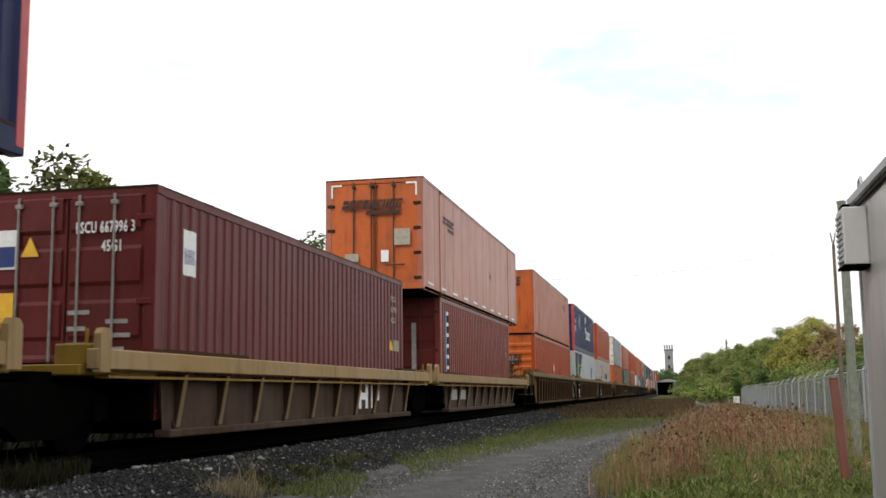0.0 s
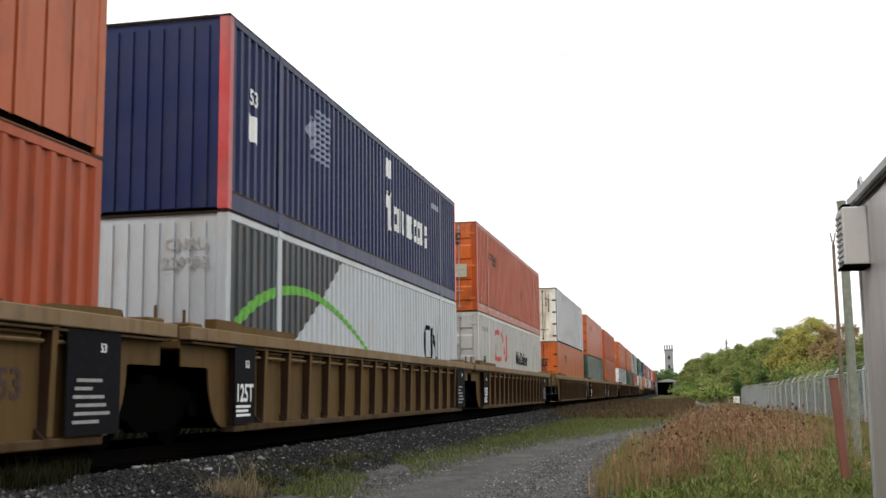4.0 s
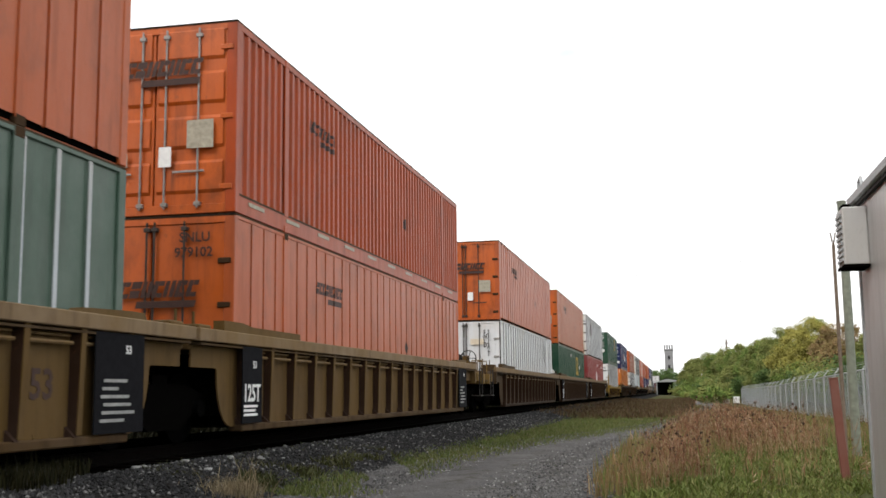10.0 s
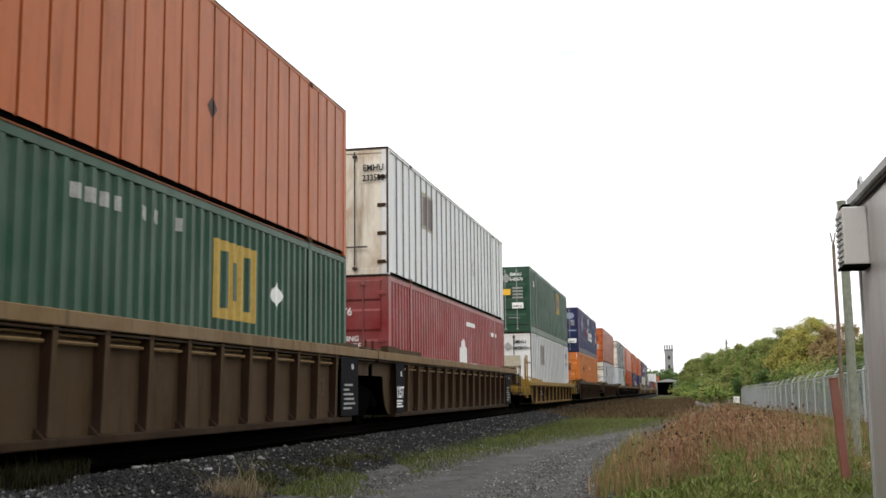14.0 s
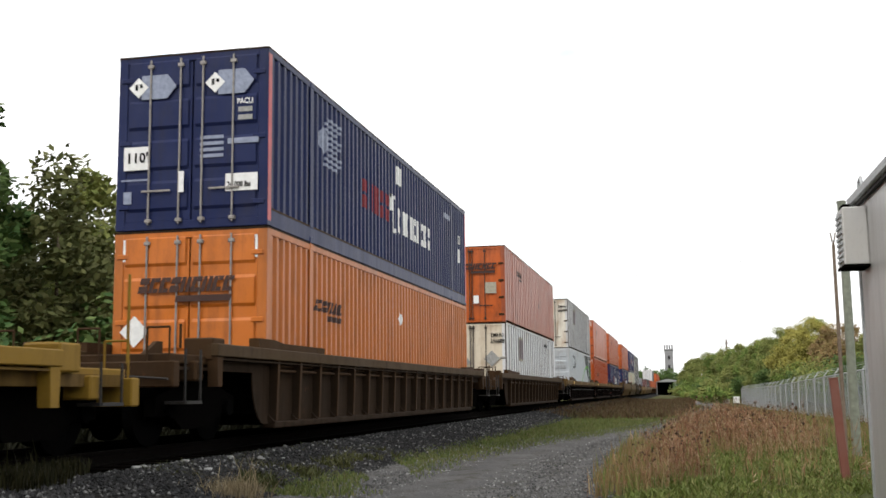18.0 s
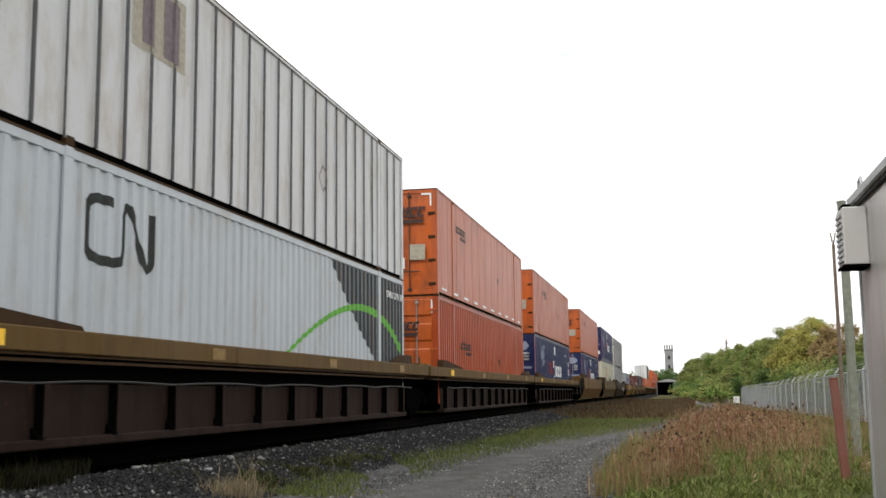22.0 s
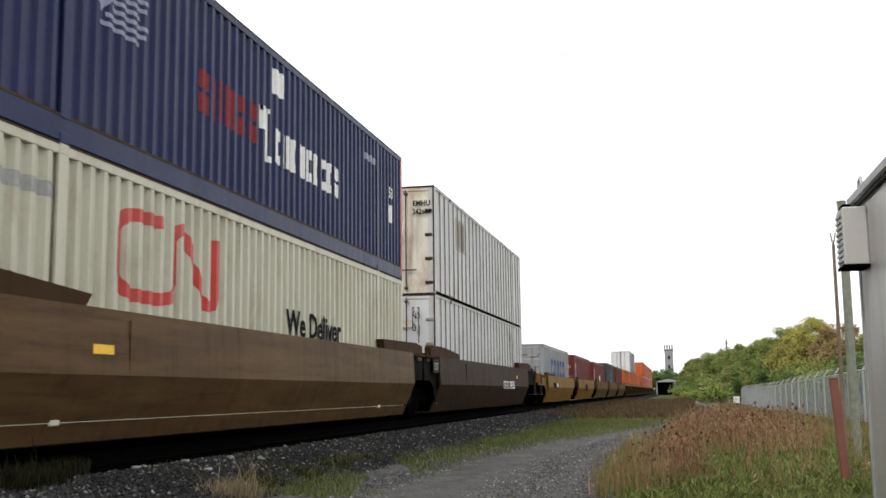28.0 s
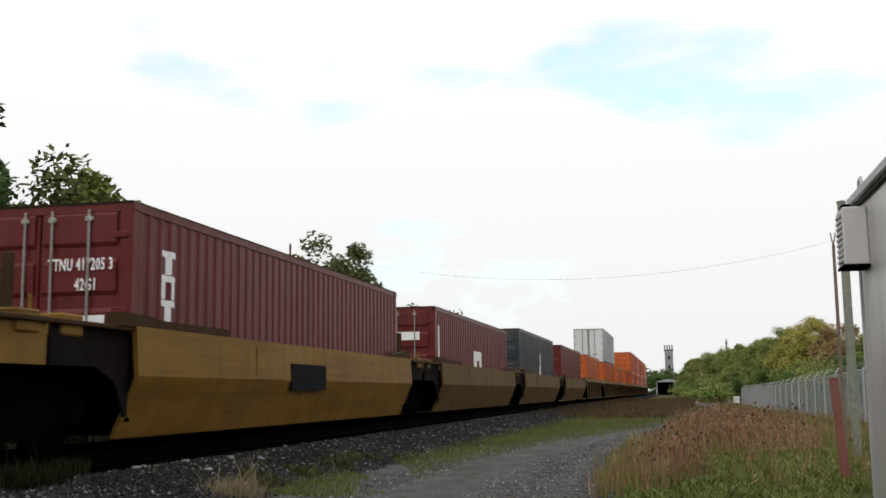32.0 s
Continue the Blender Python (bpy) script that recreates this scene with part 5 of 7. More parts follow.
c = load(orange_box("seam", "doors", label="clay-orange ribbed container with a rust-dark lower door", colour="clay_orange", end_mat="door_orange", end_z=2.0, seed=11, name_y=3.4), 192.42, UPPER)
c = load(container("green", style="wave", end="doors", label="dark green corrugated container with white placard", rods="grey"), 192.42)
end_text(c, 0.05, 2.0, 0.26, "EMHU", "mark_white")
end_text(c, 0.05, 1.7, 0.26, "643443", "mark_white")
end_diamond(c, 0.85, 1.35, 0.26, "mark_white")
mark(c, [rect(10.2, 1.35, 1.45, 1.1)], "mark_gold", "logo_patch")
part("logo_bar", decals([rect(10.4, 1.5, 0.22, 0.8), rect(10.8, 1.62, 0.2, 0.55), rect(11.2, 1.5, 0.22, 0.8)], c[1], c[0]["half"], 0.009), M["green"], c[0])
mark(c, [diamond(12.55, 1.85, 0.24)], "mark_white", "placard")
side_text(c, 0.9, 0.75, 0.34, "53", "mark_white")
side_text(c, 15.1, 0.6, 0.34, "53", "mark_white")
mark(c, [[rect(6.6 + k * 0.3, 2.38, 0.17, 0.17)] for k in range(9) if k not in (4, 7)], "mark_grey", "number_bar")

c = load(white_box(label="white ribbed container with brown-stained doors", stained=True, number="233533", patch=3.5), 211.67, UPPER)
c = load(container("maroon", style="wave", end="doors", label="maroon corrugated container with white house-shaped mark", rods="maroon"), 211.67)
end_text(c, -0.25, 2.3, 0.24, "HGIU", "mark_white")
end_text(c, -0.25, 2.02, 0.24, "630576", "mark_white")
end_text(c, -0.15, 1.45, 0.16, "WARNING\nHIGH CUBE", "mark_white")
mark(c, [[(7.9, 0.3), (9.1, 0.3), (9.1, 1.5), (8.5, 1.95), (7.9, 1.5)]], "mark_white", "emblem")
mark(c, wordmark(9.6, 0.85, 1.2, 0.35, 3, 0.25, 0, 4) + wordmark(9.6, 0.35, 2.6, 0.35, 6, 0.25, 0, 6), "mark_white", "letter_bar")
mark(c, [rect(9.0, 2.3, 1.4, 0.13), rect(13.4, 2.2, 1.2, 0.13)], "mark_white", "number_bar")

c = load(container("green", style="wave", end="doors", label="dark green corrugated container with yellow logo panels", rods="grey"), 235.4, UPPER)
end_mark(c, -1.08, 2.3, 0.5, 0.36, "mark_yellow", d=0.06)
end_text(c, 0.42, 2.5, 0.19, "EMHU", "mark_white", d=0.02)
end_text(c, 0.42, 2.28, 0.19, "645670", "mark_white", d=0.02)
end_diamond(c, 0.25, 2.4, 0.22, "mark_grey")
end_text(c, -1.08, 1.9, 0.13, "WARNING\nHIGH\nCUBE", "mark_white", d=0.02)
end_text(c, -0.62, 1.8, 0.24, "53'", "mark_white", d=0.02)
end_mark(c, 0.08, 1.65, 0.36, 0.26, "mark_yellow", d=0.06)
end_mark(c, 0.5, 1.05, 0.5, 0.26, "mark_white", d=0.06)
end_text(c, 0.53, 1.12, 0.1, "24,000 lbs", "mark_black", d=0.064)
for k in range(4):
    end_mark(c, 0.52, 1.5 + k * 0.14, 0.46, 0.07, "mark_grey", "stencil_bar")
end_mark(c, -0.98, 1.1, 0.17, 0.18, "mark_white")
end_mark(c, -0.52, 1.1, 0.17, 0.18, "mark_white")
mark(c, [rect(10.6, 1.55, 1.5, 1.1)], "mark_gold", "logo_patch")
part("logo_bar", decals([rect(10.8, 1.7, 0.22, 0.8), rect(11.2, 1.82, 0.2, 0.55), rect(11.65, 1.7, 0.22, 0.8)], c[1], c[0]["half"], 0.009), M["mark_navy"], c[0])
side_text(c, 1.1, 2.1, 0.34, "53", "mark_white")
mark(c, [[rect(7.6 + k * 0.26, 2.3, 0.15, 0.15)] for k in range(6)], "mark_grey", "number_bar")
c = load(white_box(label="white ribbed container with grimy logo patches", number="", patch=3.75, stained=False, rib="mark_grey"), 235.4)
end_text(c, 0.5, 2.42, 0.21, "EMHU", "mark_black")
end_text(c, 0.48, 2.15, 0.21, "660843", "mark_black")
end_mark(c, -1.05, 2.0, 0.5, 0.42, "mark_yellow", d=0.06)
end_mark(c, -0.95, 1.4, 1.75, 0.5, "mark_buff", d=0.06)
end_diamond(c, 0.27, 2.3, 0.2, "mark_grey")
mark(c, [rect(14.5, 2.15, 1.1, 0.3), rect(14.65, 1.72, 0.9, 0.24)], "mark_grey", "stencil_bar")

load(blue_box(), 259.15, UPPER)
c = load(orange_box("wave", "doors", "bright_orange", 2.3, "bright orange corrugated container with a white placard", 1.75, 1.9, plates=False, end_mat="bright_door", corners=True), 259.15)
mark(c, [diamond(8.25, 1.98, 0.2)], "mark_white", "placard")
end_diamond(c, -0.9, 1.3, 0.25, "mark_white")

load(orange_box("seam", "doors", "rusty_orange", end_mat="door_orange", label="orange ribbed container over a white one", end_z=2.0, seed=13, end_x=-0.65), 283.0, UPPER)
c = load(white_box(label="white ribbed container with dented doors", ends="creamwhite", number="296675", patch=3.5), 283.0)
side_text(c, 11.65, 2.42, 0.21, "EMHU  296675", "mark_black")
end_mark(c, -0.95, 1.75, 0.45, 0.5, "mark_yellow", d=0.06)
end_diamond(c, 0.75, 1.55, 0.3, "mark_grey")
end_diamond(c, -0.3, 1.45, 0.25, "mark_grey")

load(white_box(label="white ribbed container with peeling dirty doors", stained=True, number="640017", patch=3.6, colour="dirty_white"), 306.96, UPPER)
load(eco_box(False, "pale grey container with a green sweep and dark rear corner"), 306.96)

load(orange_box("flat", "doors", label="orange smooth-sided container with a pale rib", end_x=-1.05, end_w=2.0, seed=15, name_y=2.5, tape=True), 326.8, UPPER)
load(orange_box("wave", "doors", "redorange", 3.1, "red-orange corrugated container with barred doors", 1.55, 1.95, plates=False, corners=True), 326.8)

load(orange_box("seam", "doors", label="orange ribbed container with a cream door plate", end_z=2.05, seed=17, name_y=3.5), 346.6, UPPER)
load(blue_box(label="navy blue container with white name bars in a brown car"), 346.6)
load(orange_box("seam", "doors", label="orange ribbed container above a navy one", end_z=1.95, seed=19, name_y=3.0), 370.6, UPPER)
load(blue_box(label="navy blue container with faded white marks"), 370.6)

load(blue_box(label="navy blue container over a cream railway container"), 391.2, UPPER)
c = load(rail_box("cream", "mark_red", end="waves", label="cream corrugated railway container with faded red mark"), 391.2)
end_text(c, -1.0, 2.25, 0.36, "53ft", "mark_black", d=0.01)
end_text(c, -1.0, 1.8, 0.36, "XHC", "mark_black", d=0.01)
end_text(c, 0.3, 2.35, 0.2, "C\nN\nR\nU", "mark_black", 1.0, 0.9, d=0.01)
end_text(c, 0.65, 2.35, 0.2, "2\n3\n7\n7\n1\n9", "mark_black", 1.0, 0.9, d=0.01)

load(white_box(label="white ribbed container with brown-streaked doors", stained=True, number="242650", patch=3.2, colour="dirty_white"), 410.76, UPPER)
c = load(white_box(label="white ribbed container beneath another white one", number="331391", col=True, patch=0, colour="dirty_white"), 410.76)
side_text(c, 12.7, 2.35, 0.23, "S\nN\nL\nU", "mark_black", 1.0, 0.76)
side_text(c, 13.02, 2.35, 0.23, "3\n3\n1\n3\n9\n1", "mark_black", 1.0, 0.76)

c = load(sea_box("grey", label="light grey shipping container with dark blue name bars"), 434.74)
mark(c, [[q for q in (rect(3.2 + k * 1.4, 1.13, 0.27, 0.74), rect(3.9 + k * 1.4, 1.13, 0.2, 0.22 if k in (0, 3) else 0.74), rect(3.9 + k * 1.4, 1.65, 0.2, 0.22), rect(3.32 + k * 1.4, 1.03, 0.66, 0.2), rect(3.32 + k * 1.4, 1.77, 0.66, 0.2))] for k in range(5)], "mark_navy", "letter_bar")
mark(c, wordmark(2.2, 1.72, 1.9, 0.28, 6, 0.25, 0, 2) + [[rect(0.95, 1.5, 1.0, 0.14)]], "mark_silver", "letter_bar")
end_mark(c, -1.0, 1.6, 0.4, 0.6, "mark_navy")
bm = bmesh.new()
bm.faces.new([bm.verts.new(p) for p in ((-0.55, -0.034, 1.75), (-0.25, -0.034, 1.75), (-0.4, -0.034, 2.05))])
part("warning_sign", bm, M["mark_yellow"], c[0], "yellow warning triangle")
end_mark(c, 0.45, 2.0, 0.5, 0.12, "mark_grey", "number_bar")
end_mark(c, 0.55, 1.8, 0.3, 0.12, "mark_grey", "number_bar")

c = load(sea_box("brown", label="oxide-brown shipping container with white lettering down its side"), 450.7)
end_text(c, 0.14, 1.78, 0.2, "TTNU 417205 3", "mark_white", 1.1, narrow=0.58)
end_text(c, 0.5, 1.54, 0.2, "42G1", "mark_white", 1.1, narrow=0.6)
end_mark(c, 0.02, 1.1, 0.42, 0.14, "mark_white", "stencil_bar")
end_mark(c, 0.55, 1.1, 0.35, 0.14, "mark_white", "stencil_bar")
mark(c, [[rect(0.75, 2.02 - k * 0.31, 0.4, 0.08), rect(0.75 if k % 3 == 1 else 0.88, 1.8 - k * 0.31, 0.14, 0.22)] + ([rect(1.02, 1.8 - k * 0.31, 0.12, 0.22)] if k % 3 == 1 else []) for k in range(6)], "mark_white", "letter_bar")
c = load(sea_box("brown", label="oxide-brown shipping container with a white panel"), 466.9)
end_mark(c, -0.8, 1.7, 1.6, 0.22, "mark_white", "sign")
mark(c, [rect(0.4, 0.9, 0.2, 1.2)], "mark_white", "letter_bar")
mark(c, [rect(5.6, 0.3, 0.45, 1.3), rect(6.5, 0.3, 0.45, 1.3), rect(6.05, 1.3, 0.45, 0.3)], "mark_white", "emblem")
c = load(sea_box("slate", 2.896, "dark slate shipping container with a white emblem"), 482.6)
mark(c, [[(5.2, 0.3), (7.6, 0.3), (6.6, 0.9)], [(6.2, 0.9), (6.9, 0.9), (6.9, 2.3)]], "mark_white", "emblem")
end_mark(c, -0.6, 1.6, 0.8, 0.4, "mark_white", "sign")
load(sea_box("brown", 2.896, "oxide-brown shipping container far down the line"), 498.8)
load(container("orange", length=L40, style="wave", end="doors", far=True, label="orange shipping container far down the line"), 515.5)
load(white_box(label="white ribbed container high on the far stack", number="", patch=0), 533.9, UPPER)
load(orange_box("wave", "doors", "orange", 0, "orange container under a white one", plates=False), 533.9)
load(container("orange", length=L40, style="wave", end="doors", far=True, label="orange shipping container far down the line"), 555.8)
load(container("redorange", length=L40, style="wave", end="doors", far=True, label="red-orange shipping container far down the line"), 575.2)
for y, top, low in ((592.5, "redorange", "redorange"), (612.0, "orange", "redorange"), (631.5, "redorange", "orange"), (653.0, "orange", "redorange")):
    load(container(top, style="wave", end="doors", far=True, label="red-orange container on the far end of the train"), y, UPPER)
    cc = load(container(low, style="wave", end="doors", far=True, label="red-orange container on the far end of the train"), y)
    mark(cc, [rect(2.5, 0.6, 0.9, 1.4)], "mark_white", "sign")


# ---- the setting: ground, track, road ----
M.update({
    "ground": mixed("rough_grass_ground", ((0.05, 0.065, 0.02), (0.10, 0.075, 0.035), (0.035, 0.055, 0.015)), 0.35, 0.95, 0.5, 9.0, 0.06, 12.0),
    "gravel": mixed("grey_gravel", ((0.095, 0.093, 0.093), (0.135, 0.132, 0.13), (0.07, 0.065, 0.056)), 0.8, 0.95, 0.9, 26.0, 0.05, 40.0),
    # Track bed: the shade beneath the train is put into near-black stone.
    "trackbed": mixed("shaded_track_bed", ((0.006, 0.0056, 0.005), (0.01, 0.0095, 0.009), (0.005, 0.0045, 0.004)), 1.2, 0.98, 1.0, 18.0, 0.08, 30.0),
    "ballast": mixed("ballast_bed", ((0.018, 0.017, 0.017), (0.028, 0.027, 0.026), (0.012, 0.011, 0.011)), 1.2, 0.95, 1.0, 18.0, 0.08, 30.0),
    "stone": leafy("ballast_stone", ((0.014, 0.014, 0.015), (0.027, 0.027, 0.028), (0.038, 0.038, 0.04), (0.02, 0.019, 0.018), (0.048, 0.047, 0.048), (0.027, 0.026, 0.024), (0.035, 0.035, 0.035), (0.24, 0.237, 0.232)), 0.9, 0.8),
    "grit": leafy("gravel_stone", ((0.05, 0.05, 0.051), (0.1, 0.1, 0.1), (0.08, 0.078, 0.072), (0.14, 0.14, 0.14), (0.09, 0.088, 0.085), (0.36, 0.355, 0.35)), 0.9, 0.8),
    "grass": leafy("green_grass", ((0.06, 0.088, 0.016), (0.11, 0.145, 0.032), (0.165, 0.195, 0.052), (0.24, 0.215, 0.09), (0.09, 0.125, 0.026), (0.15, 0.165, 0.046), (0.055, 0.07, 0.02)), 0.6, 1.1),
    "drygrass": leafy("dry_grass", ((0.16, 0.105, 0.05), (0.25, 0.16, 0.08), (0.125, 0.15, 0.038), (0.37, 0.27, 0.15), (0.095, 0.15, 0.03), (0.15, 0.185, 0.05))),
    "weed": leafy("brown_weeds", ((0.125, 0.052, 0.031), (0.235, 0.112, 0.068), (0.35, 0.2, 0.122), (0.16, 0.115, 0.045), (0.26, 0.108, 0.068), (0.14, 0.09, 0.04), (0.58, 0.45, 0.31)), 0.7, 0.9),
    "stripgrass": leafy("trodden_grass", ((0.055, 0.08, 0.02), (0.095, 0.125, 0.034), (0.135, 0.15, 0.05), (0.16, 0.14, 0.066))),
    "leaf_olive": leafy("olive_leaves", ((0.103, 0.127, 0.0345), (0.161, 0.178, 0.046), (0.218, 0.218, 0.069), (0.127, 0.149, 0.0345))),
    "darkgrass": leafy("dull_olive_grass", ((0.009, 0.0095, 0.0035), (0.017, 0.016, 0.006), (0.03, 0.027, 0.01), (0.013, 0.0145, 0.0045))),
    # Brush: near-black, since the shade behind the train is in its colour.
    "brush": leafy("shade_black_brush", ((0.01, 0.011, 0.005), (0.014, 0.015, 0.007), (0.02, 0.019, 0.01))),
    "straw": leafy("bleached_straw", ((0.16, 0.12, 0.07), (0.3, 0.24, 0.15), (0.42, 0.35, 0.23), (0.2, 0.17, 0.08))),
    "weedgreen": leafy("dull_green_weeds", ((0.03, 0.036, 0.012), (0.055, 0.06, 0.02), (0.085, 0.08, 0.032), (0.045, 0.05, 0.016))),
    "farweed": leafy("far_brown_weeds", ((0.05, 0.032, 0.018), (0.09, 0.055, 0.03), (0.12, 0.085, 0.045), (0.07, 0.065, 0.025))),
    "seed": leafy("dark_seed_heads", ((0.025, 0.017, 0.011), (0.07, 0.042, 0.025), (0.14, 0.085, 0.05))),
    "leaf": leafy("green_leaves", ((0.0585, 0.0975, 0.0195), (0.0975, 0.15, 0.0286), (0.143, 0.195, 0.0455), (0.208, 0.234, 0.0585))),
    "leaf_brown": leafy("dull_brownish_leaves", ((0.055, 0.065, 0.022), (0.09, 0.098, 0.034), (0.13, 0.128, 0.05), (0.075, 0.085, 0.027))),
    "leaf_dark": leafy("deep_green_leaves", ((0.027, 0.0607, 0.0162), (0.054, 0.0945, 0.0243), (0.081, 0.121, 0.0338), (0.101, 0.135, 0.0405))),
    "leaf_yellow": leafy("yellowing_leaves", ((0.19, 0.18, 0.035), (0.27, 0.245, 0.055), (0.33, 0.29, 0.08), (0.22, 0.205, 0.045))),
    "leaf_rust": leafy("rusty_autumn_leaves", ((0.17, 0.115, 0.05), (0.25, 0.15, 0.07), (0.19, 0.145, 0.055), (0.16, 0.14, 0.05))),
})


def ground_z(x, y):
    """Height of the land: gravel at 0, a low verge by the hut, a rise to the track bed."""
    z = 0.0
    if x > -0.6:
        z += 0.13 * min(1.0, (x + 0.6) / 1.0)
    if -6.4 < x < -4.2:
        z += 0.24 * (-4.2 - x) / 2.2
    elif -8.6 <= x <= -6.4:
        z += 0.24
    elif -13 < x < -8.6:
        z += 0.24 * (x + 13) / 4.4
    if x > 2 and y > 30:
        z -= 0.3 * min(1.0, (y - 30) / 60)
    return z


xs = [-4000, -900, -250, -90, -45, -30, -22, -17, -13, -10.8, -8.6, -6.4, -5.8, -5.2, -4.6, -4.2, -3.6, -3, -2.4, -1.8, -1.2, -0.6, -0.1, 0.4, 1, 1.6, 2.2, 3, 4, 5, 6.5, 8, 10, 14, 20, 32, 60, 130, 400, 1200, 4000]
ys = [-3000, -300, -60, -20, -8, 0, 4, 7, 9, 10.5, 12, 13.5, 15, 17, 19, 21, 24, 27, 30, 34, 38, 43, 50, 60, 72, 90, 120, 170, 260, 500, 1200, 4900]
rnd = random.Random(4)
bm = bmesh.new()
grid = [[bm.verts.new((x, y, ground_z(x, y) + (rnd.uniform(-0.02, 0.02) if abs(x) < 9 and 0 < y < 90 else 0) - (0.02 if -8.6 <= x <= -5.2 else 0))) for y in ys] for x in xs]
for i in range(len(xs) - 1):
    for j in range(len(ys) - 1):
        bm.faces.new((grid[i][j], grid[i + 1][j], grid[i + 1][j + 1], grid[i][j + 1]))
ground = new("ground", mesh_of("ground", bm))
ground.data.materials.append(M["ground"])
tagged(ground, "rough grassy ground beside the railway", "ground", kind="structure")
for f in ground.data.polygons:
    f.use_smooth = True

# the gravel track beside the line: left and right edge along y
ROAD = [(-30, -4.9, -0.9), (0, -4.9, -0.9), (8, -4.85, -0.8), (12, -4.8, -0.8), (18, -4.75, -1.0), (24, -3.9, -0.9), (32, -1.9, -0.2), (40, -0.5, 0.7), (50, 0.2, 1.6), (70, 0.9, 2.6), (110, 1.6, 3.6)]


def road_edge(y):
    for (y0, a0, b0), (y1, a1, b1) in zip(ROAD, ROAD[1:]):
        if y0 <= y <= y1:
            k = (y - y0) / (y1 - y0)
            return a0 + (a1 - a0) * k, b0 + (b1 - b0) * k
    return ROAD[-1][1:]


bm = bmesh.new()
prev = None
y = -30.0
while y < 110:
    a, b = road_edge(y)
    row = []
    for k in range(9):
        x = a + (b - a) * k / 8
        edge = 0.18 * noise.noise((x * 2, y * 0.7, 1)) if k in (0, 8) else 0
        hump = 0.03 * math.cos((k - 4) / 4 * math.pi * 2)
        row.append(bm.verts.new((x + edge, y, ground_z(x + edge, y) + 0.03 + (hump * 0.5 if 0 < k < 8 else -0.045))))
    if prev:
        for i in range(8):
            bm.faces.new((prev[i], prev[i + 1], row[i + 1], row[i]))
    prev, y = row, y + (0.8 if y < 40 else 3.0)
road = new("road", mesh_of("road", bm))
road.data.materials.append(M["gravel"])
tagged(road, "grey gravel service track beside the line", "road", kind="structure")
for f in road.data.polygons:
    f.use_smooth = True

BED = ((-3.2, 0.05), (-2.1, 0.31), (-1.4, 0.34), (-0.75, 0.33), (0, 0.31), (0.75, 0.33), (1.4, 0.34), (1.55, 0.33), (1.8, 0.30), (2.2, 0.22), (2.6, 0.13), (3.0, 0.04))
for name, cut, mat, label in (("track_bed", BED[1:8], "trackbed", "ballast between the rails, blackened for the shade under the train"), ("ballast", BED[7:], "ballast", "dark grey crushed-stone ballast shoulder"), ("ballast_bank", BED[:2], "ballast", "dark grey ballast bank on the far side")):
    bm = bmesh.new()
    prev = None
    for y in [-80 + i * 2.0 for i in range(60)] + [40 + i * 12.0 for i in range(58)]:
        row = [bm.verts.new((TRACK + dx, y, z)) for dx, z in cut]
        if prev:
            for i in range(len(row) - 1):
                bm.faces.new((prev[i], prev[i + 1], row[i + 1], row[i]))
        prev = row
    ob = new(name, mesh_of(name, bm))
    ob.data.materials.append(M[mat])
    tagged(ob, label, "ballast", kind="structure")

track = thing("railway_track", "rails on timber sleepers in ballast, near-black for the train's shade", "railway track", kind="structure")
for s in (-1, 1):
    x = TRACK + s * 0.755
    part("rail", prism([(x - 0.07, 0.36), (x + 0.07, 0.36), (x + 0.07, 0.375), (x + 0.012, 0.39), (x + 0.012, 0.485), (x + 0.036, 0.495), (x + 0.036, 0.525), (x - 0.036, 0.525), (x - 0.036, 0.495), (x - 0.012, 0.485), (x - 0.012, 0.39), (x - 0.07, 0.375)], -80, 730), M["shade_rail"], track)
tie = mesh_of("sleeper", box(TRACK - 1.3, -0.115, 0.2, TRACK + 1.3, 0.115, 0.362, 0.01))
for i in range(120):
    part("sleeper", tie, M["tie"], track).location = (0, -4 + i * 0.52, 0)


# ---- scattered stuff: stones, blades, stalks ----
def stuff(name, verts, faces, material, label, category):
    me = bpy.data.meshes.new(name)
    me.from_pydata(verts, [], faces)
    me.materials.append(M[material])
    ob = new(name, me)
    return tagged(ob, label, category, kind="stuff")


OCTA = np.array([(1, 0, 0), (-1, 0, 0), (0, 1, 0), (0, -1, 0), (0, 0, 1), (0, 0, -1)], float)
OFACE = [(0, 2, 4), (2, 1, 4), (1, 3, 4), (3, 0, 4), (2, 0, 5), (1, 2, 5), (3, 1, 5), (0, 3, 5)]


def stones(name, n, place, size, material, label, seed):
    r = np.random.RandomState(seed)
    rr = random.Random(seed)
    V, F = [], []
    for i in range(n):
        x, y, z = place(rr)
        s = size * (0.5 + 0.9 * rr.random() ** 2)
        v = OCTA * (s * r.uniform(0.6, 1.15, (6, 3))) * (1, 1, 0.75)
        a = rr.uniform(0, 6.3)
        c_, s_ = math.cos(a), math.sin(a)
        v = v @ np.array(((c_, -s_, 0), (s_, c_, 0), (0, 0, 1))) + r.uniform(-0.15, 0.15, (6, 3)) * s
        V += [(p[0] + x, p[1] + y, p[2] + z) for p in v]
        F += [tuple(6 * i + k for k in f) for f in OFACE]
    return stuff(name, V, F, material, label, "stones")


def ballast_z(dx):
    for (x0, z0), (x1, z1) in zip(BED, BED[1:]):
        if x0 <= dx <= x1:
            return z0 + (z1 - z0) * (dx - x0) / (x1 - x0)
    return 0.05


def on_ballast(r):
    y = 8 + 44 * r.random() ** 1.6
    dx = r.uniform(1.3, 2.99)
    return TRACK + dx, y, ballast_z(dx) + 0.008


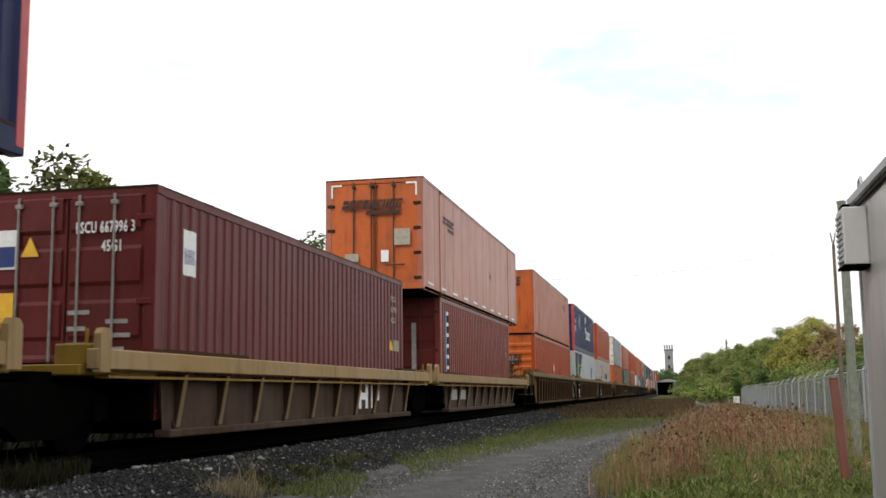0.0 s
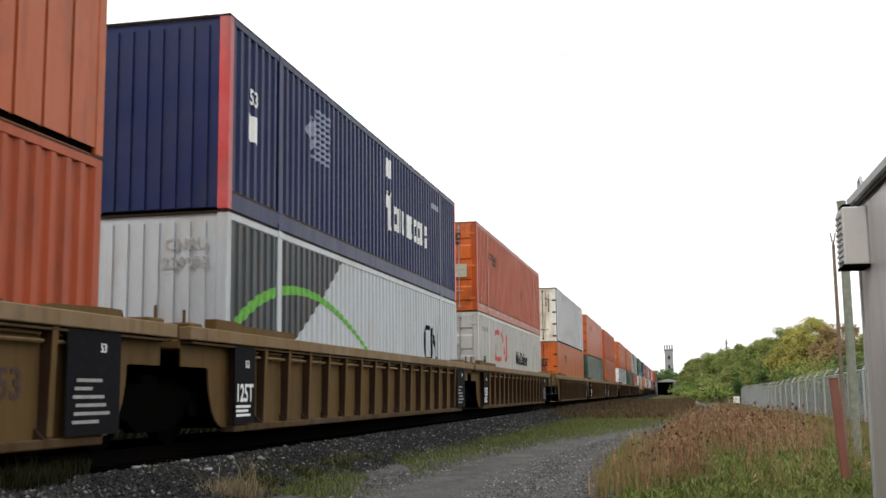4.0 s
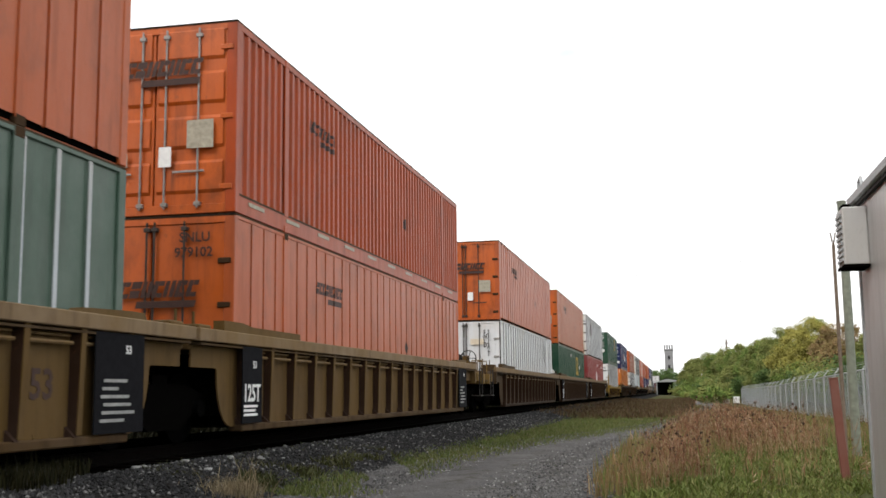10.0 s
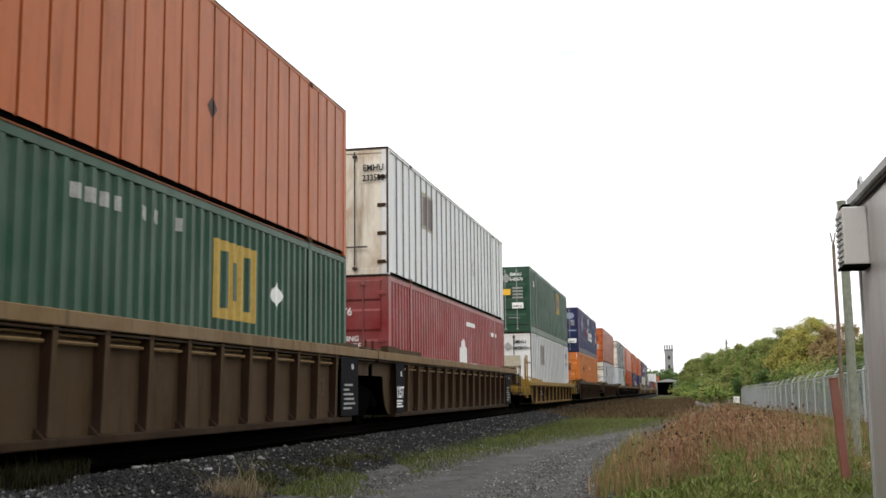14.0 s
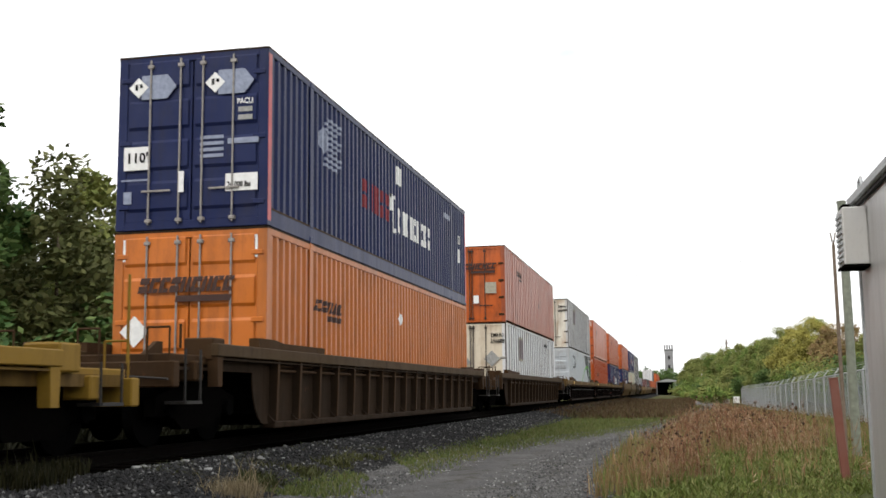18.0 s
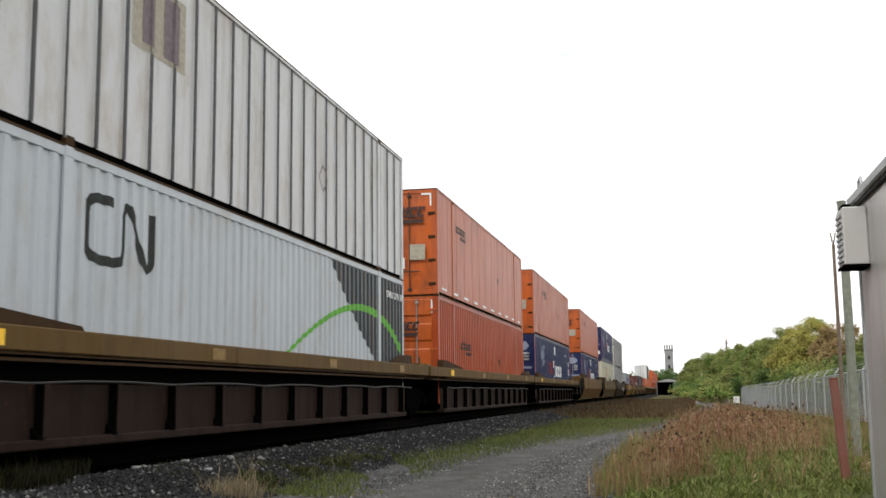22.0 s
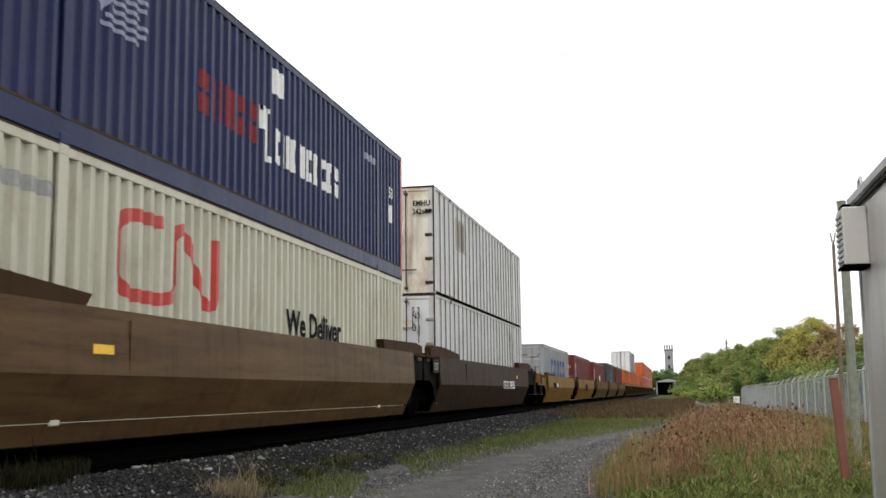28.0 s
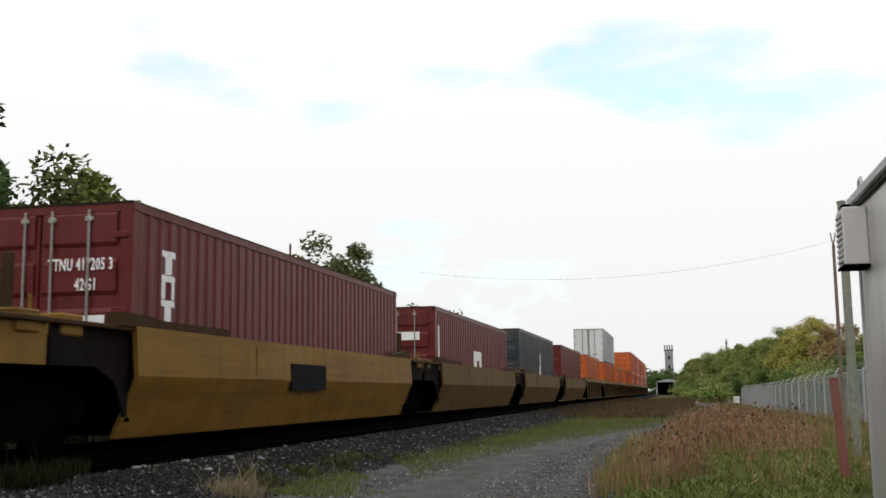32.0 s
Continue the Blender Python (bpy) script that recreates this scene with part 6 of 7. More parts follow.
def on_road(r):
    y = 9 + 34 * r.random() ** 1.5
    a, b = road_edge(y)
    return (x := r.uniform(a - 0.35, b + 0.1)), y, ground_z(x, y) + 0.03


stones("ballast_stones", 22000, on_ballast, 0.031, "stone", "loose grey ballast stones along the line", 5)
stones("gravel_stones", 26000, on_road, 0.019, "grit", "small grey stones on the gravel track", 6)


def blades(name, n, place, tall, material, label, seed, wide=0.012, lean=0.35):
    r = random.Random(seed)
    V, F = [], []
    for i in range(n):
        x, y, z, k = place(r)
        h = tall * k * r.uniform(0.55, 1.15)
        a, ln = r.uniform(0, 6.283), r.uniform(0.1, lean) * h
        dx, dy = math.cos(a), math.sin(a)
        b = r.uniform(0, 6.283)
        wx, wy = math.cos(b) * wide * (0.7 + k * 0.5), math.sin(b) * wide * (0.7 + k * 0.5)
        mx, my = x + dx * ln * 0.35, y + dy * ln * 0.35
        o = len(V)
        V += [(x - wx, y - wy, z - 0.02), (x + wx, y + wy, z - 0.02), (mx + wx * 0.8, my + wy * 0.8, z + h * 0.55), (mx - wx * 0.8, my - wy * 0.8, z + h * 0.55), (x + dx * ln, y + dy * ln, z + h)]
        F += [(o, o + 1, o + 2, o + 3), (o + 3, o + 2, o + 4)]
    return stuff(name, V, F, material, label, "grass")


def verge_place(r):
    """Green grass by the hut and along the far side of the track's edge."""
    while True:
        y = 9.5 + 34 * r.random() ** 1.8
        x = r.uniform(-0.6, 5.2)
        if x > road_edge(y)[1] - 0.05 + 0.25 * noise.noise((x, y, 0)) and not (x > 1.6 and y < 10.9):
            return x, y, ground_z(x, y), 0.75 + 0.9 * noise.noise((x * 1.6, y * 1.6, 7))


def strip_place(r):
    """The grass strip between the ballast and the gravel."""
    while True:
        y = 11.5 + 66 * r.random() ** 1.4
        a = road_edge(y)[0]
        lo, hi = -5.0 - 0.035 * y, a + 0.5 + 1.1 * r.random() ** 2
        x = r.uniform(max(lo, -6.1), hi)
        if noise.noise((x * 0.9, y * 0.35, 2)) > -0.05 + (-0.12 if y < 20 else -0.4):
            return x, y, ground_z(x, y), 0.7


def corner_place(r):
    while True:
        x, y = r.uniform(-7.2, -5.75) + 0.0, r.uniform(8.6, 10.9)
        if x < -0.605 * y + 0.25 * noise.noise((x * 3, y * 3, 5)):
            return x, y, max(ground_z(x, y), ballast_z(x - TRACK)), 1.0 if r.random() > 0.004 else 2.3


def tuft_place(r):
    x, y = r.gauss(-4.7, 0.13), r.gauss(11.0, 0.2)
    return x, y, ground_z(x, y), 1.25 if r.random() < 0.04 else 0.62


def far_place(r):
    while True:
        x, y = r.uniform(-6.2, 1.5), 46 + 90 * r.random()
        a, b = road_edge(y)
        if not (a + 0.2 < x < b - 0.2):
            return x, y, ground_z(x, y), 1.0


def weed_place(r):
    while True:
        y = 11.8 + 42 * r.random() ** 1.5
        x = r.uniform(-1.1, 5.4)
        e = road_edge(y)[1]
        lim = 13.3 + (2.7 if x > 0.3 else 1.6) * (x - 0.3) + 1.3 * noise.noise((x * 0.8, y * 0.5, 9))
        if x > e - 0.15 + 0.55 * noise.noise((x * 1.1, y * 0.9, 21)) and (y > lim or r.random() < 0.07) and noise.noise((x * 0.9, y * 0.45, 4)) > -0.3 and not (x > 2.9 and y > 24 and r.random() < 0.75) and not (1.4 < x < 2.2 and 11.6 < y < 12.8 and r.random() < 0.7):
            return x, y, ground_z(x, y), (0.75 + 0.4 * noise.noise((x * 0.5, y * 0.5, 8)) - (0.25 if x > 2.5 else 0)) * min(1.0, 0.42 + max(0.0, x - e) * 0.8)


blades("weed_bed_grass", 13000, lambda r: (lambda p: (p[0], p[1], p[2], 0.35 + 0.9 * r.random() ** 2))(weed_place(r)), 0.34, "drygrass", "dry grass among the brown weeds", 17, 0.007)
blades("verge_grass", 70000, verge_place, 0.11, "grass", "green grass by the hut and fence", 11, 0.0075, 1.3)
blades("strip_grass", 46000, strip_place, 0.12, "stripgrass", "thin green grass between ballast and gravel", 12, 0.01)
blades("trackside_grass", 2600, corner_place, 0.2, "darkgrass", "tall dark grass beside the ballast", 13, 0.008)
blades("dry_tuft", 800, tuft_place, 0.36, "straw", "dry straw-coloured tuft in the gravel", 14, 0.0035, 0.8)
blades("far_dry_grass", 16000, far_place, 0.26, "farweed", "brown dry weeds far along the line", 15, 0.03)


def foot_place(r):
    """Low dark weeds along the foot of the ballast."""
    while True:
        x, y = r.uniform(-6.0, -4.6), 11.2 + 7 * r.random() ** 1.5
        if noise.noise((x * 1.9, y * 1.3, 12)) > 0.1:
            return x, y, ground_z(x, y) + 0.03, 0.6 + 0.5 * r.random()


blades("low_weeds", 3200, foot_place, 0.16, "weedgreen", "low dull-green weeds at the ballast's foot", 18, 0.01, 1.2)
rnd = random.Random(31)
for i in range(7):
    x, y = rnd.uniform(-6.1, -5.3), rnd.uniform(11.2, 14.4)
    st = thing("pale_stone", "pale angular stone lying on the dark ballast", "stone", "pale stones on the ballast")
    bm = bmesh.new()
    bmesh.ops.create_icosphere(bm, subdivisions=1, radius=1.0)
    w = rnd.uniform(0.022, 0.05)
    for v in bm.verts:
        k = rnd.uniform(0.7, 1.2)
        v.co = Vector((v.co.x * k * w * 1.4, v.co.y * k * w, v.co.z * k * w * 0.6))
    part("stone", bm, M["mark_grey"], st)
    st.matrix_basis = pose(x, y, ballast_z(x - TRACK) + 0.02, rz=rnd.uniform(0, 180))
# Added to close the view under the cars, in shade-black blades.
blades("far_side_undergrowth", 15000, lambda r: (TRACK - r.uniform(2.3, 5.0), -6 + 90 * r.random(), 0.05, 1.0), 0.95, "brush", "added undergrowth beyond the line, near-black for shade", 41, 0.022, 0.9)


# brown weeds: a branching stalk with seed heads, in a few shapes, set down many times
def weed_shape(seed):
    r = random.Random(seed)
    V, F, S, SF = [], [], [], []

    def strip(a, b, w):
        o = len(V)
        ang = r.uniform(0, 3.14)
        dx, dy = math.cos(ang) * w, math.sin(ang) * w
        V.extend([(a[0] - dx, a[1] - dy, a[2]), (a[0] + dx, a[1] + dy, a[2]), (b[0] + dx * 0.6, b[1] + dy * 0.6, b[2]), (b[0] - dx * 0.6, b[1] - dy * 0.6, b[2])])
        F.append((o, o + 1, o + 2, o + 3))

    def head(p, s):
        o = len(S)
        S.extend([(p[0] + v[0] * s, p[1] + v[1] * s, p[2] + v[2] * s * 1.2) for v in OCTA])
        SF.extend([tuple(o + k for k in f) for f in OFACE])

    top = Vector((r.uniform(-0.12, 0.12), r.uniform(-0.12, 0.12), 1.0))
    strip((0, 0, -0.03), top * 0.5, 0.006)
    strip(top * 0.5, top, 0.005)
    for i in range(9):
        k = r.uniform(0.3, 0.95)
        a = top * k
        b = a + Vector((r.uniform(-0.2, 0.2), r.uniform(-0.2, 0.2), r.uniform(0.1, 0.28)))
        strip(a, b, 0.004)
        if k > 0.74 and r.random() < 0.1:
            head(b, r.uniform(0.02, 0.036))
    for i in range(10):
        a = top * r.uniform(0.02, 0.75)
        b = a + Vector((r.uniform(-0.2, 0.2), r.uniform(-0.2, 0.2), r.uniform(-0.04, 0.1)))
        strip(a, b, 0.014)
    if r.random() < 0.5:
        head(top, r.uniform(0.026, 0.044))
    return np.array(V), F, np.array(S).reshape(-1, 3), SF


def weeds(n, place, tall, seed, label):
    shapes = [weed_shape(seed * 10 + i) for i in range(8)]
    r = random.Random(seed)
    V, F, S, SF = [], [], [], []
    for i in range(n):
        x, y, z, k = place(r)
        v, f, s, sf = shapes[r.randrange(8)]
        a, h = r.uniform(0, 6.28), tall * k * (r.uniform(0.35, 1.1) if r.random() < 0.93 else r.uniform(1.1, 1.6))
        c_, s_ = math.cos(a), math.sin(a)
        rot = np.array(((c_, s_, 0), (-s_, c_, 0), (0, 0, 1))) * h
        o = len(V)
        V.extend(map(tuple, v @ rot + (x, y, z)))
        F.extend(tuple(o + q for q in ff) for ff in f)
        o = len(S)
        S.extend(map(tuple, s @ rot + (x, y, z)))
        SF.extend(tuple(o + q for q in ff) for ff in sf)
    stuff("brown_weeds", V, F, "weed", label, "weeds")
    stuff("seed_heads", S, SF, "seed", "dark dry seed heads on brown weeds", "weeds")


weeds(5200, weed_place, 0.58, 3, "tall brown dried weeds beside the gravel track")


# ---- trees ----
def tree(x, y, height, spread, leaf, label, seed, count=2600, leaf_size=0.17, low=0.22, name="tree", trunk_r=0.14, dome=0):
    """Tapered trunk, limbs, and a crown of many leaves in uneven clumps."""
    r = random.Random(seed)
    z = ground_z(x, y)
    root = thing(name, label, "tree", "trees along the line")
    root.location = (x, y, z)
    bm = bmesh.new()
    top = Vector((r.uniform(-0.3, 0.3), r.uniform(-0.3, 0.3), height * 0.72))
    rod((0, 0, -0.15), top * 0.5, trunk_r, 8, trunk_r * 0.65, bm)
    rod(top * 0.5, top, trunk_r * 0.65, 8, trunk_r * 0.2, bm)
    clumps = []
    nl = 9
    for i in range(nl):
        k = r.uniform(0.25, 0.85)
        a = 6.283 * i / nl + r.uniform(-0.4, 0.4)
        reach = spread * r.uniform(0.5, 0.95) * (1.15 - 0.55 * k)
        b = top * k + Vector((math.cos(a) * reach, math.sin(a) * reach, height * r.uniform(0.06, 0.24)))
        rod(top * k, b, trunk_r * 0.32, 6, trunk_r * 0.1, bm)
        clumps.append(b)
        for j in range(2):
            cc = b + Vector((r.gauss(0, 0.3), r.gauss(0, 0.3), r.gauss(0.1, 0.25))) * spread * 0.5
            rod(b, cc, trunk_r * 0.12, 5, trunk_r * 0.04, bm)
            clumps.append(cc)
    part("trunk", bm, M["bark"], root)
    for i in range(14):
        a, k = r.uniform(0, 6.283), r.random()
        zz = height * (low + (0.93 - low) * k)
        rad = spread * math.sin(math.pi * min(0.96, 0.12 + 0.86 * k)) ** 0.7 * r.uniform(0.35, 0.95)
        clumps.append(Vector((math.cos(a) * rad, math.sin(a) * rad, zz)))
    for i in range(dome):
        a, k = r.uniform(0, 6.283), r.random() ** 0.8
        zz = height * (0.15 + 0.78 * k)
        rad = spread * 0.92 * math.cos(1.35 * max(0.0, k - 0.3) / 0.7) * r.uniform(0.8, 1.0)
        clumps.append(Vector((math.cos(a) * rad, math.sin(a) * rad, zz)))
    clumps.append(Vector((top.x, top.y, height * 0.93)))
    V, F = [], []
    per = count // len(clumps)
    for cp in clumps:
        cr = spread * (r.uniform(0.16, 0.3) if dome else r.uniform(0.2, 0.42))
        for i in range(per):
            d = Vector((r.gauss(0, 1), r.gauss(0, 1), r.gauss(0, 0.8)))
            p = cp + d.normalized() * cr * r.random() ** 0.45
            if p.z < 0.15:
                p.z = r.uniform(0.15, 0.6)
            s = leaf_size * r.uniform(0.6, 1.3)
            u = Vector((r.gauss(0, 1), r.gauss(0, 1), r.gauss(0, 0.6))).normalized()
            w = u.orthogonal().normalized()
            o = len(V)
            V += [tuple(p - u * s), tuple(p + w * s * 0.5 + u * s * 0.1), tuple(p + u * s), tuple(p - w * s * 0.5 + u * s * 0.1)]
            F.append((o, o + 1, o + 2, o + 3))
    me = bpy.data.meshes.new("crown")
    me.from_pydata(V, [], F)
    part("crown", me, M[leaf], root)
    return root


r = random.Random(21)
# the row behind the track: place along it, height and spread
for y, x, h, sp, leaf in ((27.5, -20.5, 10.6, 1.9, "leaf_dark"), (31, -19.5, 9.1, 2.5, "leaf_brown"), (33.8, -20, 9.4, 2.2, "leaf_olive"), (36.2, -21, 8.5, 2.4, "leaf_brown"), (39, -20, 8.2, 2.2, "leaf_brown"), (42.2, -20.5, 8.0, 2.3, "leaf_dark"),
                          (45, -20, 8.3, 2.2, "leaf_brown"), (47.5, -19.6, 7.4, 1.9, "leaf_olive"), (58.5, -20, 10.6, 2.6, "leaf_brown"), (65.5, -20, 11.0, 2.5, "leaf_brown"), (70.5, -20, 8.9, 2.2, "leaf_brown"), (82, -20, 8.2, 2.6, "leaf_dark"), (90, -20, 7.2, 2.6, "leaf_brown"),
                          (97, -20, 8.7, 2.6, "leaf_brown"), (104, -20, 8.1, 2.5, "leaf_dark"), (116, -21, 7.6, 3.0, "leaf_brown"), (130, -21, 7.6, 3.2, "leaf_dark")):
    tree(x, y, h, sp, leaf, "leafy green tree behind the railway line", int(y * 10), 8500 if y < 80 else 2600, 0.15 if y < 80 else 0.2)
for i in range(12):
    tree(-25 + r.uniform(-1, 1), 26 + i * 3.4, r.uniform(6.6, 8.2), 2.7, "leaf_dark", "dark green tree in the second row behind the line", 1200 + i, 6000, 0.15, 0.05)
# The row also runs on out of view, to block low light.
for i in range(26):
    y = -4 + i * 4.2
    tree(-15.5 + r.uniform(-1.2, 1.2), y, r.uniform(3.0, 4.6), 2.3, "leaf_dark", "dense green shrub behind the railway line", 900 + i, 2400, 0.15, 0.05, "shrub", 0.06)

# the wood behind the fence, falling away along the line
WOOD = [(16.8, 99, 6.9, "leaf_olive"), (15.3, 102, 7.7, "leaf_rust"), (14.6, 108, 8.6, "leaf_rust"), (13.6, 112, 9.0, "leaf_yellow"), (12.4, 118, 9.2, "leaf_yellow"), (11.6, 126, 8.5, "leaf_olive"), (11.2, 134, 8.3, "leaf"), (10.6, 142, 8.0, "leaf_olive"),
        (10.2, 152, 8.2, "leaf"), (9.4, 160, 8.0, "leaf_olive"), (9.2, 170, 8.1, "leaf"), (8.2, 180, 7.9, "leaf_olive"), (7.2, 190, 7.7, "leaf"), (5.8, 200, 7.4, "leaf_olive"), (4.4, 208, 7.0, "leaf_olive"), (3.2, 216, 6.4, "leaf_olive"), (2.6, 226, 5.6, "leaf_olive"),
        (18.5, 104, 8.0, "leaf"), (20.5, 110, 8.2, "leaf_olive"), (15.5, 125, 8.8, "leaf")]
# the wood's outline against the sky: bearing and rise, both for each metre of distance
CREST = ((0.0, 0.02), (0.0073, 0.0265), (0.0227, 0.0338), (0.048, 0.041), (0.0727, 0.0457), (0.088, 0.0557), (0.1033, 0.0623), (0.1153, 0.067), (0.132, 0.0643), (0.1387, 0.0603), (0.3, 0.05))


def crest(x, y):
    for (u0, v0), (u1, v1) in zip(CREST, CREST[1:]):
        if u0 <= x / y <= u1:
            return 1.15 + y * (v0 + (v1 - v0) * (x / y - u0) / (u1 - u0))
    return 1.15 + y * 0.02


for i, (x, y, h, leaf) in enumerate(WOOD):
    h = crest(x, y) * (1.0 if i % 2 else 0.94)
    tree(x, y, h, min(3.2, h * 0.36), leaf, "autumn tree in the wood behind the fence", 300 + i, 13000, 0.115, 0.06, dome=34)
for i in range(22):
    k = i / 21
    x, y = 13.5 - 11 * k + r.uniform(-0.8, 0.8), 84 + 130 * k
    tree(x, y, r.uniform(2.8, 4.2), 2.4, ("leaf_dark", "leaf", "leaf_olive")[i % 3], "dense green shrub at the wood's edge", 500 + i, 5000, 0.115, 0.03, "shrub", 0.07)
for i in range(9):
    tree(3.6 - 0.35 * i + r.uniform(-0.5, 0.5), 112 + 11 * i, r.uniform(0.9, 1.6), 1.5, "leaf_olive" if i % 2 else "leaf", "low green bush beside the line", 700 + i, 900, 0.2, 0.03, "shrub", 0.05)
for i in range(9):
    tree(-13 + i * 2.1, 420 + r.uniform(-8, 8), r.uniform(8.5, 10.5) - 0.15 * i, 4.5, "leaf_dark", "distant dark tree beyond the shed", 800 + i, 900, 0.5, 0.05, "tree", 0.2)

# ---- hut, posts, fence ----
hut = thing("signal_hut", "grey aluminium equipment hut with an overhanging roof", "hut")
part("wall", box(1.77, 5.0, 0.05, 4.2, 10.78, 2.9, 0.01), M["hut"], hut)
part("roof", box(1.70, 4.9, 2.9, 4.3, 10.88, 2.99, 0.012), M["galv"], hut)
# a black line under the roof's overhang
part("eave_trim", box(1.735, 4.95, 2.865, 4.25, 10.84, 2.9), M["black"], hut)
part("corner_trim", box(1.755, 10.72, 0.05, 1.83, 10.79, 2.86, 0.006), M["galv"], hut)
part("seam", box(1.762, 8.9, 0.1, 1.77, 8.94, 2.86), M["galv"], hut)
part("foundation", box(1.85, 5.1, -0.2, 4.1, 10.7, 0.06), M["concrete"], hut)
bm = bmesh.new()
for a, b in (((1.78, 10.62, 2.98), (1.78, 10.62, 3.1)), ((1.78, 10.62, 3.1), (1.78, 10.5, 3.13)), ((1.78, 10.5, 3.13), (1.78, 10.44, 2.98))):
    rod(a, b, 0.016, 8, bm=bm)
part("lifting_eye", bm, M["galv"], hut)
ac = part("cooling_unit", box(1.55, 10.22, 2.27, 1.77, 10.58, 2.81, 0.012), M["hutwhite"], hut, "white louvred wall cooling unit")
for k in range(9):
    part("louvre", box(1.535, 10.25, 2.31 + k * 0.052, 1.552, 10.55, 2.335 + k * 0.052), M["galv"], ac)
part("drip_tray", box(1.54, 10.2, 2.25, 1.78, 10.6, 2.275), M["dark"], ac)
part("conduit", rod((1.80, 10.85, 0.3), (1.80, 10.85, 2.35), 0.02, 8), M["rust"], hut)
lamp = part("wall_lamp", box(1.62, 10.72, 2.86, 1.72, 10.86, 2.92, 0.02), M["dark"], hut, "small dark wall lamp")
part("lamp_arm", rod((1.68, 10.8, 2.84), (1.78, 10.8, 2.78), 0.014, 6), M["dark"], lamp)

mast = thing("mast", "thin grey metal mast with a forked top", "mast")
part("pole", rod((2.285, 16, 0.05), (2.285, 16, 3.2), 0.03, 10, 0.022), M["timber"], mast)
for s in (-1, 1):
    part("prong", rod((2.285, 16, 3.18), (2.285 + s * 0.035, 16, 3.38), 0.01, 6), M["timber"], mast)
post = thing("pole", "stout grey metal pole behind the hut", "pole")
part("shaft", rod((2.58, 17, 0.05), (2.58, 17, 3.97), 0.07, 14, 0.062), M["olive"], post)
part("cap", rod((2.58, 17, 3.96), (2.58, 17, 4.0), 0.07, 14), M["olive"], post)
mk = thing("marker_post", "faded red square marker post leaning in the grass", "post")
mk.matrix_basis = pose(1.75, 12.3, 0.0, 0, -3.6, 0)
part("shaft", box(-0.045, -0.04, -0.1, 0.045, 0.04, 1.26, 0.008), M["redpost"], mk)
part("cap", box(-0.05, -0.045, 1.26, 0.05, 0.045, 1.275, 0.004), M["redpost"], mk)

fence = thing("chain_link_fence", "grey chain-link fence with slanted barbed-wire arms", "fence", kind="structure")


def fence_line(y):
    """Place and top of the fence along the line."""
    x = 5.67 + 0.0 * y + (0.012 * (y - 66) if y > 66 else 0)
    top = 1.75 - 0.012 * (y - 35) if y < 66 else 1.38 - 0.003 * (y - 66)
    return x, top


M["mesh"] = plain("chain_link_mesh", (0.36, 0.385, 0.41), 0.6, 0.2, 0.12)
post_y = [20 + 3.05 * i for i in range(30)]
for y in post_y:
    x, top = fence_line(y)
    part("post", rod((x, y, ground_z(x, y) - 0.1), (x, y, top), 0.034, 8), M["galv"], fence)
    part("arm", rod((x, y, top), (x + 0.2, y, top + 0.26), 0.022, 6), M["galv"], fence)
for ya, yb in zip(post_y, post_y[1:]):
    (xa, ta), (xb, tb) = fence_line(ya), fence_line(yb)
    part("top_rail", rod((xa, ya, ta - 0.02), (xb, yb, tb - 0.02), 0.021, 6), M["galv"], fence)
    for k in (0.35, 0.7, 1.0):
        part("barbed_wire", rod((xa + 0.2 * k, ya, ta + 0.26 * k), (xb + 0.2 * k, yb, tb + 0.26 * k), 0.006, 4), M["galv"], fence)
    bm = bmesh.new()
    za, zb_ = ground_z(xa, ya) - 0.02, ground_z(xb, yb) - 0.02
    n = 60 if ya < 60 else 34
    for i in range(n + 1):
        # two sets of slanting wires
        for sgn in (1, -1):
            u0, u1 = i / n, i / n + sgn * 0.5
            k1 = 1.0
            if u1 > 1:
                k1 = (1 - u0) / 0.5
            if u1 < 0:
                k1 = u0 / 0.5
            if k1 <= 0.02:
                continue
            u1 = u0 + sgn * 0.5 * k1
            y0, y1 = ya + (yb - ya) * u0, ya + (yb - ya) * u1
            z0 = za + (zb_ - za) * u0
            z1 = z0 + (ta - 0.03 - z0) * k1
            w = 0.011 if ya < 60 else 0.02
            v = [bm.verts.new(q) for q in ((xa, y0 - w, z0), (xa, y0 + w, z0), (xb, y1 + w, z1), (xb, y1 - w, z1))]
            bm.faces.new(v)
    part("mesh_panel", bm, M["mesh"], fence)

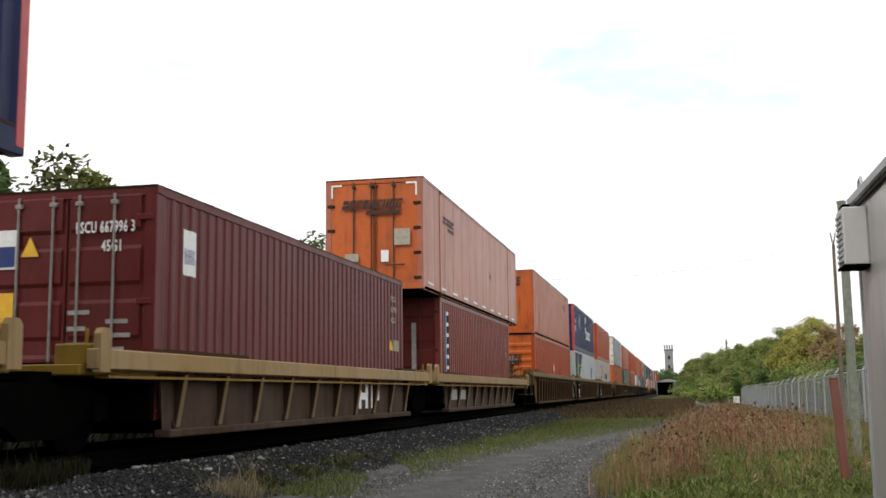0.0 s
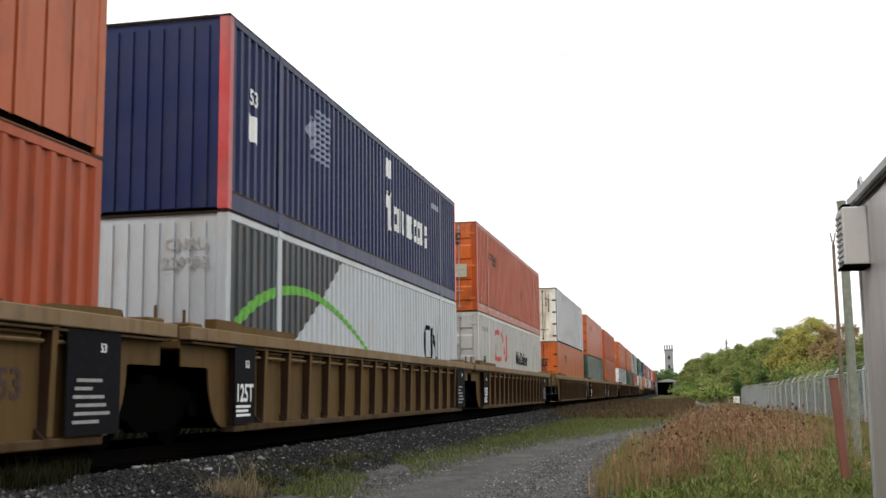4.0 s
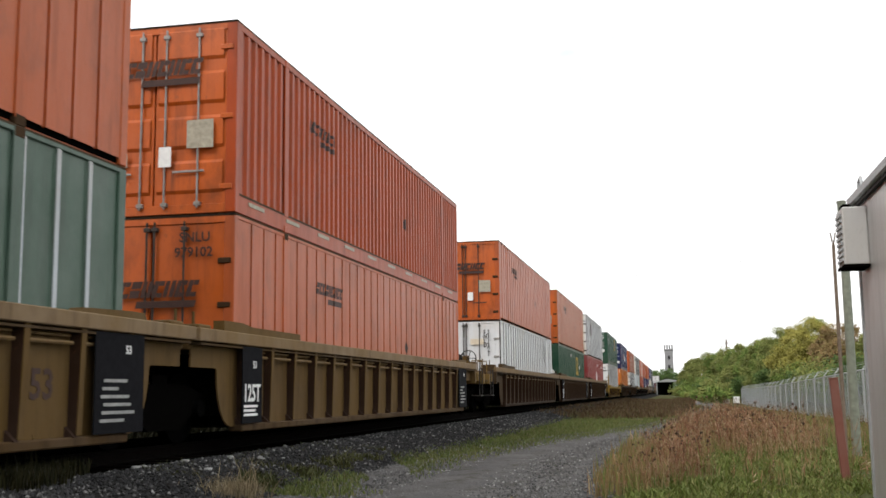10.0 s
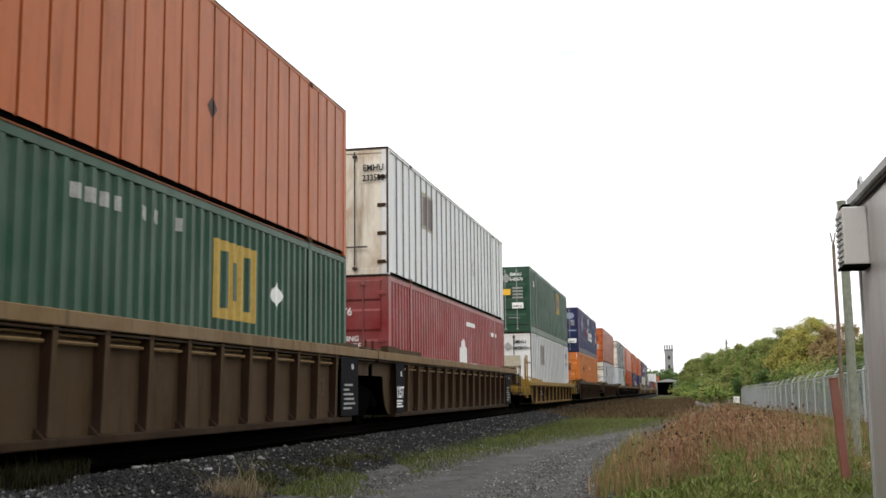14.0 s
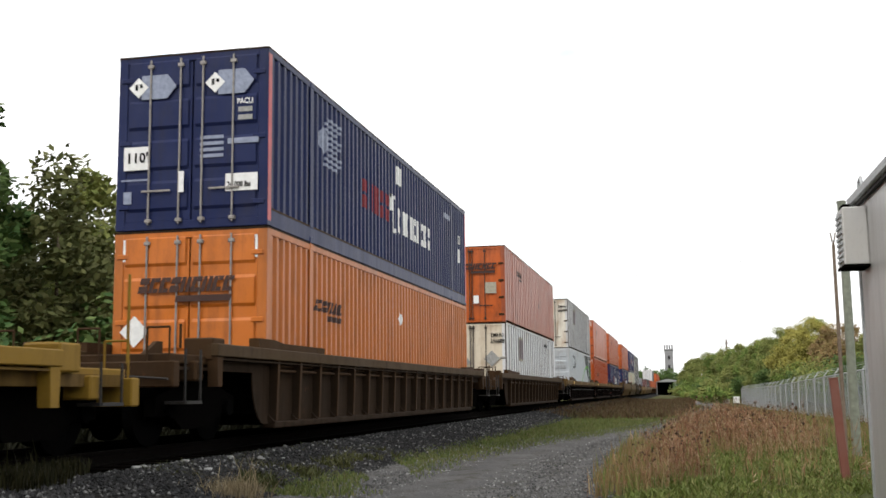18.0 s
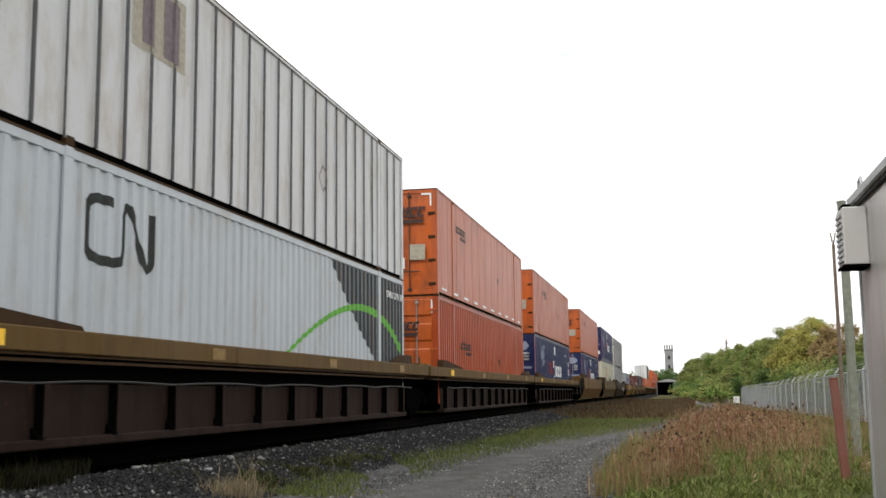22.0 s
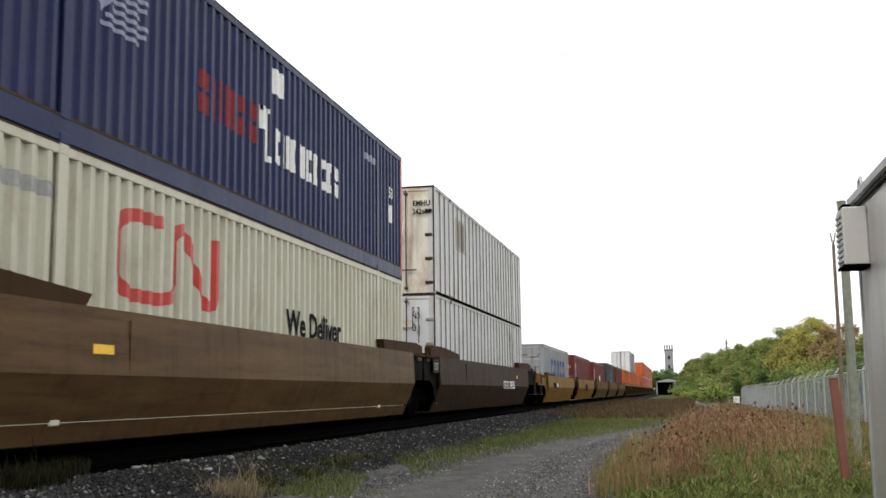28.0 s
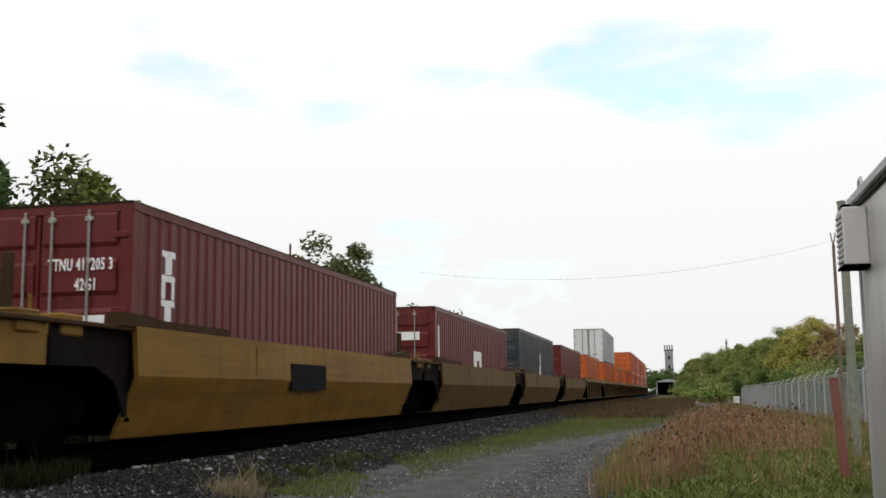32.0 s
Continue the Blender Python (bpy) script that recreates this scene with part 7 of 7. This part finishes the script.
# ---- distance ----
tower = thing("tower", "distant pale concrete tower with a battlemented top", "tower")
part("shaft", box(-6.6, 696, 0, -1.3, 704, 27.6, 0.2), M["concrete"], tower)
for i in range(4):
    part("parapet_block", box(-6.9 + i * 1.55, 695.7, 27.6, -6.0 + i * 1.55, 704.3, 30.2, 0.1), M["concrete"], tower)
part("cornice", box(-6.9, 695.7, 26.8, -1.0, 704.3, 27.7, 0.1), M["concrete"], tower)
for i in range(3):
    part("window", box(-4.6, 695.9, 9 + i * 6.0, -3.3, 696.05, 11.5 + i * 6.0), M["black"], tower)
shed = thing("shed", "low grey shed with a dark open front beyond the line", "shed")
part("roof", prism([(-5.6, 3.6), (-2.4, 4.4), (1.2, 3.9), (1.2, 3.6)], 298, 310), M["shed"], shed)
part("side_wall", box(-0.8, 300, 0, 1.2, 309, 3.7), M["mark_white"], shed)
part("wall", box(-5.4, 306, 0, -0.8, 309, 3.7), M["dark"], shed)
part("post", box(-5.4, 300, 0, -5.1, 300.3, 3.7), M["shed"], shed)
lone = thing("utility_pole", "weathered timber pole above the wood", "pole")
part("shaft", rod((11.44, 250, 0), (11.44, 250, 12.6), 0.22, 8, 0.16), M["timber"], lone)
part("cross_arm", box(11.1, 249.9, 11.6, 11.8, 250.1, 11.85), M["timber"], lone)
def wire_z(x):
    return WIRE[0] * x * x + WIRE[1] * x + WIRE[2]


WIRE = (0.006321, 0.086666, 9.8691)
for x in (-29.8, 30.0):
    lone = thing("utility_pole", "thin timber pole that carries a wire over the line", "pole")
    part("shaft", rod((x, 80, -0.2), (x, 80, wire_z(x) + 0.25), 0.13, 8, 0.1), M["timber"], lone)
    part("insulator", rod((x, 80, wire_z(x) + 0.2), (x, 80, wire_z(x) + 0.4), 0.05, 8), M["galv"], lone)
wire = thing("overhead_wire", "thin overhead wire crossing the line between two poles", "wire")
bm = bmesh.new()
for i in range(24):
    xa, xb = -29.8 + 59.8 * i / 24, -29.8 + 59.8 * (i + 1) / 24
    rod((xa, 80, wire_z(xa)), (xb, 80, wire_z(xb)), 0.007, 5, bm=bm)
part("cable", bm, M["black"], wire)
markers = [(4.85, 112), (5.85, 112)]
for x, y in markers:
    b = thing("marker_block", "small white concrete marker beside the track", "marker")
    part("block", box(x - 0.3, y - 0.2, ground_z(x, y) - 0.05, x + 0.3, y + 0.2, 0.5, 0.03), M["mark_white"], b)


# ---- motion ----
def motions():
    """Every car and container rolls along the track with the train."""
    for ob, y, z in MOVING:
        walk(ob, [(t, pose(TRACK, y - d, RAIL + z)) for t, d in ROLLED])


motions()
